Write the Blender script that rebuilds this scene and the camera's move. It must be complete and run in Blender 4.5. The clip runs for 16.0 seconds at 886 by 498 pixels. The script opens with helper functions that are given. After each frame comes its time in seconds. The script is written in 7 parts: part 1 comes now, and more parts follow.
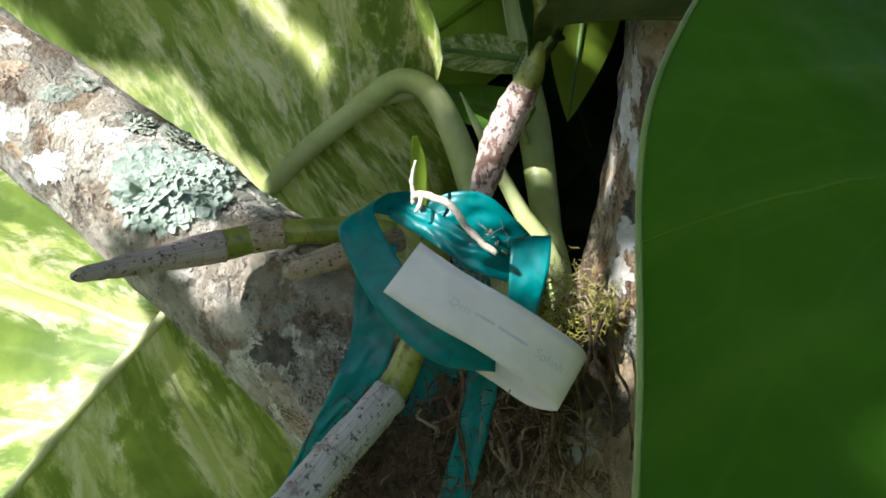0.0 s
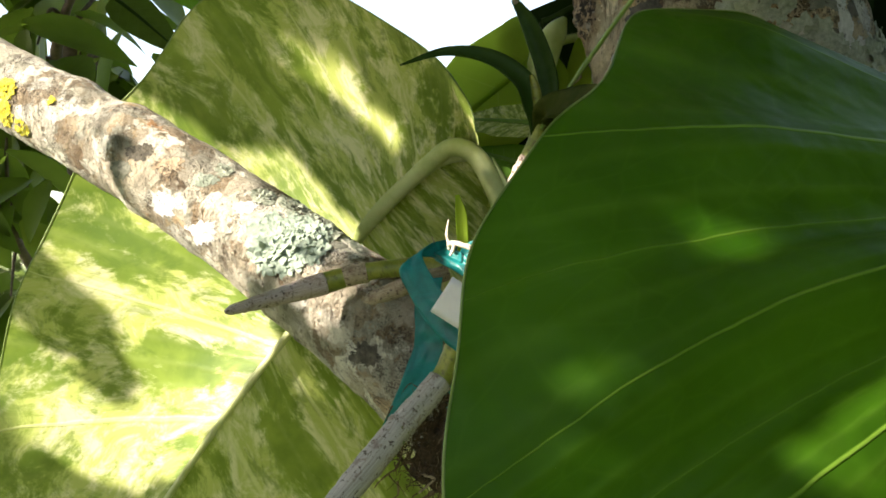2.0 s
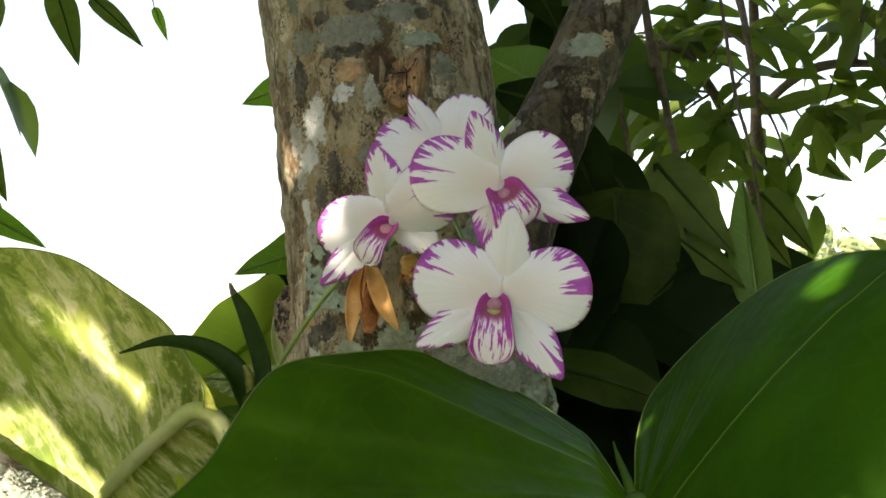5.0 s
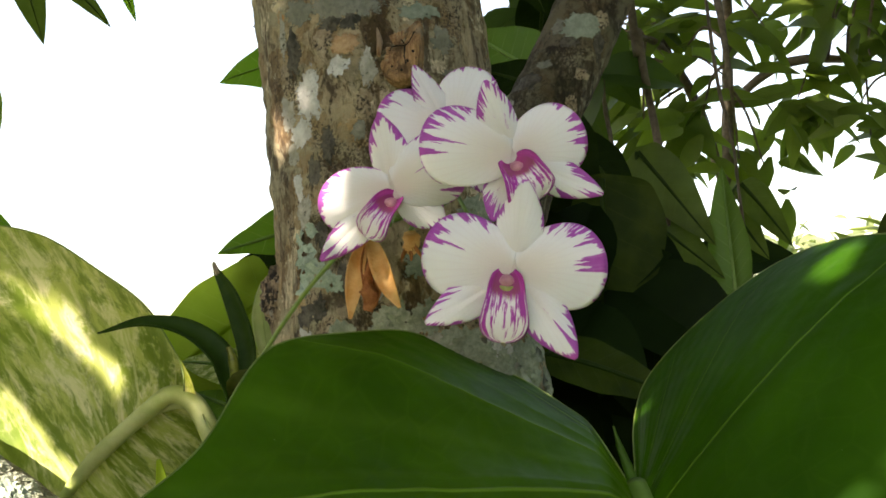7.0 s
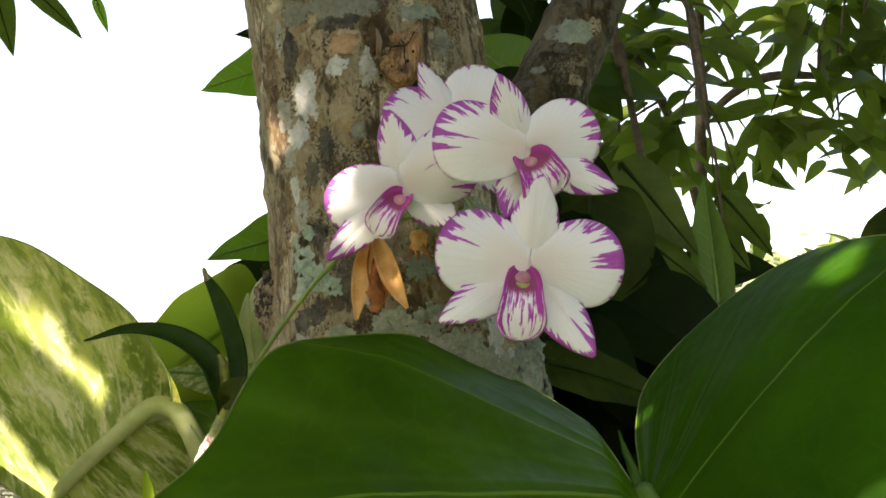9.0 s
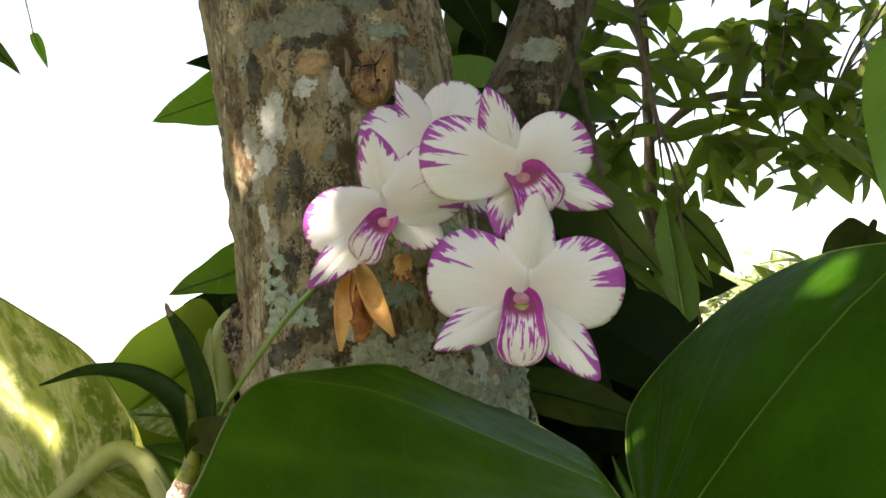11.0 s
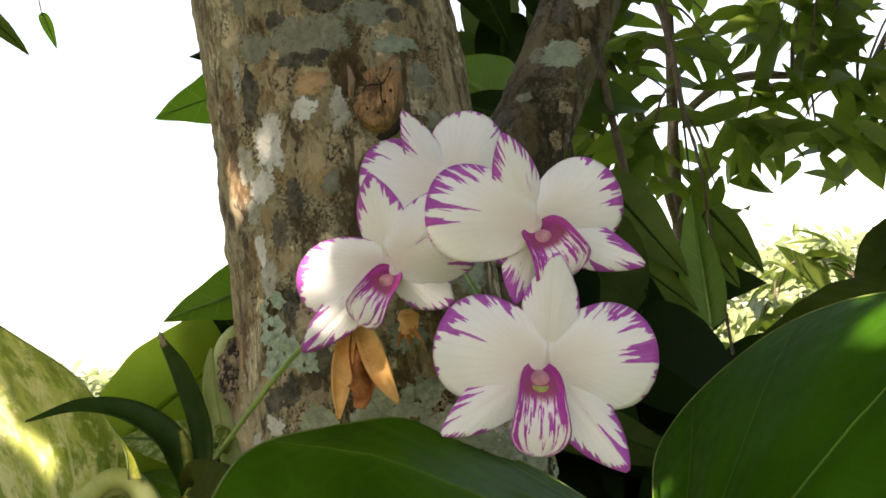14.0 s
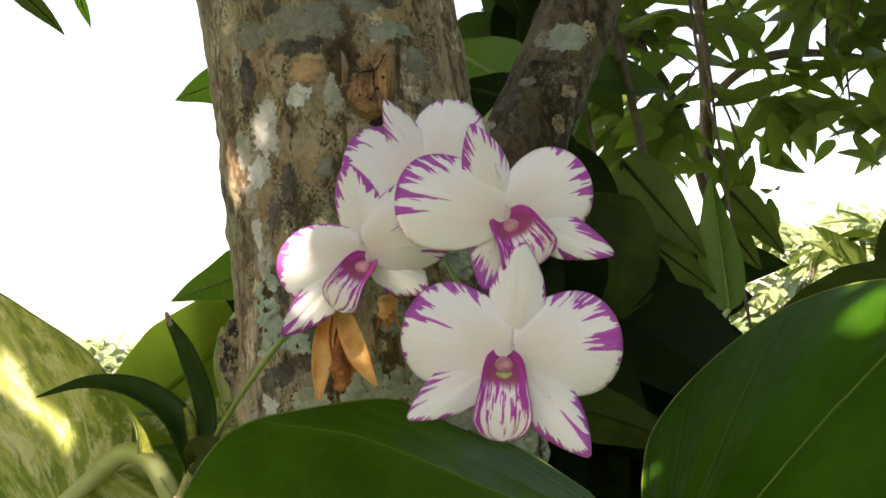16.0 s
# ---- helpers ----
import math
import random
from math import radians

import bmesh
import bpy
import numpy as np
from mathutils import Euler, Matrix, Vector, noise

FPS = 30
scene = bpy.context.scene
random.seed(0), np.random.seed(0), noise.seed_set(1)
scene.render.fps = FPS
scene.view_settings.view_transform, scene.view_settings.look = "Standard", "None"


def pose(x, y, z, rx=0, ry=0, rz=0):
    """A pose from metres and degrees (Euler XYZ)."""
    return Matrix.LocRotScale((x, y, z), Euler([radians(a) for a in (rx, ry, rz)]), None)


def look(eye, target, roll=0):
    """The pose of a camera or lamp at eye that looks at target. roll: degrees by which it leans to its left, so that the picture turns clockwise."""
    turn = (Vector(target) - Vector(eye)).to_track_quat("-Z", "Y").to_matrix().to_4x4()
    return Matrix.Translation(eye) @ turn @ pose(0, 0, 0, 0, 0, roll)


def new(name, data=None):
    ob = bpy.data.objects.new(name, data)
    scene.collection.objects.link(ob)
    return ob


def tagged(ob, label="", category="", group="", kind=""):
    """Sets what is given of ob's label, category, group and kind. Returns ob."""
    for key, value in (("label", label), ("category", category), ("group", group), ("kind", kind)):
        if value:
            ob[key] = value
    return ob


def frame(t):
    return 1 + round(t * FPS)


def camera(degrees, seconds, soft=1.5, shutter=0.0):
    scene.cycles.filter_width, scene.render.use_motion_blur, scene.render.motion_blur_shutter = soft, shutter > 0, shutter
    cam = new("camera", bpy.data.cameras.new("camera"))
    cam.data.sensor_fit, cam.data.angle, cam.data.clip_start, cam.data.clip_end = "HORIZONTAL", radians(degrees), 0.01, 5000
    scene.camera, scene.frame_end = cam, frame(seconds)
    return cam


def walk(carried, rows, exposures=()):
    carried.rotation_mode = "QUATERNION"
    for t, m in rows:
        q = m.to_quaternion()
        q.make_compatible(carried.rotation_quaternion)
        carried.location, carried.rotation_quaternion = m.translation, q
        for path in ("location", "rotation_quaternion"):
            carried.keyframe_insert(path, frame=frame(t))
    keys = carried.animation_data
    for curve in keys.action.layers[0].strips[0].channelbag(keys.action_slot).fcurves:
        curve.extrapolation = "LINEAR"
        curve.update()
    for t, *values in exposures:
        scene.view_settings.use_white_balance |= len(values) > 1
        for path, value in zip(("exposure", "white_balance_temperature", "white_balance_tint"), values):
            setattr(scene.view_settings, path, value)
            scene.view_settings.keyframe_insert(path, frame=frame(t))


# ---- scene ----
cam = camera(49.40, 16.0, 1.7)
PATH = [
    (0, (0.0497, -0.0027, 1.4251), (-0.0744, 1.9931, 1.3878), -0.09),
    (0.5, (0.0565, -0.0324, 1.4306), (-0.0521, 1.9646, 1.4415), -0.39),
    (1, (0.0603, -0.0821, 1.4651), (-0.0477, 1.9147, 1.4966), -1.01),
    (1.5, (0.0881, -0.1373, 1.4601), (-0.1561, 1.8476, 1.4830), -1.95),
    (2, (0.1227, -0.1920, 1.4452), (-0.2474, 1.7733, 1.4226), -3.63),
    (2.5, (0.1723, -0.2421, 1.4594), (-0.2226, 1.7180, 1.4158), -4.23),
    (3, (0.2206, -0.2663, 1.4880), (-0.1071, 1.7067, 1.4948), -4.31),
    (3.5, (0.2558, -0.2646, 1.5115), (-0.0149, 1.7146, 1.6098), -4.23),
    (4, (0.2652, -0.2571, 1.5312), (0.0623, 1.7239, 1.7173), -4.33),
    (4.2, (0.2672, -0.2465, 1.5378), (0.0840, 1.7332, 1.7544), -4.30),
    (6.3, (0.2438, -0.1996, 1.5517), (0.1835, 1.7860, 1.7831), -4.03),
    (6.5, (0.2412, -0.1991, 1.5503), (0.1872, 1.7881, 1.7704), -3.95),
    (7, (0.2400, -0.1985, 1.5437), (0.1914, 1.7900, 1.7519), -3.71),
    (7.5, (0.2371, -0.2005, 1.5464), (0.1975, 1.7896, 1.7411), -3.41),
    (8, (0.2268, -0.1942, 1.5437), (0.2152, 1.7950, 1.7508), -3.30),
    (8.5, (0.2229, -0.1907, 1.5366), (0.2255, 1.7958, 1.7687), -3.65),
    (9, (0.2189, -0.1887, 1.5366), (0.2413, 1.7965, 1.7784), -3.96),
    (9.5, (0.2150, -0.1862, 1.5385), (0.2630, 1.7977, 1.7869), -4.38),
    (12, (0.1959, -0.1441, 1.5384), (0.3696, 1.8244, 1.8465), -6.73),
    (12.5, (0.1980, -0.1322, 1.5616), (0.3588, 1.8433, 1.8293), -6.05),
    (13, (0.2029, -0.1237, 1.5777), (0.3341, 1.8566, 1.8255), -5.68),
    (13.5, (0.2128, -0.1253, 1.5839), (0.3033, 1.8589, 1.8173), -5.69),
    (14, (0.2112, -0.1240, 1.5810), (0.3034, 1.8603, 1.8130), -5.99),
    (14.5, (0.2098, -0.1233, 1.5811), (0.3059, 1.8619, 1.8035), -5.98),
    (15, (0.2163, -0.1262, 1.5808), (0.2912, 1.8610, 1.7945), -5.81),
    (15.5, (0.2242, -0.1277, 1.5802), (0.2721, 1.8610, 1.7872), -5.70),
    (16, (0.2375, -0.1329, 1.5819), (0.2429, 1.8579, 1.7739), -5.37),
]
EXPOSURES = [(0, 1.40, 5700, 16), (1, 1.54, 6250, 14), (2, 1.62, 6900, 14), (4, 1.84, 7200, 16), (7, 2.02, 7450, 18), (9.5, 2.03, 7500, 18), (12, 1.94, 7550, 19), (13, 1.99, 7550, 20), (14, 2.02, 7600, 21), (16, 2.02, 7600, 21)]
walk(cam, [(t, look(eye, target, roll)) for t, eye, target, roll in PATH], EXPOSURES)
from mathutils.bvhtree import BVHTree

# ---- world, sun, exposure ----
SUN = Vector((-0.60, -0.57, 0.56)).normalized()
world = bpy.data.worlds.new("sky")
scene.world = world
world.use_nodes = True
wn = world.node_tree
wn.nodes.clear()
sky = wn.nodes.new("ShaderNodeTexSky")
sky.sky_type = "NISHITA"
sky.sun_disc = False
sky.sun_elevation = math.asin(SUN.z)
sky.sun_rotation = math.atan2(SUN.x, SUN.y)
sky.dust_density = 1.6
sky.air_density = 1.2
bg = wn.nodes.new("ShaderNodeBackground")
bg.inputs["Strength"].default_value = 0.15
wo = wn.nodes.new("ShaderNodeOutputWorld")
veil = wn.nodes.new("ShaderNodeMix")  # thin high haze over the whole sky
veil.data_type = "RGBA"
veil.inputs[0].default_value = 0.13
veil.inputs[7].default_value = (5.0, 4.9, 4.8, 1)
wn.links.new(sky.outputs[0], veil.inputs[6])
wn.links.new(veil.outputs[2], bg.inputs["Color"])
wn.links.new(bg.outputs[0], wo.inputs["Surface"])
sun = new("sun", bpy.data.lights.new("sun", "SUN"))
sun.data.energy = 5.0
sun.data.angle = radians(0.53)
sun.data.color = (1.0, 0.95, 0.86)
sun.matrix_world = look(SUN * 20, (0, 0, 0))


# ---- node and mesh helpers ----
class Mat:
    """A node material with short calls for its nodes."""

    def __init__(self, name):
        self.m = bpy.data.materials.new(name)
        self.m.use_nodes = True
        self.t = self.m.node_tree
        self.t.nodes.clear()
        self.out = self.t.nodes.new("ShaderNodeOutputMaterial")
        self.co = self.t.nodes.new("ShaderNodeTexCoord")
        self.uv = self.co.outputs["UV"]
        self.ob = self.co.outputs["Object"]

    def put(self, socket, value):
        if isinstance(value, bpy.types.NodeSocket):
            self.t.links.new(value, socket)
        elif isinstance(value, tuple) and len(value) == 3 and socket.type == "RGBA":
            socket.default_value = (*value, 1)
        else:
            socket.default_value = value

    def node(self, kind, ins=(), feature="", data_type="", blend_type="", interpolation_type="", operation=""):
        n = self.t.nodes.new("ShaderNode" + kind)
        if feature:
            n.feature = feature
        if data_type:
            n.data_type, n.blend_type = data_type, blend_type
        if operation:
            n.operation = operation
        if interpolation_type:
            n.interpolation_type = interpolation_type
        for k, v in dict(ins).items():
            self.put(n.inputs[k], v)
        return n

    def math(self, op, a, b=0.0, c=0.0):
        n = self.t.nodes.new("ShaderNodeMath")
        n.operation = op
        for s, v in zip(n.inputs, (a, b, c)):
            self.put(s, v)
        return n.outputs[0]

    def noise(self, co, scale, detail=4, rough=0.55, distort=0.0):
        return self.node("TexNoise", {"Vector": co, "Scale": scale, "Detail": detail, "Roughness": rough, "Distortion": distort}).outputs["Fac"]

    def vor(self, co, scale, feature="F1", rnd=1.0):
        return self.node("TexVoronoi", {"Vector": co, "Scale": scale, "Randomness": rnd}, feature=feature).outputs["Distance"]

    def map(self, co, scale=(1, 1, 1), loc=(0, 0, 0)):
        return self.node("Mapping", {"Vector": co, "Scale": scale, "Location": loc}).outputs[0]

    def step(self, x, lo, hi):
        n = self.node("MapRange", {"Value": x, "From Min": lo, "From Max": hi}, interpolation_type="SMOOTHSTEP")
        return n.outputs[0]

    def mix(self, f, a, b, blend="MIX"):
        n = self.node("Mix", data_type="RGBA", blend_type=blend)
        self.put(n.inputs[0], f)
        self.put(n.inputs[6], a)
        self.put(n.inputs[7], b)
        return n.outputs[2]

    def ramp(self, f, stops):
        n = self.node("ValToRGB", {"Fac": f})
        e = n.color_ramp.elements
        while len(e) < len(stops):
            e.new(0.5)
        for x, (p, c) in zip(e, stops):
            x.position, x.color = p, (*c, 1)
        return n.outputs[0]

    def sep(self, co):
        return self.node("SeparateXYZ", {"Vector": co}).outputs

    def bump(self, h, dist, strength=1.0, normal=None):
        ins = {"Height": h, "Distance": dist, "Strength": strength}
        if normal is not None:
            ins["Normal"] = normal
        return self.node("Bump", ins).outputs[0]

    def shade(self, color, rough=0.5, normal=None, trans=None, trans_color=None, **more):
        ins = {"Base Color": color, "Roughness": rough}
        if normal is not None:
            ins["Normal"] = normal
        ins.update(more)
        b = self.node("BsdfPrincipled", {k.replace("_", " "): v for k, v in ins.items()}).outputs[0]
        if trans is not None:
            tr = self.node("BsdfTranslucent", {"Color": trans_color if trans_color is not None else color}).outputs[0]
            n = self.t.nodes.new("ShaderNodeMixShader")
            self.put(n.inputs[0], trans)
            self.put(n.inputs[1], b)
            self.put(n.inputs[2], tr)
            b = n.outputs[0]
        self.t.links.new(b, self.out.inputs["Surface"])
        return self.m


def part(name, data, material, parent=None, label=""):
    """Links a bmesh or mesh as one mesh object under a thing or part."""
    if isinstance(data, bmesh.types.BMesh):
        me = bpy.data.meshes.new(name)
        data.to_mesh(me)
        data.free()
    else:
        me = data
    me.materials.clear()
    me.materials.append(material)
    me.polygons.foreach_set("use_smooth", [True] * len(me.polygons))
    ob = new(name, me)
    if parent is not None:
        ob.parent = parent
        if parent.name in BUILT_IN_PLACE:
            ob.matrix_parent_inverse = parent.matrix_basis.inverted()
    return tagged(ob, label)


BUILT_IN_PLACE = set()


def thing(name, label, category, group="", at=None, m=None, kind=""):
    """An Empty that parents the parts of one thing; at: its base, with parts built where they stand; m: its pose, with parts built in its own space."""
    ob = new(name)
    ob.empty_display_size = 0.02
    if m is not None:
        ob.matrix_basis = m
    else:
        ob.matrix_basis = Matrix.Translation(at)
        BUILT_IN_PLACE.add(ob.name)
    return tagged(ob, label, category, group, kind)


def catmull(pts, n):
    """n points along a smooth curve through pts (rows of any length)."""
    p = np.array(pts, float)
    p = np.vstack([2 * p[0] - p[1], p, 2 * p[-1] - p[-2]])
    out = []
    for s in np.linspace(0, len(pts) - 1, n):
        i = min(int(s), len(pts) - 2)
        f = s - i
        a, b, c, d = p[i:i + 4]
        out.append(0.5 * (2 * b + (c - a) * f + (2 * a - 5 * b + 4 * c - d) * f * f + (3 * b - a - 3 * c + d) * f ** 3))
    return np.array(out)


def tube(rows, n=24, seg=12, rough=0.0, grain=60.0, flat=1.0, cap=True, warp=None):
    """A round tube through rows of (x, y, z, radius); rough: relief in metres."""
    c = catmull(rows, n)
    bm = bmesh.new()
    uv = bm.loops.layers.uv.new("UVMap")
    tang = np.gradient(c[:, :3], axis=0)
    ref = Vector((0.13, -0.9, 0.2))
    rings = []
    for i in range(n):
        t = Vector(tang[i]).normalized()
        s = t.cross(ref).normalized()
        ref = s.cross(t).normalized()
        ring = []
        for k in range(seg):
            a = 2 * math.pi * k / seg
            d = s * math.cos(a) + ref * math.sin(a) * flat
            p = Vector(c[i, :3]) + d * max(c[i, 3], 1e-5)
            if rough:
                p += d * rough * (noise.noise(p * grain) + 0.5 * noise.noise(p * grain * 2.7))
            if warp:
                p = warp(p, d)
            ring.append(bm.verts.new(p))
        rings.append(ring)
    for i in range(n - 1):
        for k in range(seg):
            q = (k + 1) % seg
            f = bm.faces.new((rings[i][k], rings[i + 1][k], rings[i + 1][q], rings[i][q]))
            for lo, u, v in zip(f.loops, (k, k, k + 1, k + 1), (i, i + 1, i + 1, i)):
                lo[uv].uv = (u / seg, v / (n - 1))
    if cap:
        bm.faces.new(rings[0])
        bm.faces.new(rings[-1][::-1])
    bm.normal_update()
    return bm


def sheet(grid, us=None):
    """A mesh from grid[i][j] points, with u along i (or as given in us) and v along j."""
    bm = bmesh.new()
    uv = bm.loops.layers.uv.new("UVMap")
    ni, nj = len(grid), len(grid[0])
    vs = [[bm.verts.new(p) for p in row] for row in grid]
    for i in range(ni - 1):
        for j in range(nj - 1):
            f = bm.faces.new((vs[i][j], vs[i + 1][j], vs[i + 1][j + 1], vs[i][j + 1]))
            for lo, (u, v) in zip(f.loops, ((i, j), (i + 1, j), (i + 1, j + 1), (i, j + 1))):
                lo[uv].uv = (u / (ni - 1) if us is None else us[u], v / (nj - 1))
    return bm


def solid(ob, t):
    m = ob.modifiers.new("thickness", "SOLIDIFY")
    m.thickness, m.offset = t, 0.0
    return ob


def half_blade(mids, outs, place, nu=80, nv=22, sweep=1.0, skip=0.0):
    """One half of a leaf: lateral veins run from midrib points to outline points; place(p, v, side) lifts it into space."""
    m, o = catmull(mids, nu), catmull(outs, nu)
    grid = []
    for i in range(nu):
        row = []
        for j in range(nv):
            v = skip + (1 - skip) * j / (nv - 1)
            row.append(place(m[i] + (o[i] - m[i]) * np.array([v ** sweep, v]), v, i / (nu - 1)))
        grid.append(row)
    return grid


def arrays(name, verts, faces):
    me = bpy.data.meshes.new(name)
    me.from_pydata(verts, [], faces)
    me.update()
    return me


# ---- materials ----
def bark(name, tint=(1, 1, 1), mossy=0.0, pale=0.0, worn=1.0):
    """Flaking bark: plates of grey, tan and brown with crusts of pale lichen, black mould specks and fine cracks."""
    q = Mat(name)
    bend = q.node("TexNoise", {"Vector": q.ob, "Scale": 38.0, "Detail": 5.0, "Roughness": 0.65}).outputs["Color"]
    moved = q.node("VectorMath", {0: bend, 1: (0.045, 0.045, 0.045), 2: q.ob}, operation="MULTIPLY_ADD")
    co = q.map(moved.outputs[0], (1, 1, 0.62))
    cells = q.node("TexVoronoi", {"Vector": co, "Scale": 52.0})
    tone = q.sep(cells.outputs["Color"])[0]
    cells2 = q.node("TexVoronoi", {"Vector": q.map(co, loc=(3, 1, 7)), "Scale": 120.0})
    tone2 = q.sep(cells2.outputs["Color"])[0]
    big = q.noise(q.ob, 13, 5, 0.62, 0.4)
    fine = q.noise(q.ob, 330, 6, 0.75)
    mid = q.noise(q.ob, 70, 7, 0.7, 0.3)
    plates = [(0.0, (0.09, 0.06, 0.035)), (0.22, (0.24, 0.175, 0.105)), (0.5, (0.36, 0.30, 0.215)), (0.72, (0.44, 0.41, 0.34)), (0.88, (0.30, 0.30, 0.245)), (1.0, (0.48, 0.35, 0.20))]
    col = q.mix(0.35, q.ramp(tone, plates), q.ramp(tone2, plates))
    col = q.mix(q.step(q.math("ADD", big, q.math("MULTIPLY", q.math("SUBTRACT", mid, 0.5), 0.5)), 0.50, 0.56), col, q.mix(fine, (0.27, 0.27, 0.22), (0.46, 0.45, 0.39)))
    rust = q.noise(q.map(q.ob, loc=(3, 1, 2)), 26, 7, 0.68, 0.3)
    col = q.mix(q.step(rust, 0.63, 0.67), col, q.mix(fine, (0.44, 0.22, 0.09), (0.60, 0.36, 0.19)))
    crust = q.noise(q.map(q.ob, loc=(7, 4, 1)), 30, 8, 0.66, 0.2)
    col = q.mix(q.step(crust, 0.575 - 0.05 * pale, 0.60 - 0.05 * pale), col, q.mix(fine, (0.52, 0.52, 0.46), (0.78, 0.77, 0.70)))
    mould = q.math("MULTIPLY", q.step(q.noise(q.map(q.ob, loc=(2, 9, 3)), 34, 6, 0.65), 0.50, 0.60), q.step(q.noise(q.ob, 620, 4, 0.7), 0.47, 0.56))
    col = q.mix(q.math("MULTIPLY", mould, 0.88), col, (0.045, 0.036, 0.028))
    brown = q.step(q.noise(q.map(q.ob, (1, 1, 0.45), (5, 2, 8)), 55, 8, 0.72, 0.4), 0.56, 0.625)
    col = q.mix(q.math("MULTIPLY", brown, 0.85 * worn), col, (0.060, 0.040, 0.024))
    tall = q.noise(q.map(q.ob, (75, 75, 9)), 1.0, 7, 0.7, 0.5)
    col = q.mix(q.math("MULTIPLY", q.step(tall, 0.55, 0.64), 0.72 * worn), col, (0.085, 0.055, 0.03))
    smear = q.noise(q.map(q.ob, (22, 22, 5), (4, 6, 1)), 1.0, 6, 0.66, 0.8)
    col = q.mix(q.math("MULTIPLY", q.step(smear, 0.56, 0.66), 0.5 * worn), col, q.mix(fine, (0.07, 0.048, 0.028), (0.19, 0.13, 0.075)))
    mottle = q.math("MULTIPLY", q.step(q.noise(q.map(q.ob, (1, 1, 0.55), (8, 3, 5)), 24, 5, 0.6, 0.5), 0.50, 0.58), q.step(q.noise(q.map(q.ob, (1, 1, 0.6)), 150, 6, 0.75), 0.40, 0.52))
    col = q.mix(q.math("MULTIPLY", mottle, 0.88 * worn), col, q.mix(fine, (0.030, 0.022, 0.014), (0.10, 0.07, 0.042)))
    bare = q.step(q.noise(q.map(q.ob, (1, 1, 0.7), (1, 8, 2)), 21, 6, 0.62, 0.4), 0.53, 0.56)
    col = q.mix(q.math("MULTIPLY", bare, 0.62), col, q.mix(fine, (0.38, 0.36, 0.30), (0.60, 0.56, 0.47)))
    grime = q.math("MULTIPLY", q.step(q.noise(q.map(q.ob, (1, 1, 0.38), (9, 1, 4)), 46, 7, 0.72, 0.8), 0.53, 0.60), q.step(q.noise(q.map(q.ob, (1, 1, 0.5)), 240, 5, 0.75), 0.36, 0.50))
    col = q.mix(q.math("MULTIPLY", grime, 0.80 * worn), col, q.mix(fine, (0.035, 0.024, 0.014), (0.15, 0.10, 0.055)))
    edge = q.node("TexVoronoi", {"Vector": co, "Scale": 52.0}, feature="DISTANCE_TO_EDGE").outputs["Distance"]
    crack = q.math("MULTIPLY", q.math("SUBTRACT", 1.0, q.step(edge, 0.0, 0.035)), q.step(mid, 0.46, 0.58))
    col = q.mix(q.math("MULTIPLY", crack, 0.25), col, (0.07, 0.05, 0.035))
    if mossy:
        col = q.mix(q.math("MULTIPLY", q.step(q.noise(q.ob, 22, 5, 0.6), 0.45, 0.6), mossy), col, (0.16, 0.17, 0.06))
    col = q.mix(1.0, col, tint, "MULTIPLY")
    h = q.math("ADD", q.math("MULTIPLY", tone, 0.35), q.math("ADD", q.math("MULTIPLY", mid, 0.8), q.math("MULTIPLY", fine, 0.45)))
    h = q.math("SUBTRACT", h, q.math("ADD", q.math("MULTIPLY", crack, 0.15), q.math("ADD", q.math("MULTIPLY", brown, 0.25), q.math("MULTIPLY", mottle, 0.3))))
    h = q.math("ADD", h, q.math("MULTIPLY", bare, 0.25))
    pit = q.math("MULTIPLY", q.step(q.noise(q.map(q.ob, (1, 1, 0.5), (6, 6, 6)), 420, 3, 0.6), 0.60, 0.68), q.step(mid, 0.42, 0.55))
    col = q.mix(q.math("MULTIPLY", pit, 0.75), col, (0.035, 0.025, 0.016))
    h = q.math("SUBTRACT", h, q.math("MULTIPLY", pit, 0.5))
    return q.shade(col, 0.88, q.bump(h, 0.0075, 1.0))


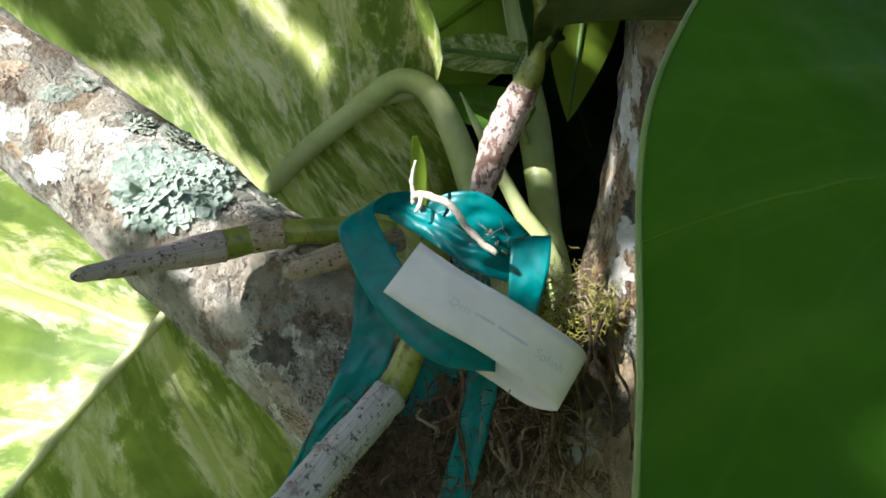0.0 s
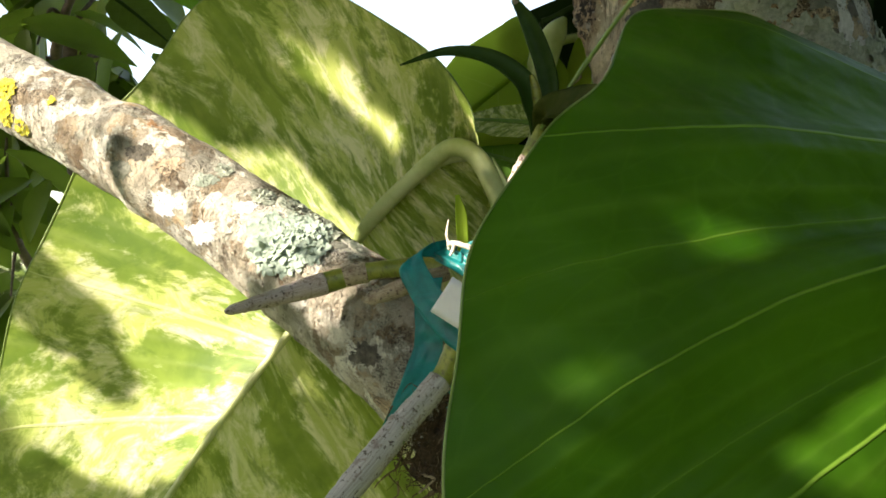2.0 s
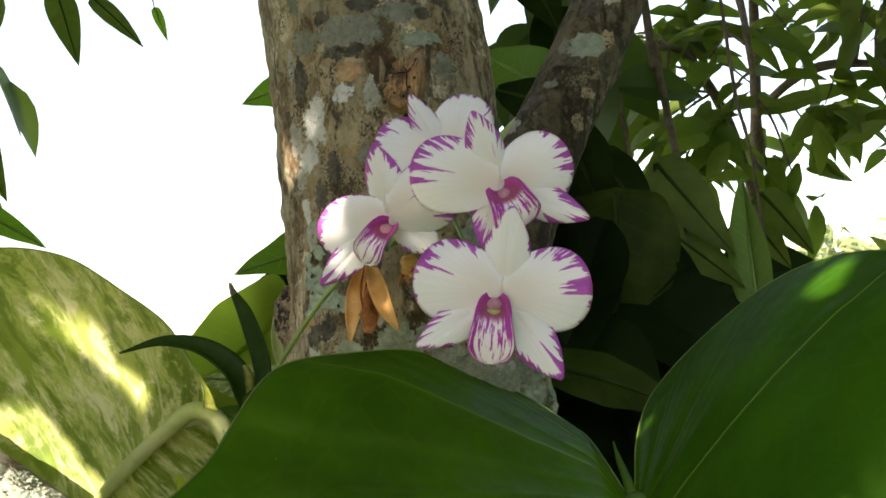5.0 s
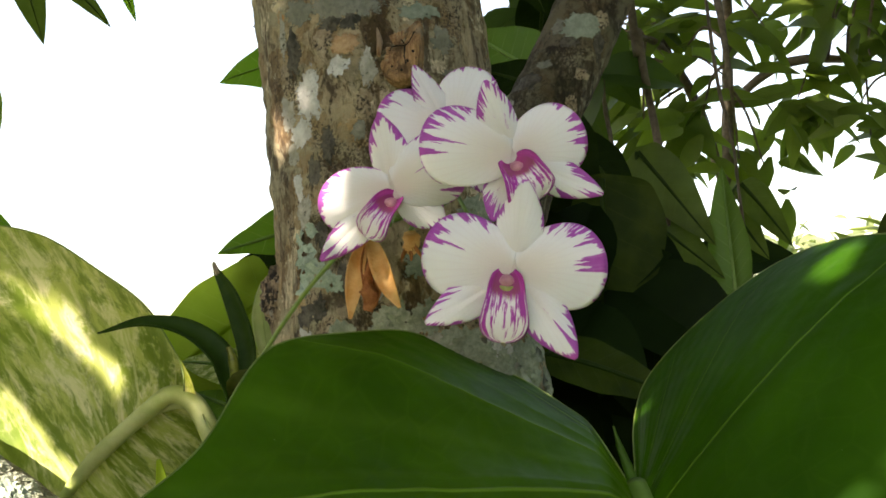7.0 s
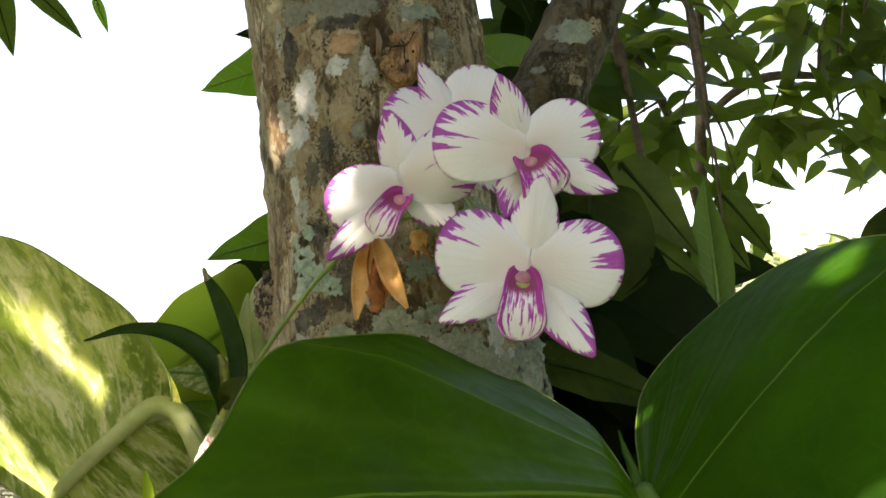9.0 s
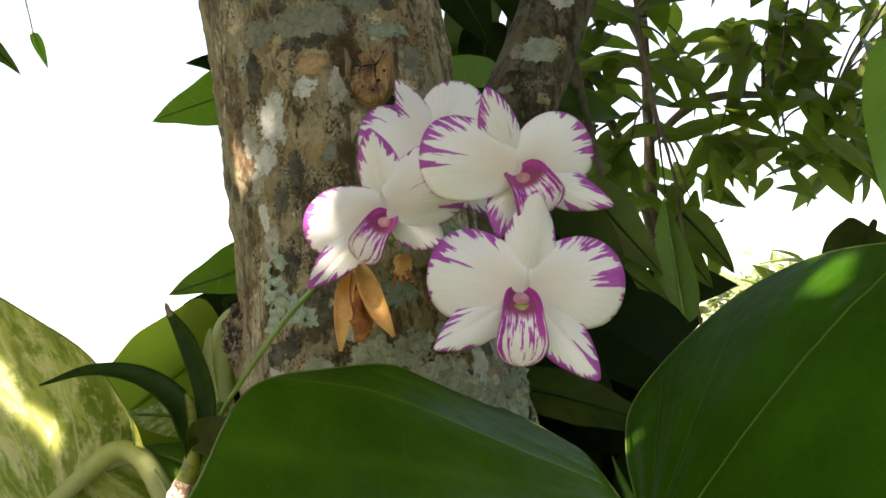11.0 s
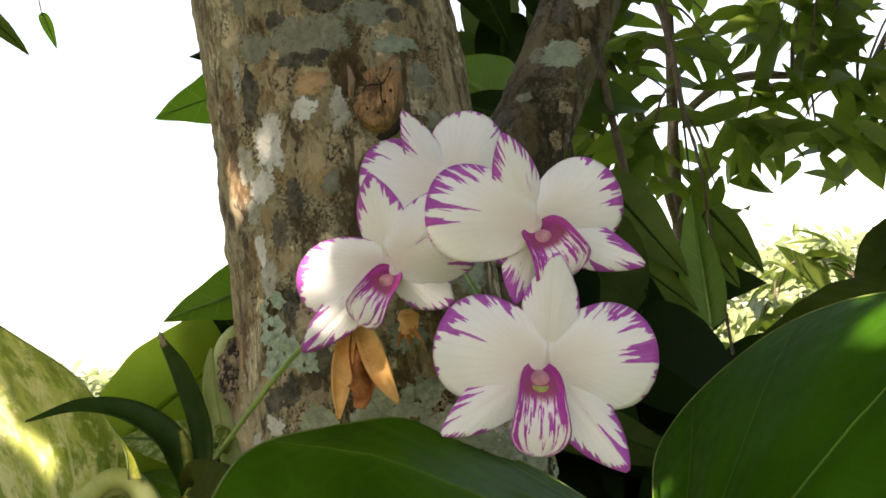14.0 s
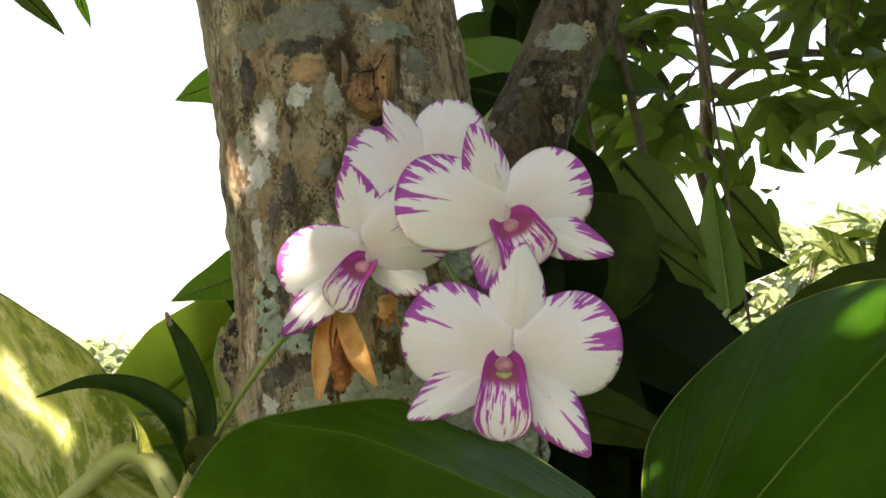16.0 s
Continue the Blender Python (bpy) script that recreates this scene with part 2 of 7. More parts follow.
def leaf_material(name, dark, light, vein, veins=12.0, trans=0.3, glow=(0.25, 0.45, 0.03), rough=0.28, cream=None, amount=0.5, vein_width=0.05, fresh=0.0, comb=0.10, line=0.6, spec=0.4, half=0.0):
    """Leaf surface; u runs along the midrib and v across one half. cream: colour of the streaks of a variegated leaf."""
    q = Mat(name)
    s = q.sep(q.uv)
    u, v = s[0], s[1]
    wob = q.math("MULTIPLY", q.math("SUBTRACT", q.noise(q.ob, 25, 2), 0.5), 0.006)
    uu = q.math("MULTIPLY", q.math("ADD", u, wob), veins)
    d = q.math("ABSOLUTE", q.math("SUBTRACT", q.math("FRACT", q.math("ADD", uu, 0.5)), 0.5))
    w = q.math("MULTIPLY", q.math("SUBTRACT", 1.12, v), vein_width)
    main = q.math("SUBTRACT", 1.0, q.step(q.math("DIVIDE", d, w), 0.25, 1.0))
    if half:
        dh = q.math("ABSOLUTE", q.math("SUBTRACT", q.math("FRACT", uu), 0.5))
        side = q.math("SUBTRACT", 1.0, q.step(q.math("DIVIDE", dh, q.math("MULTIPLY", w, 0.7)), 0.25, 1.0))
        main = q.math("MAXIMUM", main, q.math("MULTIPLY", side, half))
    d2 = q.math("ABSOLUTE", q.math("SUBTRACT", q.math("FRACT", q.math("MULTIPLY", uu, 5.0)), 0.5))
    small = q.math("SUBTRACT", 1.0, q.step(d2, 0.0, 0.22))
    blot = q.noise(q.ob, 18, 4, 0.6)
    col = q.mix(q.step(blot, 0.3, 0.7), dark, light)
    col = q.mix(q.math("MULTIPLY", small, comb * 0.6), col, vein)
    if fresh:
        net = q.vor(q.node("CombineXYZ", {"X": q.math("MULTIPLY", q.math("ADD", u, wob), 52.0), "Y": q.math("MULTIPLY", v, 11.0), "Z": 0.0}).outputs[0], 1.0, "DISTANCE_TO_EDGE")
        col = q.mix(q.math("MULTIPLY", q.math("SUBTRACT", 1.0, q.step(net, 0.0, 0.06)), 0.06), col, vein)
        # crease shade along the main veins, put into the leaf colour
        groove_shade = q.math("SUBTRACT", 1.0, q.step(d, 0.02, 0.20))
        col = q.mix(q.math("MULTIPLY", groove_shade, 0.45), col, (dark[0] * 0.6, dark[1] * 0.6, dark[2]))
        col = q.mix(q.math("MULTIPLY", q.step(q.noise(q.ob, 55, 5, 0.65, 0.5), 0.45, 0.7), 0.25), col, (dark[0] * 1.9, dark[1] * 1.9, dark[2] * 2.2))
    if fresh:
        col = q.mix(q.math("MULTIPLY", q.step(q.noise(q.map(q.ob, loc=(2, 5, 1)), 11, 3, 0.5), 0.40, 0.68), 0.45), col, (light[0] * 1.35, light[1] * 1.25, light[2] * 1.4))
    thin = trans
    if cream is not None:
        def lanes(a, b, z):
            return q.node("CombineXYZ", {"X": q.math("MULTIPLY", u, a), "Y": q.math("MULTIPLY", v, b), "Z": z}).outputs[0]

        wide = q.noise(lanes(12.0, 1.1, 3.0), 1.0, 5, 0.62, 0.6)
        streak = q.noise(lanes(30.0, 4.2, 0.0), 1.0, 7, 0.72, 1.1)
        thread = q.noise(lanes(95.0, 14.0, 8.0), 1.0, 5, 0.7, 0.6)
        near = q.math("SUBTRACT", 1.0, q.step(d, 0.0, 0.30))
        sumv = q.math("ADD", q.math("ADD", q.math("MULTIPLY", wide, 0.62), q.math("MULTIPLY", near, 0.07)), q.math("ADD", q.math("MULTIPLY", streak, 0.50), q.math("MULTIPLY", thread, 0.20)))
        k = q.step(sumv, 0.82 - 0.2 * amount, 0.93 - 0.2 * amount)
        pale = q.step(q.noise(lanes(36.0, 5.0, 5.0), 1.0, 6, 0.7, 0.8), 0.44, 0.62)
        col = q.mix(q.math("MULTIPLY", k, 0.94), col, q.mix(pale, (cream[0] * 0.62, cream[1] * 0.72, cream[2] * 0.34), cream))
        deep = q.step(q.noise(lanes(24.0, 3.4, 14.0), 1.0, 6, 0.7, 0.8), 0.52, 0.64)
        col = q.mix(q.math("MULTIPLY", deep, 0.6), col, (dark[0] * 0.8, dark[1] * 0.85, dark[2]))
    col = q.mix(q.math("MULTIPLY", main, line), col, vein)
    if fresh:
        col = q.mix(q.math("MULTIPLY", q.step(q.noise(q.ob, 420, 2), 0.80, 0.84), 0.6), col, (0.5, 0.5, 0.4))
    h = q.math("SUBTRACT", q.math("MULTIPLY", q.noise(q.ob, 320, 3), 0.10), q.math("ADD", q.math("MULTIPLY", main, min(0.7, line * 0.9)), q.math("MULTIPLY", small, comb)))
    if fresh or name in ("dusky_leaf", "shaded_leaf", "olive_leaf"):
        h = q.math("ADD", h, q.math("ADD", q.math("MULTIPLY", q.step(d, 0.0, 0.5), 2.2 if fresh else 0.35), q.math("MULTIPLY", q.noise(q.ob, 16, 3), 7.0 if fresh else 2.5)))
        h = q.math("ADD", h, q.math("MULTIPLY", q.step(d2, 0.0, 0.5), 0.22 if fresh else 0.06))
    r = q.math("ADD", rough, q.math("MULTIPLY", q.noise(q.ob, 60, 4), 0.18))
    tc = q.mix(0.5, col, glow)
    return q.shade(col, r, q.bump(h, 0.0012, 0.8), trans=thin, trans_color=tc, Specular_IOR_Level=spec)


def plain(name, a, b, scale=60, rough=0.6, bump=0.0005, trans=None, **more):
    q = Mat(name)
    n = q.noise(q.ob, scale, 6, 0.65)
    col = q.mix(q.step(n, 0.3, 0.7), a, b)
    return q.shade(col, rough, q.bump(q.noise(q.ob, scale * 4, 4), bump, 0.8), trans=trans, **more)


BARK = bark("bark", (1.30, 1.11, 0.82), pale=0.35)
# pale bark of the limb, tint raised further to carry the sun on it
BARK_SUNLIT = bark("sunlit_pale_bark", (1.22, 1.17, 1.06), pale=1.1, worn=0.45)
# shaded copy of the bark for the rear branch, darkness put in the tint
BARK_SHADED = bark("shaded_bark", (0.49, 0.42, 0.30), 0.25, worn=1.15)
GREEN = leaf_material("green_leaf", (0.011, 0.046, 0.001), (0.032, 0.094, 0.003), (0.15, 0.26, 0.03), 8, 0.24, (0.19, 0.48, 0.005), 0.36, vein_width=0.026, fresh=1.0, comb=0.22, line=0.8, spec=0.16, half=0.45)
GREEN_LOBE = leaf_material("green_lobe", (0.009, 0.043, 0.001), (0.022, 0.078, 0.003), (0.12, 0.22, 0.025), 8, 0.22, (0.18, 0.48, 0.005), 0.42, vein_width=0.020, fresh=1.0, comb=0.03, line=0.8, spec=0.11)
VARIEGATED = leaf_material("variegated_leaf", (0.095, 0.172, 0.016), (0.235, 0.325, 0.045), (0.72, 0.72, 0.34), 9, 0.27, (0.52, 0.55, 0.04), 0.36, cream=(0.81, 0.77, 0.44), amount=0.96, vein_width=0.045, line=0.55)
# vine leaf darkened to near black, its deep shade kept in the colour
SHADED_LEAF = leaf_material("shaded_leaf", (0.004, 0.010, 0.001), (0.011, 0.022, 0.002), (0.035, 0.065, 0.016), 9, 0.03, (0.16, 0.32, 0.03), 0.45, comb=0.01, spec=0.05, line=0.12)
FRESH_LEAF = leaf_material("fresh_leaf", (0.060, 0.15, 0.014), (0.095, 0.21, 0.022), (0.22, 0.34, 0.08), 9, 0.45, (0.30, 0.58, 0.02), 0.36, comb=0.06)
# brightened copy of the vine leaf, backlight from the sky put in its colour
PALE_LEAF = leaf_material("pale_leaf", (0.19, 0.31, 0.022), (0.30, 0.42, 0.040), (0.34, 0.44, 0.09), 9, 0.62, (0.58, 0.76, 0.05), 0.45, comb=0.05, spec=0.10, line=0.35)
# rib colour darkened to go with the shade in those leaves
SHADED_RIB = plain("shaded_rib", (0.016, 0.032, 0.004), (0.026, 0.048, 0.008), 40, 0.6, 0.0003, 0.1, Specular_IOR_Level=0.1)
MIDRIB = plain("leaf_rib", (0.10, 0.20, 0.030), (0.16, 0.28, 0.05), 40, 0.4, 0.0003, 0.15)
PALE_RIB = plain("pale_rib", (0.46, 0.53, 0.18), (0.64, 0.66, 0.34), 30, 0.42, 0.0003, 0.2)
PETIOLE = plain("petiole_skin", (0.40, 0.49, 0.14), (0.60, 0.65, 0.28), 24, 0.42, 0.0003, 0.15)
RIM = plain("leaf_rim", (0.17, 0.26, 0.05), (0.28, 0.36, 0.09), 60, 0.45, 0.0002, 0.2)
ORCHID_LEAF = plain("orchid_leaf_skin", (0.020, 0.048, 0.006), (0.034, 0.072, 0.010), 50, 0.5, 0.0002, 0.12, Specular_IOR_Level=0.12)
OLD_STRAP = plain("old_strap_skin", (0.042, 0.062, 0.010), (0.076, 0.084, 0.018), 70, 0.7, 0.0003, 0.3, Specular_IOR_Level=0.04)
STEM_GREEN = plain("green_stem", (0.13, 0.22, 0.04), (0.20, 0.30, 0.06), 80, 0.45, 0.0002)


# ---- the tree ----
def swell(p, d):
    """Relief of the trunk: bark plates, the callus round the sawn stub and the swollen knot."""
    q = p.copy()
    q += d * (0.0030 * noise.noise(Vector((p.x * 26, p.y * 26, p.z * 11))) + 0.0018 * noise.noise(p * 75) + 0.0010 * noise.noise(p * 190))
    for c, r, h in ((Vector((0.205, 0.385, 1.728)), 0.036, 0.007), (Vector((0.108, 0.450, 1.570)), 0.024, 0.007), (Vector((0.235, 0.37, 1.62)), 0.05, 0.006), (Vector((0.27, 0.40, 1.53)), 0.05, 0.008)):
        e = (p - c).length / r
        q += d * h * math.exp(-e * e)
    return q


def limb_swell(p, d):
    ring = 0.003 * math.exp(-((p.x + 0.285) / 0.012) ** 2)
    return p + d * (ring + 0.0026 * noise.noise(p * 24) + 0.0013 * noise.noise(p * 70) + 0.0006 * noise.noise(p * 190))


tree = thing("tree", "old tree with mottled grey and tan lichen-spotted bark, forking low", "tree", at=(0.15, 0.60, 0.0))
TRUNK = [(0.15, 0.60, -0.05, 0.20), (0.14, 0.59, 0.4, 0.155), (0.125, 0.575, 0.9, 0.135), (0.12, 0.555, 1.2, 0.115), (0.165, 0.53, 1.33, 0.092), (0.19, 0.495, 1.43, 0.092), (0.197, 0.466, 1.52, 0.0885), (0.1905, 0.459, 1.61, 0.0790), (0.1865, 0.462, 1.72, 0.0795), (0.178, 0.462, 1.82, 0.078), (0.162, 0.47, 2.0, 0.074), (0.13, 0.50, 2.4, 0.068), (0.05, 0.52, 3.0, 0.05)]
LIMB = [(0.12, 0.53, 1.18, 0.085), (0.03, 0.535, 1.292, 0.064), (-0.06, 0.543, 1.369, 0.0515), (-0.15, 0.557, 1.437, 0.0435), (-0.24, 0.575, 1.502, 0.0405), (-0.33, 0.592, 1.556, 0.038), (-0.43, 0.612, 1.613, 0.036), (-0.62, 0.66, 1.72, 0.033), (-0.95, 0.75, 1.90, 0.028)]
BRANCH = [(0.21, 0.49, 1.50, 0.05), (0.262, 0.53, 1.63, 0.036), (0.302, 0.555, 1.715, 0.031), (0.335, 0.575, 1.775, 0.030), (0.368, 0.595, 1.840, 0.030), (0.45, 0.64, 2.0, 0.028), (0.62, 0.72, 2.3, 0.022)]
tm = tube(TRUNK, 330, 150, warp=swell)
lm = tube(LIMB, 230, 90, warp=limb_swell)
brm = tube(BRANCH, 120, 64, 0.0012, 70)
trunk_bvh, limb_bvh, branch_bvh = (BVHTree.FromBMesh(x) for x in (tm, lm, brm))
part("trunk", tm, BARK, tree)
part("limb", lm, BARK_SUNLIT, tree, "leaning limb with pale grey bark lightened for the sun")
part("branch", brm, BARK_SHADED, tree)

LICHEN = plain("lichen_skin", (0.25, 0.32, 0.24), (0.42, 0.49, 0.38), 240, 0.85, 0.0006)
LICHEN_DARK = plain("old_lichen_skin", (0.25, 0.28, 0.20), (0.44, 0.46, 0.35), 260, 0.9, 0.0006)
def cut_wood():
    """Weathered end of a torn branch: upright grain, dark stains and pin holes."""
    q = Mat("cut_wood")
    grain = q.noise(q.map(q.ob, (420, 420, 55)), 1.0, 6, 0.7, 0.6)
    stain = q.noise(q.ob, 85, 5, 0.65, 0.5)
    col = q.mix(q.step(grain, 0.32, 0.68), (0.29, 0.14, 0.055), (0.66, 0.39, 0.18))
    col = q.mix(q.math("MULTIPLY", q.step(stain, 0.48, 0.66), 0.8), col, (0.085, 0.045, 0.022))
    col = q.mix(q.math("MULTIPLY", q.step(q.noise(q.map(q.ob, loc=(3, 1, 4)), 60, 4), 0.54, 0.66), 0.6), col, (0.40, 0.33, 0.24))
    pin = q.step(q.noise(q.ob, 620, 2), 0.66, 0.72)
    col = q.mix(q.math("MULTIPLY", pin, 0.8), col, (0.03, 0.02, 0.012))
    return q.shade(col, 0.85, q.bump(q.math("SUBTRACT", q.math("ADD", grain, stain), pin), 0.004))


CUT_WOOD = cut_wood()
# near-black colour for the shade inside cracks, small holes and the stub's recess
CRACK_SHADE = plain("crack", (0.012, 0.009, 0.006), (0.03, 0.02, 0.012), 90, 0.95, 0.001)


def lichen_patch(name, bvh, patches, material, label, seed):
    """Foliose lichen: ruffled lobes laid over the bark in rosettes; patches of (centre, radius, lobes, lobe size)."""
    rnd = random.Random(seed)
    verts, faces = [], []
    for c, r, count, size in patches:
        c = Vector(c)
        hit = bvh.find_nearest(c)
        mid, nor = hit[0], hit[1]
        e1 = nor.orthogonal().normalized()
        e2 = nor.cross(e1)
        for k in range(count):
            a, f = rnd.uniform(0, 6.283), math.sqrt(rnd.uniform(0.0, 1.0))
            rr = r * f * (0.75 + 0.35 * noise.noise(Vector((math.cos(a) * 1.6, math.sin(a) * 1.6, seed + r * 90))))
            p, n, _, dist = bvh.find_nearest(mid + e1 * math.cos(a) * rr + e2 * math.sin(a) * rr)
            if p is None:
                continue
            out = (e1 * math.cos(a) + e2 * math.sin(a))
            out = (out - n * out.dot(n) + Vector((rnd.uniform(-.5, .5), rnd.uniform(-.5, .5), rnd.uniform(-.5, .5))) * (1.3 - f)).normalized()
            side = n.cross(out).normalized()
            lift = rnd.uniform(0.05, 0.34) + 0.6 * (1 - f) * rnd.random()
            z0 = 0.0006 + 0.0016 * (1 - f) * rnd.random()
            s = size * rnd.uniform(0.6, 1.25)
            base = len(verts)
            verts.append(p + n * z0 - out * s * 0.4)
            seg = 9
            for q in range(seg):
                b = -1.45 + 2.9 * q / (seg - 1)
                rad = s * (0.78 + 0.22 * math.cos(b * 5 + k)) * (0.75 + 0.35 * math.cos(b))
                d = out * math.cos(b) + side * math.sin(b)
                verts.append(p + n * (z0 + 0.30 * s * lift) + d * rad * 0.62 - out * s * 0.25)
            for q in range(seg):
                b = -1.45 + 2.9 * q / (seg - 1)
                rad = s * (0.78 + 0.22 * math.cos(b * 5 + k)) * (0.75 + 0.35 * math.cos(b))
                d = out * math.cos(b) + side * math.sin(b)
                verts.append(p + n * (z0 + s * lift * (0.35 + 0.35 * math.sin(b * 4 + k * 2))) + d * rad - out * s * 0.25)
            for q in range(seg - 1):
                faces.append((base, base + 1 + q, base + 2 + q))
                faces.append((base + 1 + q, base + 1 + seg + q, base + 2 + seg + q, base + 2 + q))
    ob = part(name, arrays(name, verts, faces), material, tree, label)
    return tagged(ob, kind="stuff")


lichen_patch("lichen", limb_bvh, [((-0.140, 0.513, 1.450), 0.031, 260, 0.0074), ((-0.118, 0.515, 1.462), 0.029, 240, 0.0070), ((-0.150, 0.520, 1.442), 0.018, 90, 0.0078)], LICHEN, "pale grey-green leafy lichen rosette on the limb", 3)
lichen_patch("lichen", limb_bvh, [((-0.100, 0.535, 1.475), 0.022, 170, 0.0042), ((-0.125, 0.54, 1.49), 0.018, 110, 0.004), ((-0.155, 0.535, 1.497), 0.013, 60, 0.004), ((-0.19, 0.54, 1.518), 0.009, 30, 0.004), ((-0.075, 0.535, 1.452), 0.010, 40, 0.004)], LICHEN_DARK, "darker curled lichen along the top of the limb", 4)
lichen_patch("lichen", trunk_bvh, [((0.137, 0.394, 1.606), 0.0095, 26, 0.0056), ((0.145, 0.388, 1.596), 0.010, 26, 0.0056), ((0.134, 0.394, 1.590), 0.008, 18, 0.0050), ((0.157, 0.384, 1.588), 0.006, 12, 0.0048), ((0.143, 0.39, 1.622), 0.0055, 10, 0.0044), ((0.132, 0.396, 1.618), 0.0045, 8, 0.0042)], LICHEN, "blue-green leafy lichen on the lower trunk", 5)
lichen_patch("lichen", trunk_bvh, [((0.192, 0.39, 1.556), 0.016, 50, 0.0070), ((0.235, 0.39, 1.535), 0.024, 120, 0.0068), ((0.27, 0.40, 1.528), 0.022, 110, 0.0064), ((0.285, 0.42, 1.545), 0.016, 70, 0.0060), ((0.258, 0.385, 1.63), 0.014, 60, 0.0055), ((0.215, 0.38, 1.565), 0.012, 40, 0.0060), ((0.29, 0.43, 1.515), 0.016, 80, 0.0060), ((0.165, 0.40, 1.555), 0.010, 30, 0.006)], LICHEN_DARK, "grey-green curled lichen low on the trunk", 6)
YELLOW_LICHEN = plain("yellow_lichen", (0.50, 0.42, 0.02), (0.68, 0.60, 0.08), 200, 0.9, 0.0006)
lichen_patch("lichen", limb_bvh, [((-0.398, 0.575, 1.598), 0.013, 70, 0.0040), ((-0.400, 0.575, 1.58), 0.013, 70, 0.0040), ((-0.386, 0.57, 1.566), 0.010, 40, 0.0036), ((-0.352, 0.56, 1.585), 0.004, 10, 0.003)], YELLOW_LICHEN, "bright yellow crusty lichen on the limb", 8)

CRUSTS = {}
for kind, a, b, spots in (("white", (0.50, 0.49, 0.44), (0.74, 0.72, 0.67), 0.3), ("pale", (0.34, 0.32, 0.26), (0.55, 0.52, 0.43), 0.45), ("grey", (0.17, 0.17, 0.125), (0.30, 0.29, 0.22), 0.4), ("dark", (0.035, 0.030, 0.022), (0.16, 0.14, 0.10), 0.5), ("tan", (0.30, 0.21, 0.12), (0.52, 0.42, 0.28), 0.85), ("orange", (0.40, 0.21, 0.09), (0.60, 0.40, 0.22), 0.35), ("green", (0.21, 0.25, 0.18), (0.36, 0.39, 0.30), 0.35)):
    q = Mat(kind + "_crust")
    n1, n2 = q.noise(q.ob, 190, 6, 0.7, 0.4), q.noise(q.ob, 60, 5, 0.65, 0.4)
    c = q.mix(q.step(q.math("ADD", n1, q.math("MULTIPLY", n2, 0.6)), 0.55, 1.05), a, b)
    dots = q.math("MULTIPLY", q.step(q.noise(q.ob, 540, 3, 0.65), 0.60 - 0.10 * spots, 0.66 - 0.10 * spots), q.step(q.noise(q.map(q.ob, loc=(4, 2, 9)), 95, 4), 0.62 - 0.24 * spots, 0.72 - 0.24 * spots))
    c = q.mix(q.math("MULTIPLY", dots, 0.9), c, (0.03, 0.022, 0.015))
    body = q.shade(c, 0.9, q.bump(q.math("SUBTRACT", q.math("ADD", n1, q.math("MULTIPLY", n2, 1.5)), dots), 0.0026))
    worn = q.math("ADD", q.sep(q.uv)[0], q.math("ADD", q.math("MULTIPLY", q.math("SUBTRACT", q.noise(q.ob, 140, 6, 0.7, 0.5), 0.5), 1.1), q.math("MULTIPLY", q.math("SUBTRACT", q.noise(q.map(q.ob, loc=(1, 5, 2)), 420, 4, 0.7), 0.5), 0.7)))
    gone = q.node("MixShader", {0: q.step(worn, 0.78, 0.86), 1: q.out.inputs["Surface"].links[0].from_socket, 2: q.node("BsdfTransparent").outputs[0]})
    q.t.links.new(gone.outputs[0], q.out.inputs["Surface"])
    CRUSTS[kind] = body


def crust(bvh, at, rx, rz, kind, seed, label=""):
    """A thin ragged plate of crusty lichen or flaking bark that follows the surface under it."""
    mid, nor = bvh.find_nearest(Vector(at))[:2]
    e1 = Vector((0, 0, 1)).cross(nor).normalized()
    e2 = nor.cross(e1)
    verts, faces, seg, rings = [], [], 54, (0.0, 0.3, 0.55, 0.75, 0.88, 0.96, 1.0)
    for f in rings:
        for k in range(seg if f else 1):
            a = 2 * math.pi * k / seg
            d = Vector((math.cos(a), math.sin(a), seed * 7.1))
            r = 1.22 * f * (1 + 0.38 * noise.noise(d * 1.6) + 0.24 * noise.noise(d * 4.3) + 0.16 * noise.noise(d * 11))
            p, n = bvh.find_nearest(mid + e1 * rx * r * math.cos(a) + e2 * rz * r * math.sin(a))[:2]
            lift = 0.0007 - 0.0006 * f * f + 0.0002 * noise.noise(p * 260)
            verts.append(p + n * lift)
    for k in range(seg):
        q = (k + 1) % seg
        faces.append((0, 1 + k, 1 + q))
        for m in range(len(rings) - 2):
            i = 1 + m * seg
            faces.append((i + k, i + seg + k, i + seg + q, i + q))
    me = arrays("lichen_crust", verts, faces)
    uv = me.uv_layers.new(name="UVMap")
    for loop in me.loops:
        i = loop.vertex_index
        uv.data[loop.index].uv = (rings[0 if i == 0 else 1 + (i - 1) // seg], 0.5)
    return part("lichen_crust", me, CRUSTS[kind], tree, label)


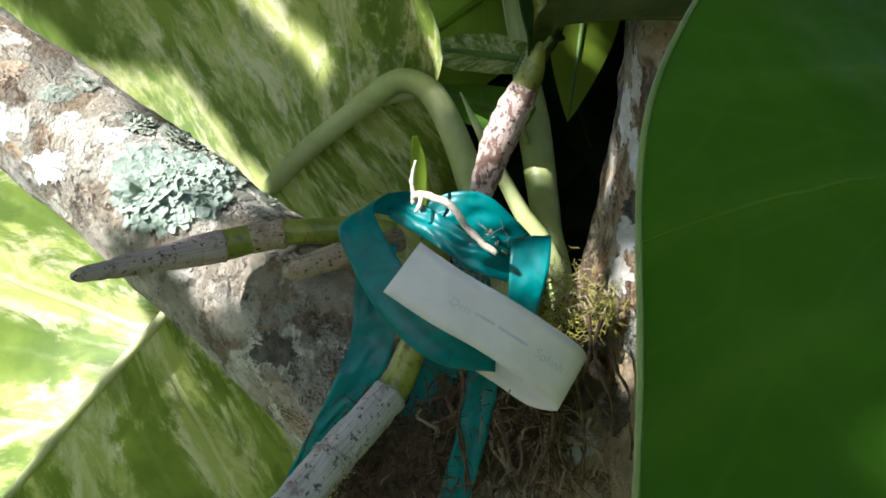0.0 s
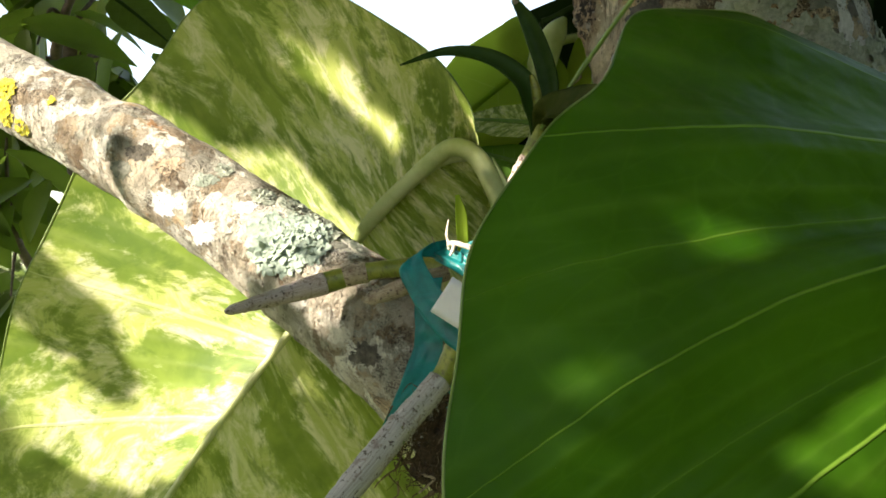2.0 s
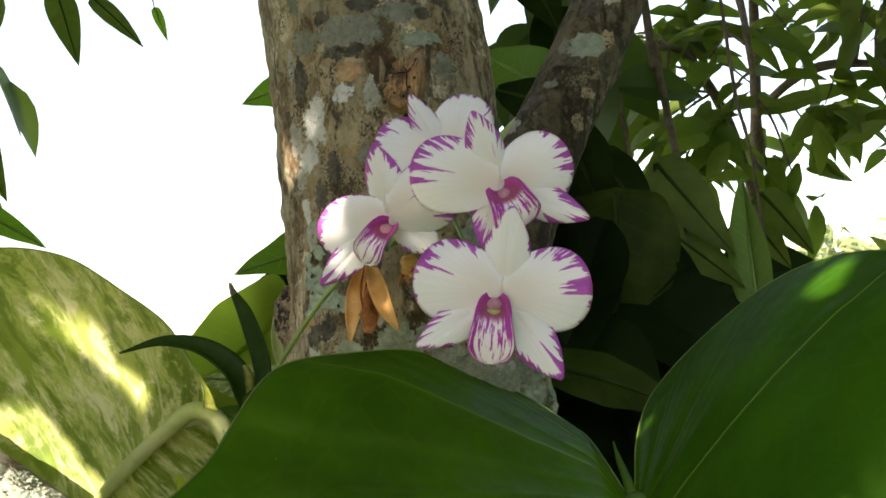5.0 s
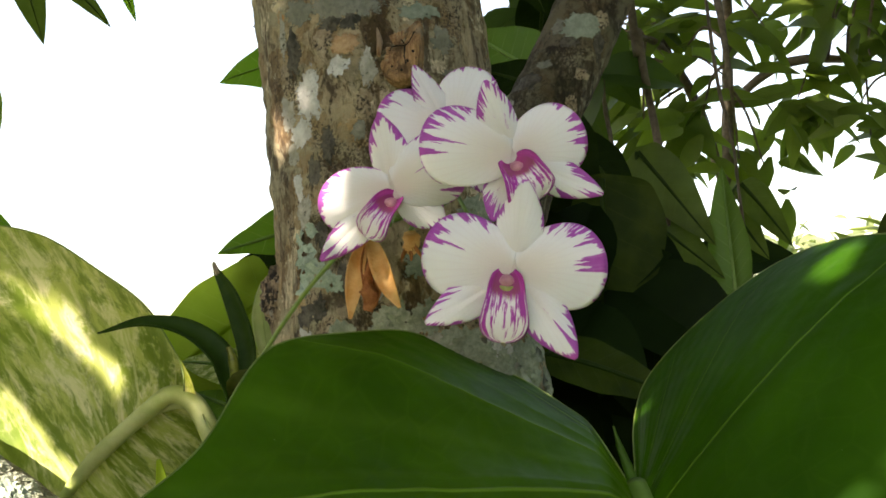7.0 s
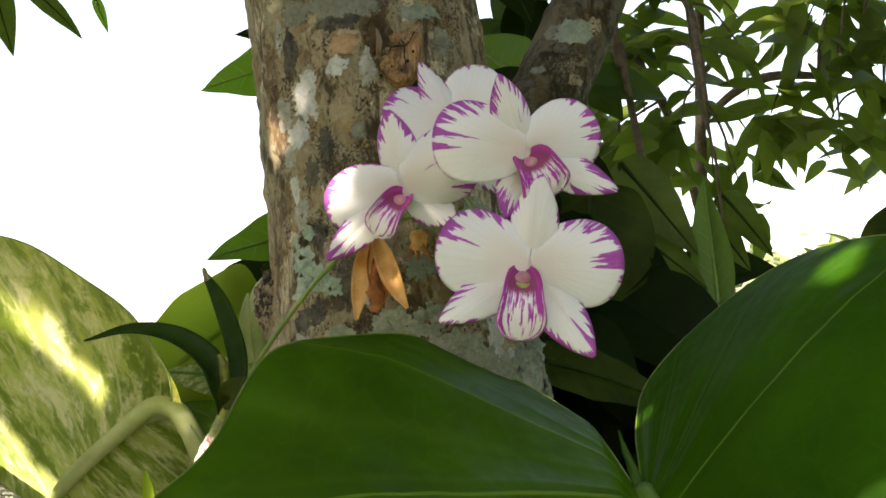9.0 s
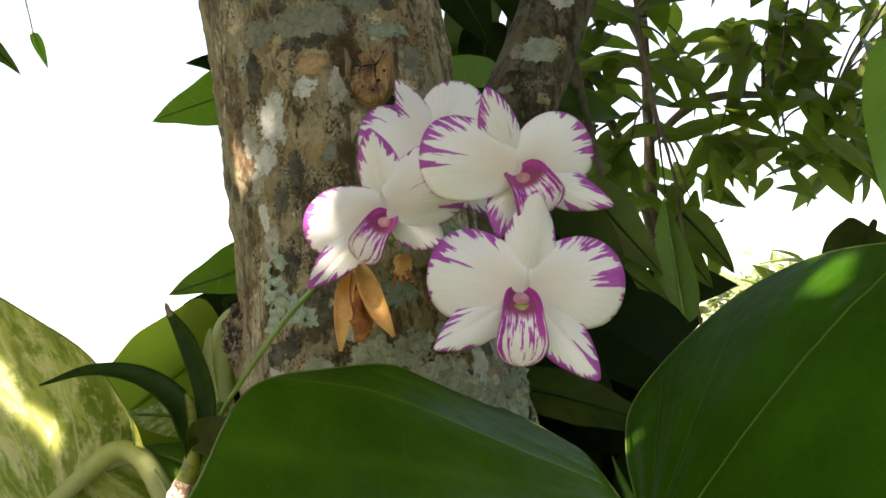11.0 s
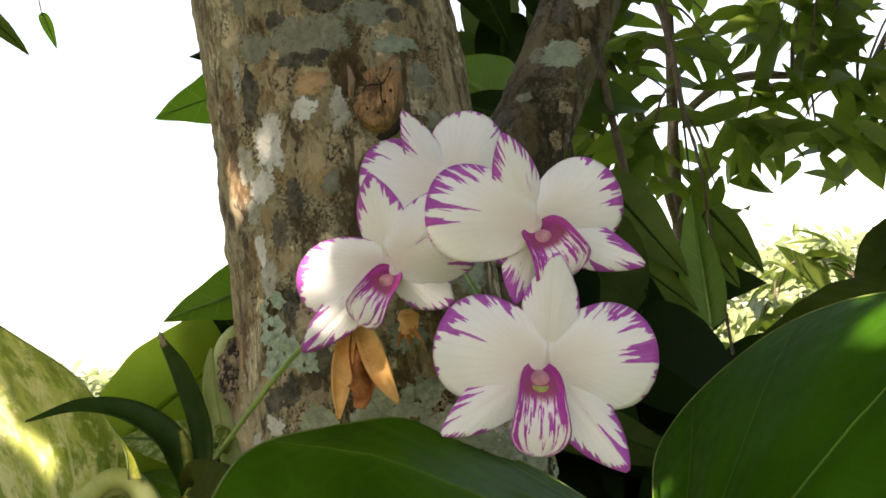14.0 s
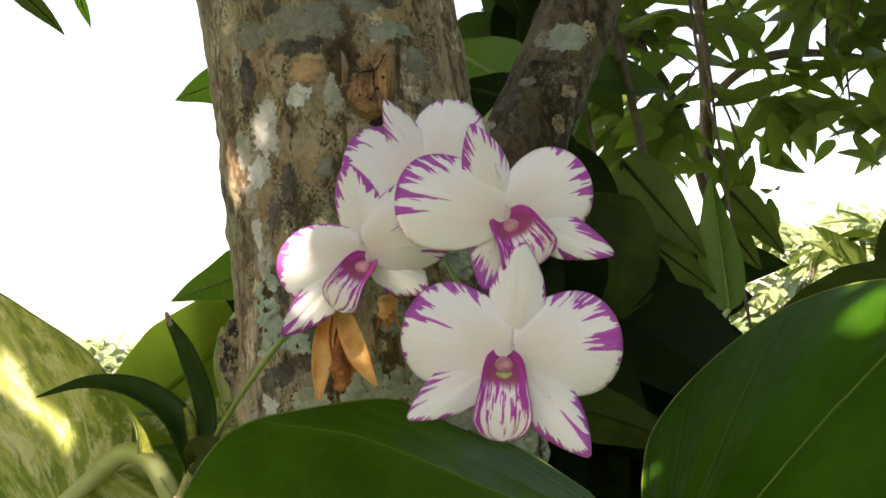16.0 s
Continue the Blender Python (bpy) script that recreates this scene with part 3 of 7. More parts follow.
# first plate: pale crust, set white for the sun spot on it
for n, (x, y, z, rx, rz, kind) in enumerate((
        (0.145, 0.390, 1.709, 0.0110, 0.0160, "white"), (0.129, 0.400, 1.700, 0.0060, 0.0105, "pale"), (0.138, 0.394, 1.686, 0.0092, 0.0080, "white"),
        (0.175, 0.380, 1.764, 0.0230, 0.0120, "grey"), (0.142, 0.390, 1.764, 0.0095, 0.0075, "grey"), (0.134, 0.396, 1.739, 0.0068, 0.0150, "dark"),
        (0.164, 0.382, 1.751, 0.0074, 0.0062, "dark"), (0.177, 0.380, 1.750, 0.0062, 0.0068, "dark"), (0.158, 0.384, 1.741, 0.0074, 0.0100, "tan"),
        (0.174, 0.380, 1.735, 0.0086, 0.0068, "orange"), (0.168, 0.380, 1.722, 0.0080, 0.0058, "white"), (0.186, 0.380, 1.718, 0.0052, 0.0130, "pale"),
        (0.184, 0.380, 1.698, 0.0050, 0.0080, "tan"), (0.221, 0.386, 1.757, 0.0128, 0.0060, "green"), (0.234, 0.394, 1.738, 0.0080, 0.0085, "grey"),
        (0.247, 0.406, 1.764, 0.0078, 0.0170, "tan"), (0.183, 0.380, 1.783, 0.0120, 0.0055, "dark"), (0.154, 0.384, 1.776, 0.0055, 0.0045, "dark"),
        (0.209, 0.382, 1.775, 0.0134, 0.0075, "grey"), (0.127, 0.400, 1.752, 0.0030, 0.0150, "pale"), (0.137, 0.394, 1.636, 0.0066, 0.0105, "pale"),
        (0.132, 0.396, 1.651, 0.0050, 0.0080, "white"), (0.146, 0.388, 1.659, 0.0055, 0.0090, "dark"), (0.157, 0.384, 1.675, 0.0052, 0.0120, "dark"),
        (0.146, 0.390, 1.574, 0.0080, 0.0085, "dark"), (0.180, 0.380, 1.681, 0.0055, 0.0062, "grey"), (0.211, 0.378, 1.596, 0.0095, 0.0085, "green"),
        (0.239, 0.386, 1.569, 0.0120, 0.0125, "grey"), (0.190, 0.380, 1.561, 0.0100, 0.0045, "green"), (0.239, 0.398, 1.714, 0.0090, 0.0060, "grey"),
        (0.222, 0.380, 1.566, 0.0085, 0.0090, "tan"), (0.129, 0.400, 1.722, 0.0036, 0.0120, "tan"), (0.223, 0.388, 1.776, 0.0060, 0.0045, "dark"),
        (0.131, 0.398, 1.672, 0.0048, 0.0075, "pale"), (0.252, 0.392, 1.552, 0.0055, 0.0130, "white"), (0.205, 0.376, 1.562, 0.0070, 0.0060, "dark"),
        (0.182, 0.380, 1.583, 0.0080, 0.0090, "pale"), (0.166, 0.385, 1.590, 0.0060, 0.0110, "dark"), (0.160, 0.385, 1.800, 0.0150, 0.0090, "pale"),
        (0.215, 0.383, 1.800, 0.0130, 0.0100, "tan"), (0.236, 0.396, 1.790, 0.0060, 0.0130, "dark"), (0.135, 0.396, 1.795, 0.0060, 0.0140, "grey"),
        (0.137, 0.398, 1.570, 0.0085, 0.0075, "dark"), (0.134, 0.400, 1.556, 0.0080, 0.0055, "white"), (0.143, 0.394, 1.580, 0.0060, 0.0050, "tan"), (0.123, 0.406, 1.628, 0.0050, 0.0100, "tan"), (0.152, 0.388, 1.562, 0.0060, 0.0080, "tan"), (0.160, 0.385, 1.612, 0.0060, 0.0090, "tan"), (0.150, 0.388, 1.620, 0.0045, 0.0080, "dark"),
        (0.176, 0.385, 1.545, 0.0120, 0.0090, "white"), (0.214, 0.382, 1.545, 0.0130, 0.0100, "pale"), (0.250, 0.388, 1.572, 0.0090, 0.0100, "white"), (0.272, 0.402, 1.560, 0.0100, 0.0130, "pale"), (0.262, 0.395, 1.535, 0.0120, 0.0090, "white"), (0.150, 0.400, 1.530, 0.0100, 0.0120, "pale"), (0.200, 0.382, 1.525, 0.0130, 0.0090, "white"), (0.232, 0.386, 1.520, 0.0130, 0.0100, "pale"), (0.125, 0.415, 1.545, 0.0070, 0.0090, "pale"), (0.262, 0.392, 1.562, 0.0050, 0.0060, "dark"), (0.280, 0.410, 1.540, 0.0050, 0.0090, "dark"), (0.245, 0.385, 1.545, 0.0060, 0.0045, "dark"), (0.222, 0.382, 1.532, 0.0050, 0.0060, "dark"), (0.268, 0.400, 1.520, 0.0060, 0.0060, "green"), (0.190, 0.383, 1.540, 0.0050, 0.0050, "dark"), (0.240, 0.386, 1.558, 0.0050, 0.0060, "tan"))):
    crust(trunk_bvh, (x, y, z), rx, rz, kind, n)
for n, (x, y, z, rx, rz, kind) in enumerate(((0.109, 0.446, 1.461, 0.0070, 0.0140, "white"), (0.107, 0.450, 1.433, 0.0075, 0.0110, "dark"), (0.101, 0.467, 1.487, 0.0055, 0.0110, "dark"), (0.107, 0.455, 1.507, 0.0080, 0.0090, "grey"), (0.104, 0.460, 1.404, 0.0075, 0.0100, "pale"), (0.102, 0.466, 1.447, 0.0040, 0.0120, "tan"), (0.091, 0.474, 1.319, 0.0090, 0.0090, "white"), (0.104, 0.463, 1.340, 0.0080, 0.0110, "dark"), (0.084, 0.490, 1.297, 0.0090, 0.0070, "grey"), (0.112, 0.455, 1.375, 0.0060, 0.0110, "grey"), (0.115, 0.450, 1.530, 0.0080, 0.0090, "tan"), (0.102, 0.456, 1.518, 0.0060, 0.0130, "pale"), (0.103, 0.455, 1.480, 0.0070, 0.0150, "white"), (0.112, 0.445, 1.495, 0.0060, 0.0130, "pale"), (0.106, 0.452, 1.425, 0.0080, 0.0120, "white"), (0.098, 0.470, 1.455, 0.0045, 0.0180, "pale"), (0.115, 0.446, 1.410, 0.0070, 0.0120, "pale"))):
    crust(trunk_bvh, (x, y, z), rx, rz, kind, 120 + n)
for n, (x, z, rx, rz, kind) in enumerate(((0.346, 1.793, 0.0190, 0.0135, "green"), (0.332, 1.778, 0.0085, 0.0050, "dark"), (0.300, 1.742, 0.0130, 0.0070, "dark"), (0.290, 1.722, 0.0080, 0.0075, "pale"), (0.362, 1.775, 0.0050, 0.0140, "dark"), (0.338, 1.752, 0.0080, 0.0050, "tan"), (0.322, 1.728, 0.0060, 0.0070, "tan"), (0.318, 1.800, 0.0050, 0.0090, "grey"), (0.312, 1.758, 0.0070, 0.0045, "grey"), (0.366, 1.800, 0.0060, 0.0100, "tan"), (0.375, 1.845, 0.0120, 0.0090, "pale"), (0.345, 1.835, 0.0080, 0.0110, "dark"))):
    crust(branch_bvh, (x, 0.545, z), rx, rz, kind, 60 + n)
for n, (x, z, rx, rz, kind) in enumerate(((-0.262, 1.535, 0.0120, 0.0080, "dark"), (-0.235, 1.522, 0.0130, 0.0075, "tan"), (-0.205, 1.508, 0.0110, 0.0060, "green"), (-0.285, 1.520, 0.0100, 0.0085, "grey"), (-0.245, 1.485, 0.0140, 0.0100, "white"), (-0.205, 1.462, 0.0150, 0.0110, "white"), (-0.170, 1.478, 0.0090, 0.0060, "white"), (-0.100, 1.440, 0.0100, 0.0050, "grey"), (-0.075, 1.400, 0.0080, 0.0090, "grey"), (-0.060, 1.365, 0.0120, 0.0090, "dark"), (-0.095, 1.365, 0.0080, 0.0075, "pale"), (-0.040, 1.345, 0.0090, 0.0080, "tan"), (-0.120, 1.410, 0.0080, 0.0065, "pale"), (-0.030, 1.375, 0.0070, 0.0060, "dark"), (-0.055, 1.320, 0.0080, 0.0060, "pale"))):
    crust(limb_bvh, (x, 0.53, z), rx, rz, kind, 90 + n)

# sawn stub and old knot
stub_dir = Vector((-0.10, -0.97, 0.20)).normalized()


sc, sx = Vector((0.2080, 0.394, 1.7265)), Vector((0.995, -0.10, 0.0)).normalized()
sz = sx.cross(stub_dir).normalized() * -1
OUTLINE = [(-0.0150, 0.0170), (-0.0120, 0.0120), (-0.0075, 0.0095), (-0.0010, 0.0115), (0.0060, 0.0150), (0.0125, 0.0200), (0.0145, 0.0150), (0.0140, 0.0000), (0.0120, -0.0120), (0.0070, -0.0200), (-0.0020, -0.0230), (-0.0085, -0.0180), (-0.0120, -0.0080), (-0.0145, 0.0050)]
edge = catmull(OUTLINE + OUTLINE[:1], 57)[:-1]
bm = bmesh.new()
loops = []
for depth, f in ((-0.015, 1.12), (0.0, 1.06), (0.012, 1.02), (0.017, 1.0), (0.0185, 0.95), (0.0185, 0.62), (0.0175, 0.3)):
    loops.append([bm.verts.new(sc + (sx * x + sz * z) * f + stub_dir * (depth + 0.0016 * noise.noise(Vector((x * 160, z * 90, depth * 300))) - 0.004 * max(0, z) / 0.02)) for x, z in edge])
for a, b in zip(loops, loops[1:]):
    for k in range(56):
        q = (k + 1) % 56
        bm.faces.new((a[k], a[q], b[q], b[k]))
bm.faces.new(loops[-1])
bmesh.ops.recalc_face_normals(bm, faces=bm.faces)
stub = part("branch_stub", bm, CUT_WOOD, tree, "orange-brown weathered sawn branch stub with cracks")
for a in (((0.0045, 0.001), (0.0040, -0.006), (0.0050, -0.012)), ((-0.005, -0.002), (-0.003, 0.001), (0.0045, 0.001), (0.0080, 0.005), (0.0105, 0.011)), ((0.0045, 0.002), (0.002, 0.006))):
    part("crack", tube([(*(sc + sx * x + sz * z + stub_dir * (0.0182 - 0.004 * max(0, z) / 0.02)), 0.00042) for x, z in a], 14, 6, 0.0004, 600), CRACK_SHADE, stub)
bm = bmesh.new()
ring0 = [bm.verts.new(sc + sx * x + sz * z + stub_dir * d) for x, z, d in ((-0.0165, -0.004, 0.008), (-0.0105, -0.006, 0.0185), (-0.0085, 0.004, 0.0190), (-0.0110, 0.0130, 0.0180), (-0.0150, 0.0215, 0.0150), (-0.0172, 0.0180, 0.010), (-0.0175, 0.006, 0.008))]
ring1 = [bm.verts.new(v.co + stub_dir * 0.003 - sx * 0.0010) for v in ring0]
for k in range(7):
    bm.faces.new((ring0[k], ring0[(k + 1) % 7], ring1[(k + 1) % 7], ring1[k]))
bm.faces.new(ring1)
bm.faces.new(ring0[::-1])
bmesh.ops.bevel(bm, geom=bm.edges, offset=0.0006, segments=2, affect="EDGES")
part("flake", bm, CUT_WOOD, stub, "split wood flake at the side of the stub")
# dark plugs stand for the shade in small holes
for x, z in ((0.006, -0.010), (0.0095, -0.004), (0.002, -0.016), (-0.004, -0.013)):
    part("hole", tube([(*(sc + sx * x + sz * z + stub_dir * d), 0.0009) for d in (0.0165, 0.0190)], 4, 8), CRACK_SHADE, stub)
# dark tube stands for the shade in the recess beside the stub
part("gap", tube([(*(sc + sx * x * 1.16 + sz * z * 1.1 + stub_dir * 0.007), 0.0022) for x, z in edge[33:49:3]], 40, 8, 0.0008, 300), CRACK_SHADE, stub)
ring = [(0.207 + 0.022 * math.cos(a), 0.386 - 0.002 * math.sin(a), 1.716 + 0.027 * math.sin(a), 0.006 * (0.75 + 0.25 * math.cos(a * 2))) for a in (2.7, 3.2, 3.8, 4.4, 5.0, 5.6, 6.2)]
part("callus", tube(ring, 50, 16, 0.0014, 160), BARK, tree)
def burl_wood():
    """Crumbling scar tissue: tan wood with dark pits and grey crust."""
    q = Mat("burl_wood")
    big, fine = q.noise(q.ob, 95, 5, 0.65, 0.6), q.noise(q.ob, 330, 5, 0.7, 0.4)
    col = q.mix(q.step(big, 0.36, 0.64), (0.17, 0.115, 0.07), (0.56, 0.40, 0.24))
    col = q.mix(q.math("MULTIPLY", q.step(q.noise(q.map(q.ob, loc=(4, 2, 7)), 130, 4), 0.55, 0.62), 0.7), col, (0.40, 0.37, 0.31))
    pit = q.step(q.math("ADD", q.math("MULTIPLY", fine, 0.6), q.math("MULTIPLY", q.noise(q.map(q.ob, loc=(1, 8, 3)), 140, 3), 0.5)), 0.545, 0.585)
    col = q.mix(pit, col, (0.035, 0.024, 0.016))
    return q.shade(col, 0.9, q.bump(q.math("SUBTRACT", q.math("ADD", big, fine), pit), 0.004))


BURL = burl_wood()
bm = bmesh.new()
bmesh.ops.create_icosphere(bm, subdivisions=5, radius=1.0)
kc = Vector((0.1165, 0.448, 1.584))
for v in bm.verts:
    n = v.co.normalized()
    r = 1 + 0.20 * noise.noise(n * 2.2 + Vector((3, 1, 0))) + 0.13 * noise.noise(n * 5) + 0.09 * abs(noise.noise(n * 11)) - 0.06 * max(0, noise.noise(n * 17))
    v.co = kc + Vector((n.x * 0.0165, n.y * 0.0150, n.z * 0.0240)) * r
part("burl", bm, BURL, tree, "rough tan and dark pitted burl on the bark")


# ---- large variegated leaf behind the limb ----
V_MID = [(0.000, 1.513), (-0.010, 1.515), (-0.030, 1.511), (-0.047, 1.503), (-0.066, 1.489), (-0.086, 1.472), (-0.106, 1.452), (-0.130, 1.424), (-0.155, 1.396), (-0.180, 1.366), (-0.210, 1.333), (-0.250, 1.287), (-0.300, 1.225), (-0.370, 1.140), (-0.420, 1.060)]
V_LEFT = [(0.016, 1.525), (0.008, 1.553), (-0.015, 1.588), (-0.055, 1.622), (-0.115, 1.661), (-0.185, 1.676), (-0.245, 1.660), (-0.297, 1.608), (-0.362, 1.548), (-0.410, 1.465), (-0.453, 1.386), (-0.475, 1.280), (-0.475, 1.170), (-0.450, 1.090), (-0.420, 1.060)]
V_RIGHT = [(0.012, 1.500), (0.040, 1.470), (0.062, 1.420), (0.068, 1.365), (0.062, 1.315), (0.045, 1.270), (0.020, 1.220), (-0.010, 1.180), (-0.040, 1.150), (-0.080, 1.120), (-0.130, 1.090), (-0.200, 1.060), (-0.280, 1.040), (-0.360, 1.040), (-0.420, 1.060)]


def v_depth(u):
    return 0.615 + 0.022 * min(1, u / 0.35) - 0.10 * max(0, u - 0.5) ** 2


def v_left(p, v, u):
    near = 0.012 + 0.060 * max(0.0, 1 - u / 0.5) ** 0.8
    y = v_depth(u) + 0.055 * v * (1 - v) - near * v ** 1.6 + 0.004 * math.sin(u * 45) * v * v + 0.003 * noise.noise(Vector((p[0] * 12, p[1] * 12, 0)))
    return (p[0], y, p[1])


def v_right(p, v, u):
    return (p[0], v_depth(u) + 0.085 * v + 0.05 * v * v + 0.004 * noise.noise(Vector((p[0] * 12, p[1] * 12, 5))), p[1])


def rim(grid, r, parent, material):
    rows = [(*grid[i][-1], r) for i in range(0, len(grid), 2)]
    return part("rim", tube(rows, len(rows) * 2, 6), material, parent)


big_v = thing("variegated_leaf", "huge cream and green streaked leaf hanging behind the limb", "leaf", "large leaves", at=(0.05, 0.57, 1.33))
gl = half_blade(V_MID, V_LEFT, v_left, 150, 40)
gr = half_blade(V_MID, V_RIGHT, v_right, 150, 30)
part("blade", sheet(gl), VARIEGATED, big_v)
part("blade", sheet(gr), VARIEGATED, big_v)
rim(gl, 0.0007, big_v, RIM)
mid_rows = [(p[0], v_depth(i / 59) - 0.004, p[1], 0.0066 - 0.0042 * (i / 59) ** 0.8) for i, p in enumerate(catmull(V_MID, 60))]
part("midrib", tube(mid_rows[2:], 120, 14), PALE_RIB, big_v, "thick pale cream midrib")
part("petiole", tube([(0.075, 0.565, 1.20, 0.010), (0.060, 0.575, 1.33, 0.0095), (0.045, 0.585, 1.405, 0.009), (0.031, 0.595, 1.452, 0.0092), (0.019, 0.604, 1.486, 0.0088), (0.004, 0.609, 1.513, 0.0084), (-0.016, 0.611, 1.521, 0.0080), (-0.036, 0.613, 1.509, 0.0076), (-0.055, 0.616, 1.4955, 0.0070), (-0.080, 0.620, 1.476, 0.0070), (-0.105, 0.625, 1.452, 0.0056), (-0.13, 0.632, 1.423, 0.003)], 60, 18), PETIOLE, big_v, "arched pale green petiole")

# ---- large glossy leaf in front ----
G0, G_SLOPE = Vector((0.326, 0.351, 1.457)), 0.3565
GA = Vector((0.03, -math.cos(G_SLOPE), -math.sin(G_SLOPE))).normalized()
GN = Vector((0, -math.sin(G_SLOPE), math.cos(G_SLOPE)))
G_MID = [(-0.004, 0), (-0.003, 0), (-0.001, 0), (0.002, 0), (0.007, 0), (0.012, 0), (0.020, 0), (0.027, 0), (0.045, 0), (0.064, 0), (0.082, 0), (0.122, 0), (0.200, 0), (0.290, 0), (0.380, 0), (0.450, 0)]
G_LEFT = [(-0.010, 0.003), (-0.030, 0.019), (-0.060, 0.056), (-0.071, 0.094), (-0.032, 0.139), (0.013, 0.188), (0.100, 0.2105), (0.150, 0.2365), (0.200, 0.2602), (0.235, 0.2662), (0.275, 0.270), (0.325, 0.258), (0.372, 0.205), (0.412, 0.130), (0.442, 0.050), (0.455, 0)]
G_VEIN = [0, 0.3, 0.7, 1.0, 1.3, 1.55, 1.8, 2.0, 2.3, 2.65, 3.0, 4.0, 5.0, 6.0, 7.0, 8.0]
G_MID_RIGHT = [(-0.004, 0), (-0.003, 0), (-0.001, 0), (0.002, 0), (0.007, 0), (0.014, 0), (0.027, 0), (0.082, 0), (0.122, 0), (0.200, 0), (0.290, 0), (0.380, 0), (0.450, 0)]
G_RIGHT = [(-0.022, 0.003), (-0.075, 0.014), (-0.135, 0.036), (-0.160, 0.068), (-0.140, 0.104), (-0.085, 0.126), (0.000, 0.150), (0.120, 0.190), (0.240, 0.205), (0.330, 0.180), (0.400, 0.120), (0.440, 0.050), (0.455, 0)]


def ease(x):
    x = min(1.0, max(0.0, x))
    return x * x * (3 - 2 * x)


def g_drop(a):
    return 1.75 * a * a if a < 0.24 else 1.75 * 0.0576 + 0.84 * (a - 0.24) + 0.6 * (a - 0.24) ** 2


def pleat(v, vein, amp):
    """Soft swell between the sunken lateral veins."""
    return -amp * math.cos(2 * math.pi * vein) * math.sin(math.pi * min(1, v * 1.05))


def g_left(p, v, u):
    a, b = p
    lift = 0.55 * b - g_drop(a) - 0.23 * a * b - pleat(v, float(np.interp(u * 15, range(16), G_VEIN)), 0.0058) * ease((a - 0.01) / 0.04) + 0.0010 * math.sin(u * 60) * v ** 6
    lift += 0.022 * ease(b / 0.025) * (1 - ease((b - 0.12) / 0.09)) * (1 - ease((a + 0.01) / 0.09))
    return G0 + GA * a + Vector((-b, 0, 0)) + GN * lift


def g_right(p, v, u):
    a, b = p
    lift = 1.3 * b - 2.5 * b * b - g_drop(a) - pleat(v, u * 8, 0.0006) * ease((u - 0.3) / 0.2)
    return G0 + GA * a + Vector((b, 0, 0)) + GN * lift


big_g = thing("green_leaf", "broad glossy dark green heart-shaped leaf with pale veins", "leaf", "large leaves", at=(0.34, 0.55, 1.20))
gl2 = half_blade(G_MID, G_LEFT, g_left, 210, 44, 1.12)
gr2 = half_blade(G_MID_RIGHT, G_RIGHT, g_right, 150, 40, 1.12)
part("blade", sheet(gl2, catmull([(k / 8,) for k in G_VEIN], 210)[:, 0]), GREEN, big_g)
part("blade", sheet(gr2), GREEN_LOBE, big_g)
rim(gl2, 0.0005, big_g, RIM)
rim(gr2, 0.0005, big_g, RIM)
rows = []
for i in range(30):
    a = -0.004 + 0.45 * i / 29
    rows.append((*(G0 + GA * a + GN * (0.0015 - g_drop(a))), 0.0062 * (1 - i / 29) ** 0.7 + 0.0012))
part("midrib", tube(rows, 90, 12), MIDRIB, big_g, "light green midrib")
part("petiole", tube([(0.20, 0.58, 1.05, 0.010), (0.27, 0.52, 1.22, 0.009), (0.315, 0.45, 1.36, 0.008), (0.325, 0.395, 1.43, 0.007), (0.326, 0.355, 1.453, 0.0062)], 40, 14), PETIOLE, big_g)
part("stipule", tube([(0.326, 0.353, 1.455, 0.0036), (0.3235, 0.362, 1.470, 0.0030), (0.320, 0.3645, 1.482, 0.0020), (0.3175, 0.366, 1.494, 0.0004)], 24, 8, 0.0004, 300), FRESH_LEAF, big_g, "small pointed dry-tipped sheath")


# ---- other leaves of the climbing vine ----
def strap(name, pts, widths, nor, material, parent, cup=0.25, thick=0.0012, label=""):
    n = 40
    c, w = catmull(pts, n), catmull([(x,) for x in widths], n)[:, 0]
    t = np.gradient(c, axis=0)
    grid = []
    for i in range(n):
        side = Vector(t[i]).normalized().cross(Vector(nor)).normalized()
        up = side.cross(Vector(t[i]).normalized())
        grid.append([Vector(c[i]) + side * (s * w[i] / 2) + up * (cup * w[i] * (s * s)) for s in np.linspace(-1, 1, 9)])
    return solid(part(name, sheet(grid), material, parent, label), thick)


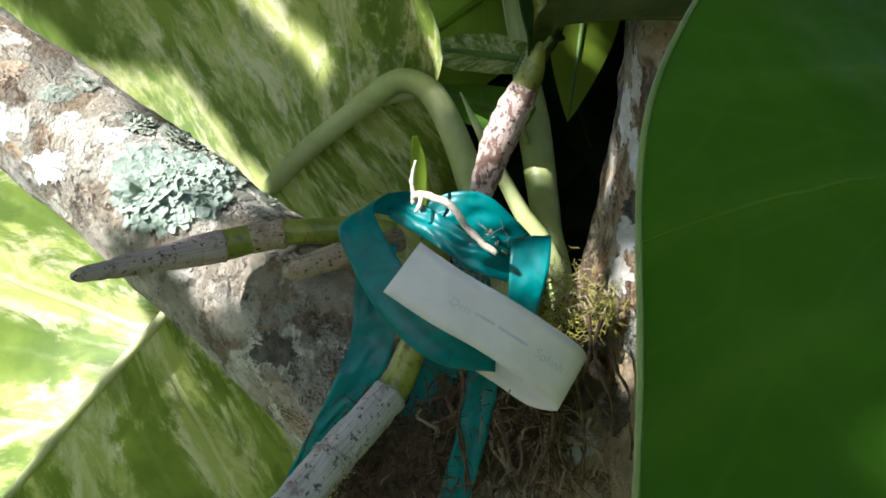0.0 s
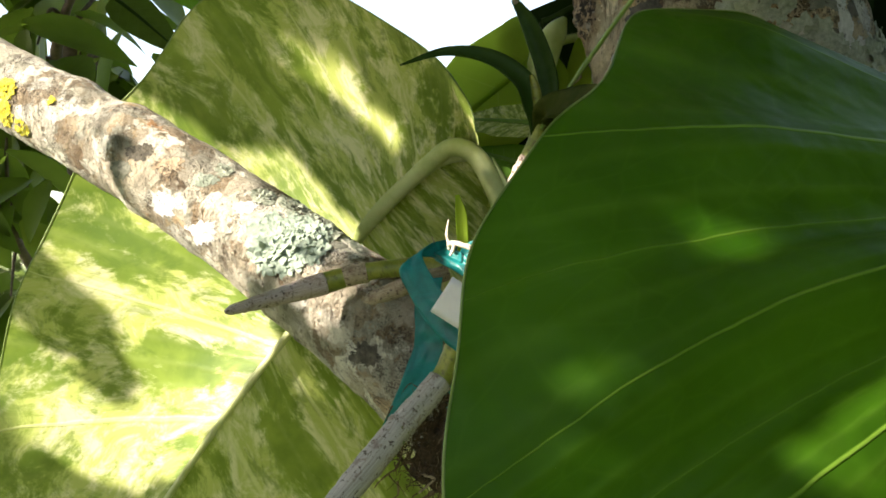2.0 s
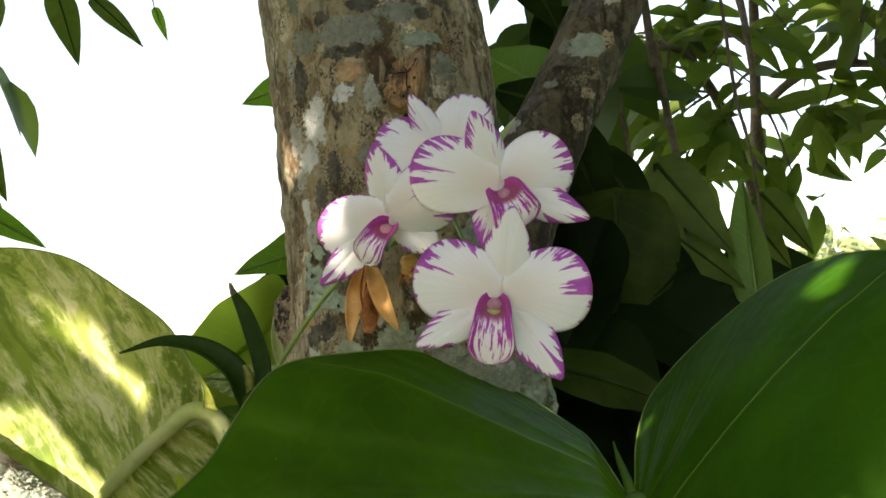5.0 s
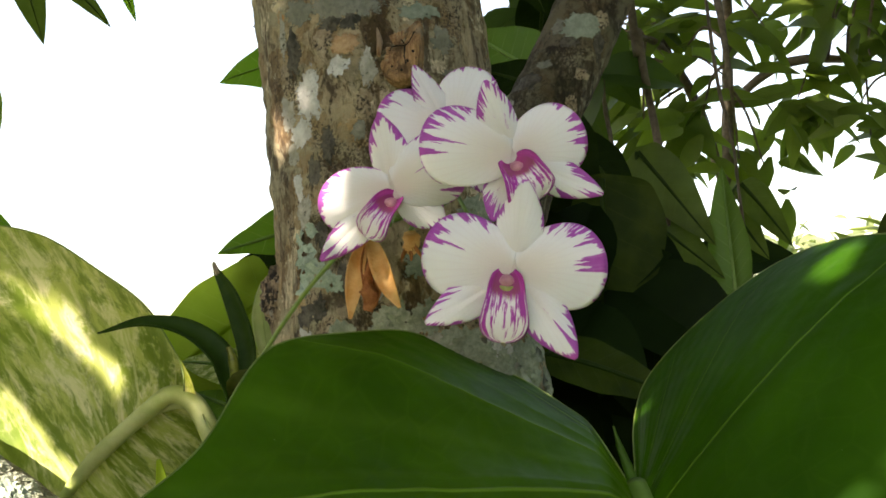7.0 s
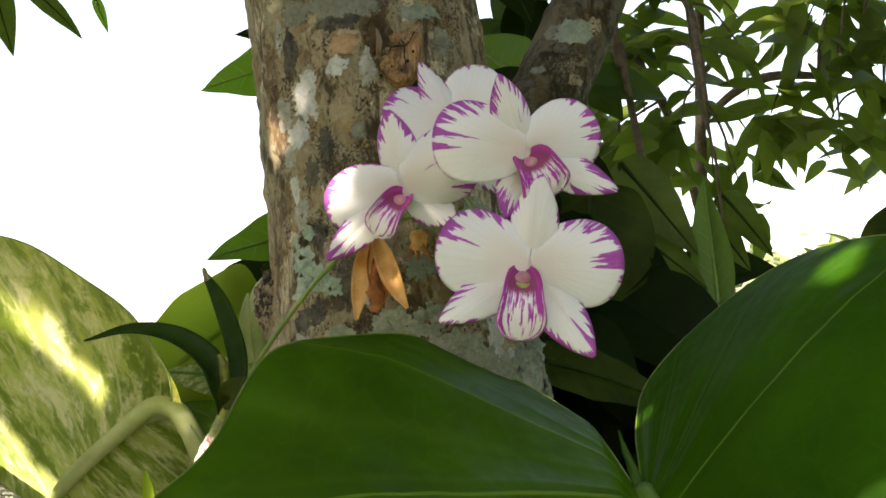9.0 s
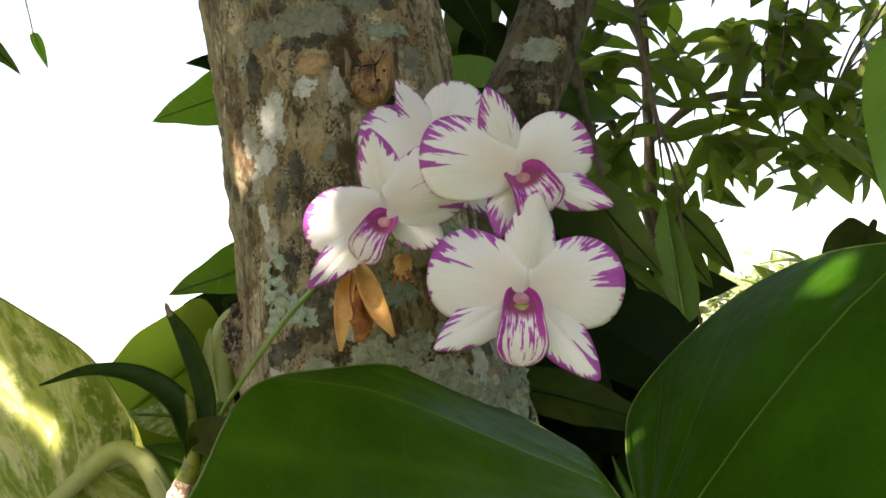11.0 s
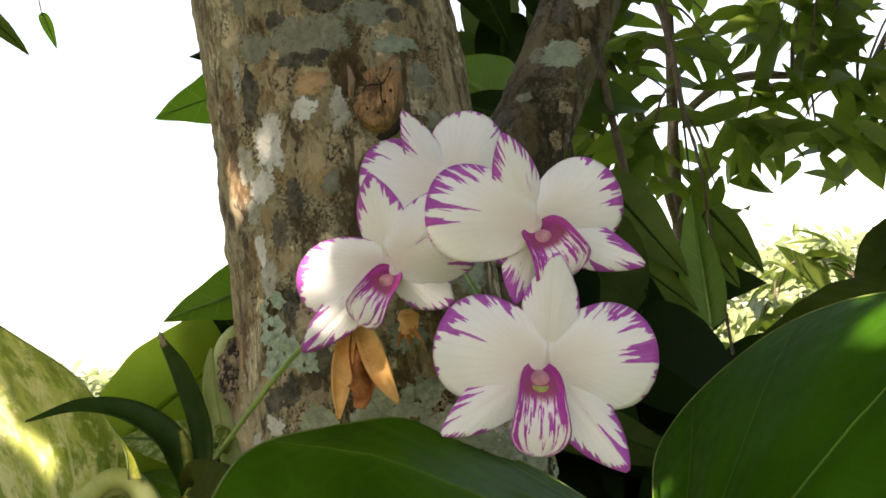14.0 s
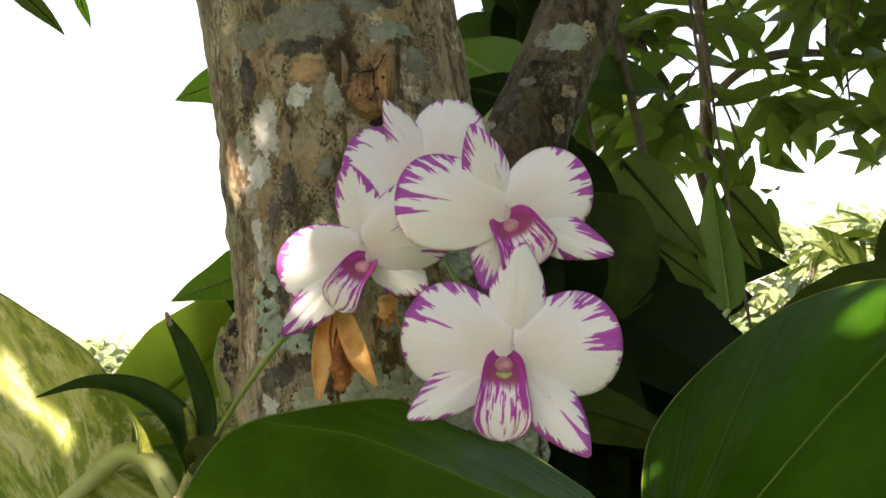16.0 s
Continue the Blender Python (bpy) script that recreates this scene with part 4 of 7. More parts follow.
def vine_leaf(base, tip, width, normal, stem, material, label, fold=0.25, droop=0.15, heart=0.12, group="vine leaves", curl=0.0, res=1.0, rib=None, pet=0.0035):
    base, tip, normal = Vector(base), Vector(tip), Vector(normal).normalized()
    ax = tip - base
    length = ax.length
    ax.normalize()
    side = normal.cross(ax).normalized()
    up = ax.cross(side).normalized()
    n = 13
    mids = [(max(0.0, (k / (n - 1) - 0.2) / 0.8) ** 1.25 * length * 0.98, 0) for k in range(n)]
    outs = []
    for k in range(n):
        t = k / (n - 1)
        a = length * (t ** 1.15) - heart * length * math.exp(-((t - 0.07) / 0.11) ** 2)
        b = 0.5 * width * math.sin(math.pi * min(1, t ** 0.62)) ** 0.85 if 0 < t < 1 else 0.0
        outs.append((a, b))

    def place(sign):
        def f(p, v, u):
            a, b = p
            h = fold * b - droop * a * a / length - curl * b * b / max(width, 1e-3) - 1.1 * fold * b * b / max(width, 1e-3) + 0.035 * length * math.sin(3.1 * a / length + 20 * length) * b / width + 0.0015 * math.sin(u * 24) * v ** 3 * (width / 0.15) + 0.0016 * noise.noise(Vector((a * 20, b * 20 * sign, length * 50)))
            return base + ax * a + side * (sign * b) + up * h
        return f

    t = thing("vine_leaf", label, "leaf", group, at=tuple(Vector(stem[0]) if stem else base))
    for sign in (1, -1):
        g = half_blade(mids, outs, place(sign), int(54 * res), int(14 * res))
        part("blade", sheet(g), material, t)
    c = place(1)
    part("midrib", tube([(*(c((length * f, 0), 0, 0) + up * 0.0006), 0.0024 * (1 - f) + 0.0006) for f in np.linspace(0, 0.97, 9)], 30, 8), rib or (SHADED_RIB if material.name in ("shaded_leaf", "olive_leaf", "dusky_leaf") else MIDRIB), t)
    if stem:
        rows = [(*p, pet * 1.2) for p in stem] + [(*base, pet)]
        part("petiole", tube(rows, 30, 10), SHADED_RIB if material.name in ("shaded_leaf", "olive_leaf", "dusky_leaf") else PETIOLE, t)
    return t


VINE = [(0.27, 0.66, -0.02, 0.016), (0.22, 0.68, 0.6, 0.016), (0.16, 0.67, 1.1, 0.014), (0.19, 0.62, 1.35, 0.013), (0.26, 0.60, 1.55, 0.012), (0.24, 0.60, 1.8, 0.011), (0.18, 0.58, 2.1, 0.01)]
vine = thing("climbing_vine", "thick green vine stem climbing behind the trunk", "vine", at=(0.27, 0.66, 0))
part("stem", tube(VINE, 120, 14, 0.001, 60), PETIOLE, vine)
# dusky and olive colours are cut down to deepen the shade among the leaves
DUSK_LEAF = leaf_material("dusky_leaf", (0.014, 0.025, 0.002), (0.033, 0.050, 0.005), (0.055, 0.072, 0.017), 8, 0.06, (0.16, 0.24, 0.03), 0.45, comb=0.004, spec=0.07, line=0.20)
OLIVE_LEAF = leaf_material("olive_leaf", (0.026, 0.046, 0.004), (0.060, 0.092, 0.012), (0.10, 0.14, 0.03), 9, 0.20, (0.25, 0.38, 0.04), 0.42, comb=0.03, spec=0.2, line=0.2)
MID_LEAF = leaf_material("mid_leaf", (0.040, 0.095, 0.010), (0.062, 0.130, 0.016), (0.14, 0.22, 0.05), 9, 0.32, (0.28, 0.50, 0.03), 0.40, comb=0.05, line=0.5)
VL = "heart-shaped green vine leaf on a long stalk"
vine_leaf((0.150, 0.575, 1.660), (0.053, 0.515, 1.630), 0.062, (0.0, -0.85, 0.55), [(0.25, 0.60, 1.62), (0.21, 0.61, 1.64)], FRESH_LEAF, "pointed green vine leaf beside the trunk", fold=0.15, droop=0.05)
vine_leaf((0.125, 0.86, 1.900), (-0.030, 0.86, 1.866), 0.098, (0.1, -0.9, 0.4), [(0.20, 0.585, 2.0), (0.19, 0.7, 1.96), (0.17, 0.8, 1.92)], FRESH_LEAF, "light green pointed vine leaf against the sky", fold=0.1, droop=0.05)
vine_leaf((0.115, 0.88, 1.925), (0.008, 0.88, 1.935), 0.05, (0.1, -0.9, 0.4), [(0.20, 0.585, 2.0), (0.19, 0.7, 1.98), (0.16, 0.82, 1.95)], SHADED_LEAF, VL, fold=0.1, droop=0.05)
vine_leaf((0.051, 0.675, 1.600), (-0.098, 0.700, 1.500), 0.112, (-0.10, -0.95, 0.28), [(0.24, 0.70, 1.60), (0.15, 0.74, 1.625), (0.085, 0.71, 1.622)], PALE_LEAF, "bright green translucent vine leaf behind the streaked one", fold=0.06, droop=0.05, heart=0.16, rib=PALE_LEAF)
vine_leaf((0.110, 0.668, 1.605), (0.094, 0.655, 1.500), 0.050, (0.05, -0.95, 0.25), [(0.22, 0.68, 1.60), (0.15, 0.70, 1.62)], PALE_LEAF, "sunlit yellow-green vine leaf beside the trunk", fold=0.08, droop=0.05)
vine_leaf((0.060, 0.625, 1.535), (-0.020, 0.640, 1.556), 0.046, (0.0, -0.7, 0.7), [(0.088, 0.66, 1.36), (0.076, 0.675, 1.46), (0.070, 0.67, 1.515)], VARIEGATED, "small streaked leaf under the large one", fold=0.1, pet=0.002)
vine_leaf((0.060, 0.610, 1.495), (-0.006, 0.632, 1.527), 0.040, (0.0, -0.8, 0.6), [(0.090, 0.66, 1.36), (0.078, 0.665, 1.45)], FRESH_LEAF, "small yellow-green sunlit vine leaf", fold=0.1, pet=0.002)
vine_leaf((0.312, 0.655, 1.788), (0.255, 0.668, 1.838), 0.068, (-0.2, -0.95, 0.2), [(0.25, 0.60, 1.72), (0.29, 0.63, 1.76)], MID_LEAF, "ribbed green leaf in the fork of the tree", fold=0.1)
vine_leaf((0.318, 0.645, 1.768), (0.262, 0.655, 1.800), 0.050, (-0.2, -0.9, 0.4), [(0.25, 0.60, 1.70), (0.29, 0.63, 1.74)], SHADED_LEAF, VL, fold=0.15)
vine_leaf((0.300, 0.560, 1.535), (0.402, 0.535, 1.505), 0.062, (0.0, -0.6, 0.8), [(0.26, 0.60, 1.50)], DUSK_LEAF, "vine leaf with deep shade in its colour", fold=0.1)
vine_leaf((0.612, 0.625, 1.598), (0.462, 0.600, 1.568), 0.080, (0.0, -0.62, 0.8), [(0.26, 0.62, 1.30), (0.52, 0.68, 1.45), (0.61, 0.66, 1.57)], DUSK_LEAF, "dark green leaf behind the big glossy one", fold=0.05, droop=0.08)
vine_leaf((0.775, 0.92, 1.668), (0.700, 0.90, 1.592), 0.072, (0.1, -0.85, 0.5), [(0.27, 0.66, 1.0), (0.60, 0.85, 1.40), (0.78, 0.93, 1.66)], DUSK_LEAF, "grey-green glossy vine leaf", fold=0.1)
vine_leaf((0.060, 0.71, 1.640), (0.125, 0.69, 1.470), 0.105, (0.1, -0.9, 0.3), [(0.20, 0.64, 1.50), (0.12, 0.70, 1.64)], SHADED_LEAF, "vine leaf with deep shade in its colour", fold=0.1)
vine_leaf((0.140, 0.73, 1.680), (0.110, 0.71, 1.500), 0.110, (0.1, -0.9, 0.3), [(0.20, 0.64, 1.52), (0.16, 0.70, 1.68)], SHADED_LEAF, "vine leaf with deep shade in its colour", fold=0.1)
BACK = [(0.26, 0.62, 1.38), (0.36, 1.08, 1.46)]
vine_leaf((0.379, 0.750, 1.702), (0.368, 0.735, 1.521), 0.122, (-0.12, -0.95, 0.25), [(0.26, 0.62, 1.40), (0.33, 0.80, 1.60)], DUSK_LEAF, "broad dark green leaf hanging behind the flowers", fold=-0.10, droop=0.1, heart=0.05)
vine_leaf((0.388, 0.960, 1.778), (0.450, 0.940, 1.686), 0.070, (-0.1, -0.8, 0.5), BACK, SHADED_LEAF, "dark vine leaf below the rear branch", fold=0.12, droop=0.1)
vine_leaf((0.345, 0.850, 1.790), (0.380, 0.840, 1.680), 0.072, (-0.1, -0.9, 0.3), BACK, SHADED_LEAF, "dark vine leaf below the rear branch", fold=0.12, droop=0.1)
vine_leaf((0.463, 1.000, 1.775), (0.547, 0.985, 1.650), 0.066, (-0.35, -0.85, 0.35), BACK, OLIVE_LEAF, "long drooping olive green vine leaf", fold=0.16, droop=0.08, heart=0.04)
vine_leaf((0.456, 1.010, 1.702), (0.561, 0.995, 1.612), 0.060, (-0.3, -0.8, 0.5), BACK, OLIVE_LEAF, "drooping dark leaf with a tan edge", fold=0.20, droop=0.12, heart=0.04)
vine_leaf((0.574, 1.020, 1.590), (0.571, 1.020, 1.753), 0.056, (-0.55, -0.8, 0.1), BACK + [(0.50, 1.05, 1.50)], MID_LEAF, "upright folded young vine leaf", fold=0.9, droop=0.0, heart=0.03)
vine_leaf((0.604, 1.060, 1.735), (0.667, 1.050, 1.652), 0.050, (-0.2, -0.8, 0.6), BACK + [(0.54, 1.12, 1.66)], OLIVE_LEAF, "narrow drooping vine leaf", fold=0.2, droop=0.15, heart=0.03)
vine_leaf((0.600, 1.090, 1.700), (0.640, 1.080, 1.636), 0.038, (-0.3, -0.85, 0.4), BACK + [(0.52, 1.12, 1.62)], OLIVE_LEAF, "narrow drooping vine leaf", fold=0.2, droop=0.15, heart=0.03)
vine_leaf((0.456, 0.850, 1.598), (0.495, 0.845, 1.549), 0.034, (-0.3, -0.85, 0.4), BACK, MID_LEAF, "small green vine leaf in the shade", fold=0.1)
rnd = random.Random(12)
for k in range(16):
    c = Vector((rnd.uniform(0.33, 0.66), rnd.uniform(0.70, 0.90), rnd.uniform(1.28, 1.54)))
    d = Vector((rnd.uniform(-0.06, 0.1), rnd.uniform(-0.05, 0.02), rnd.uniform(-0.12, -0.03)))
    vine_leaf(c, c + d.normalized() * rnd.uniform(0.10, 0.15), rnd.uniform(0.07, 0.11), (rnd.uniform(-0.4, 0.3), -0.8, rnd.uniform(0.2, 0.7)), [(0.22, 0.66, 0.9 + 0.02 * k), (0.5 * c.x + 0.12, 0.7, 1.2), (c.x - 0.02, c.y + 0.01, c.z + 0.01)], SHADED_LEAF, "vine leaf with deep shade in its colour", fold=rnd.uniform(0.05, 0.3), res=0.7)
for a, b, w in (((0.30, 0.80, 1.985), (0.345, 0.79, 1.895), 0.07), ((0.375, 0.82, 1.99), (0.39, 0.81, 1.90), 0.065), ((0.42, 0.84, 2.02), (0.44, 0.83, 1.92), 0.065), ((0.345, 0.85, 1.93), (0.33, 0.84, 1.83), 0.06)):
    vine_leaf(a, b, w, (0.1, -0.85, 0.4), [(0.18, 0.58, 2.1), (0.5 * (a[0] + 0.18), 0.7, 2.08)], SHADED_LEAF, "dark vine leaf hanging behind the fork", fold=0.15)
rolled = thing("rolled_leaf", "young pale green vine leaf still rolled up on its stalk", "leaf", "vine leaves", at=(0.10, 0.57, 1.30))
part("blade", tube([(0.100, 0.565, 1.28, 0.0075), (0.088, 0.58, 1.375, 0.0082), (0.0785, 0.61, 1.425, 0.0090), (0.0710, 0.64, 1.489, 0.0108), (0.0635, 0.65, 1.543, 0.0082), (0.0625, 0.65, 1.578, 0.0088), (0.0680, 0.65, 1.603, 0.0110), (0.0760, 0.65, 1.618, 0.0100), (0.0840, 0.65, 1.629, 0.0020)], 70, 18, 0.0005, 60), PETIOLE, rolled)
strap("flap", [(0.0650, 0.640, 1.530), (0.0575, 0.639, 1.553), (0.0540, 0.639, 1.580), (0.0560, 0.640, 1.600), (0.0575, 0.641, 1.611)], (0.003, 0.008, 0.0095, 0.0065, 0.001), (0.2, -0.95, 0.1), PETIOLE, rolled, 0.2, 0.0008, "loose edge of the rolled leaf")
sheath = thing("vine_shoot", "slender pale pointed vine shoot behind the orchid", "shoot", at=(0.09, 0.56, 1.38))
part("shoot", tube([(0.10, 0.565, 1.33, 0.006), (0.080, 0.56, 1.405, 0.0058), (0.060, 0.56, 1.437, 0.0050), (0.040, 0.56, 1.475, 0.0030), (0.025, 0.56, 1.506, 0.0006)], 40, 10), PETIOLE, sheath)

# ---- orchid plant ----
CANE = Mat("cane_skin")
cn = CANE.noise(CANE.map(CANE.ob, (1, 1, 1)), 90, 5)
CANE = CANE.shade(CANE.mix(CANE.math("MULTIPLY", CANE.step(CANE.noise(CANE.ob, 170, 5, 0.7), 0.52, 0.62), 0.6), CANE.mix(CANE.step(cn, 0.3, 0.7), (0.14, 0.17, 0.015), (0.27, 0.28, 0.035)), (0.07, 0.055, 0.015)), 0.42, CANE.bump(CANE.noise(CANE.ob, 400, 3), 0.0003))


def papery(name, a, b, specks, blots=0.5):
    q = Mat(name)
    line = q.noise(q.map(q.uv, (70, 5, 1)), 1.0, 5, 0.6)
    col = q.mix(q.step(line, 0.35, 0.7), a, b)
    col = q.mix(q.math("MULTIPLY", q.step(q.noise(q.ob, 330, 4, 0.7), 0.62 - 0.1 * specks, 0.66 - 0.1 * specks), 0.9), col, (0.06, 0.03, 0.02))
    col = q.mix(q.math("MULTIPLY", q.step(q.noise(q.map(q.ob, (1, 1, 0.6)), 110, 4, 0.7), 0.62 - 0.12 * blots, 0.66 - 0.08 * blots), blots), col, (0.17, 0.09, 0.055))
    return q.shade(col, 0.7, q.bump(line, 0.0006), trans=0.06)


PAPER = papery("papery_sheath", (0.42, 0.33, 0.27), (0.62, 0.52, 0.45), 0.35)
PAPER_GREY = papery("grey_sheath", (0.36, 0.33, 0.28), (0.58, 0.54, 0.47), 0.42)
PAPER_RED = papery("marked_sheath", (0.46, 0.33, 0.26), (0.66, 0.54, 0.45), 0.75, 0.9)
PAPER_TAN = papery("tan_sheath", (0.36, 0.27, 0.16), (0.55, 0.44, 0.30), 0.5)
ROOT_WHITE = plain("white_root", (0.50, 0.42, 0.30), (0.72, 0.65, 0.52), 160, 0.8, 0.0006)
ROOT_BROWN = plain("brown_root", (0.10, 0.065, 0.035), (0.26, 0.18, 0.10), 120, 0.9, 0.001)

orchid = thing("orchid_plant", "orchid with bare old canes and one leafy shoot", "orchid", at=(0.03, 0.47, 1.40))
c1 = part("cane", tube([(-0.005, 0.488, 1.424, 0.0060), (-0.0285, 0.489, 1.426, 0.0068), (-0.060, 0.487, 1.4245, 0.0066), (-0.064, 0.487, 1.4240, 0.0078), (-0.070, 0.4855, 1.4232, 0.0072), (-0.094, 0.477, 1.4175, 0.0078), (-0.125, 0.452, 1.410, 0.0050), (-0.147, 0.429, 1.4045, 0.0018)], 70, 18, 0.0003, 150), CANE, orchid, "green cane")
part("sheath", tube([(-0.0925, 0.4778, 1.4178, 0.0086), (-0.105, 0.469, 1.4150, 0.0079), (-0.125, 0.452, 1.4100, 0.0058), (-0.136, 0.441, 1.4072, 0.0046), (-0.1455, 0.4305, 1.4049, 0.0032), (-0.1485, 0.4278, 1.4042, 0.0012)], 50, 18, 0.0005, 260), PAPER, c1, "pinkish-white papery sheath with dark specks")
part("sheath", tube([(-0.0625, 0.487, 1.4242, 0.0081), (-0.071, 0.485, 1.423, 0.0079), (-0.079, 0.4825, 1.4212, 0.0080)], 16, 18, 0.0004, 260), PAPER_TAN, c1, "tan papery node sheath")
c2 = part("cane", tube([(0.018, 0.436, 1.392, 0.0058), (0.012, 0.428, 1.379, 0.0064), (0.0, 0.4225, 1.353, 0.0074), (-0.019, 0.402, 1.332, 0.0080), (-0.033, 0.386, 1.316, 0.0082), (-0.060, 0.355, 1.285, 0.0070)], 60, 18, 0.0003, 150), CANE, orchid, "olive green cane")
part("sheath", tube([(-0.0005, 0.422, 1.3525, 0.0083), (-0.010, 0.412, 1.342, 0.0086), (-0.0215, 0.3995, 1.3295, 0.0088), (-0.0225, 0.3985, 1.3285, 0.0096), (-0.024, 0.397, 1.327, 0.0087), (-0.040, 0.378, 1.308, 0.0090), (-0.064, 0.351, 1.281, 0.0075)], 60, 18, 0.0007, 160), PAPER_GREY, c2, "weathered grey woody sheath")
part("cane", tube([(0.0, 0.472, 1.421, 0.0056), (-0.020, 0.463, 1.416, 0.0064), (-0.040, 0.455, 1.410, 0.0058), (-0.051, 0.452, 1.4065, 0.0046), (-0.0555, 0.4505, 1.405, 0.0020)], 40, 16, 0.0007, 200), PAPER_TAN, orchid, "cut tan cane stub")
c4 = part("pseudobulb", tube([(0.034, 0.492, 1.425, 0.0042), (0.038, 0.503, 1.445, 0.0052), (0.046, 0.501, 1.468, 0.0073), (0.0545, 0.4975, 1.486, 0.0078), (0.0625, 0.4945, 1.502, 0.0070), (0.067, 0.493, 1.516, 0.0050), (0.0685, 0.4915, 1.530, 0.0040), (0.0680, 0.4900, 1.545, 0.0032), (0.0655, 0.4890, 1.556, 0.0018)], 60, 20, 0.0003, 150), CANE, orchid, "green pseudobulb")
part("sheath", tube([(0.035, 0.500, 1.434, 0.0048), (0.039, 0.503, 1.447, 0.0064), (0.046, 0.501, 1.468, 0.0087), (0.0545, 0.4975, 1.486, 0.0088), (0.0612, 0.4950, 1.499, 0.0076)], 50, 20, 0.0008, 260), PAPER_RED, c4, "papery sheath with reddish-brown marks")


strap("leaf", [(0.066, 0.494, 1.508), (0.0655, 0.490, 1.526), (0.0590, 0.488, 1.548), (0.037, 0.487, 1.5675), (0.006, 0.487, 1.5760), (-0.028, 0.487, 1.5715)], (0.006, 0.012, 0.0205, 0.0190, 0.012, 0.001), (0.15, -0.58, 0.80), ORCHID_LEAF, orchid, label="arching dark green strap leaf")
strap("leaf", [(0.068, 0.494, 1.512), (0.0755, 0.498, 1.528), (0.0770, 0.500, 1.555), (0.0675, 0.500, 1.590), (0.0560, 0.500, 1.6125)], (0.006, 0.011, 0.0145, 0.0125, 0.0045), (-0.25, -0.95, 0.1), ORCHID_LEAF, orchid, label="upright dark green strap leaf with a dry tip")
strap("leaf", [(0.067, 0.493, 1.508), (0.071, 0.487, 1.523), (0.079, 0.465, 1.528), (0.094, 0.435, 1.526), (0.111, 0.408, 1.521), (0.128, 0.386, 1.514), (0.148, 0.362, 1.504)], (0.007, 0.013, 0.022, 0.026, 0.026, 0.020, 0.002), (0.25, -0.95, 0.1), OLD_STRAP, orchid, cup=0.12, label="broad dark green strap leaf with a withered edge")
part("dry_tip", tube([(0.0575, 0.4995, 1.6095, 0.0022), (0.0558, 0.4995, 1.6130, 0.0022), (0.0545, 0.500, 1.6170, 0.0016), (0.0540, 0.500, 1.6190, 0.0005)], 10, 6, 0.0004, 400), PAPER_TAN, orchid)
part("dry_bract", tube([(0.088, 0.470, 1.535, 0.0016), (0.094, 0.466, 1.543, 0.0014), (0.101, 0.462, 1.5475, 0.0010)], 12, 6, 0.0003, 300), PAPER_TAN, orchid)
wr = part("aerial_root", tube([(0.0095, 0.432, 1.438, 0.0016), (0.011, 0.428, 1.4415, 0.0017), (0.018, 0.426, 1.4405, 0.0017), (0.027, 0.424, 1.4360, 0.0017), (0.033, 0.422, 1.4275, 0.0016), (0.040, 0.420, 1.4205, 0.0015), (0.047, 0.420, 1.4150, 0.0011)], 60, 10, 0.0006, 260), ROOT_WHITE, orchid, "knobbly white aerial root")
part("root_fork", tube([(0.0135, 0.427, 1.4412, 0.0012), (0.0130, 0.425, 1.4370, 0.0012), (0.0110, 0.424, 1.4335, 0.0007)], 16, 8, 0.0004, 300), ROOT_WHITE, wr)
part("root_fork", tube([(0.0100, 0.430, 1.4400, 0.0011), (0.0088, 0.430, 1.4480, 0.0010), (0.0105, 0.430, 1.4570, 0.0005)], 16, 8, 0.0004, 300), ROOT_WHITE, wr)
part("aerial_root", tube([(-0.0050, 0.450, 1.4330, 0.0008), (-0.0035, 0.450, 1.4400, 0.0007), (-0.0055, 0.450, 1.4470, 0.0004)], 14, 6, 0.0004, 300), PAPER_TAN, orchid)
# added strip: bright colour stands for a sunlit bit of leaf behind
strap("shoot", [(0.0045, 0.52, 1.425), (0.0042, 0.52, 1.445), (0.0040, 0.52, 1.462), (0.0020, 0.52, 1.477)], (0.0075, 0.0085, 0.0082, 0.0030), (0.1, -1, 0), PALE_LEAF, orchid, 0.15, 0.0008, "added bright strip for a sunlit bit of leaf behind")

# ---- tape and tag ----
TAPE = Mat("teal_tape")
tn = TAPE.noise(TAPE.ob, 90, 5, 0.6, 1.0)
TAPE = TAPE.shade(TAPE.mix(TAPE.step(tn, 0.3, 0.7), (0.001, 0.15, 0.145), (0.003, 0.27, 0.25)), TAPE.math("ADD", 0.28, TAPE.math("MULTIPLY", tn, 0.20)), TAPE.bump(TAPE.noise(TAPE.ob, 42, 2, 0.4, 0.5), 0.0014, 0.6), trans=0.28, trans_color=(0.01, 0.44, 0.42))
tape = thing("plastic_tape", "shiny teal plastic flagging tape knotted round the orchid", "tape", at=(0.02, 0.45, 1.40))


def ribbon(rows, crumple=0.0008, n=50, seed=0):
    c = catmull([r[0] for r in rows], n)
    h = catmull([r[1] for r in rows], n)
    grid = []
    for i in range(n):
        nor = Vector(h[i]).cross(Vector(np.gradient(c, axis=0)[i])).normalized()
        grid.append([Vector(c[i]) + Vector(h[i]) * s + nor * crumple * (noise.noise(Vector((c[i][0] * 90, c[i][2] * 90 + seed, s * 2))) * 2 + 0.5 * noise.noise(Vector((c[i][0] * 140, c[i][2] * 140, s * 3 + seed)))) for s in np.linspace(-1, 1, 11)])
    return solid(part("strip", sheet(grid), TAPE, tape), 0.00018)


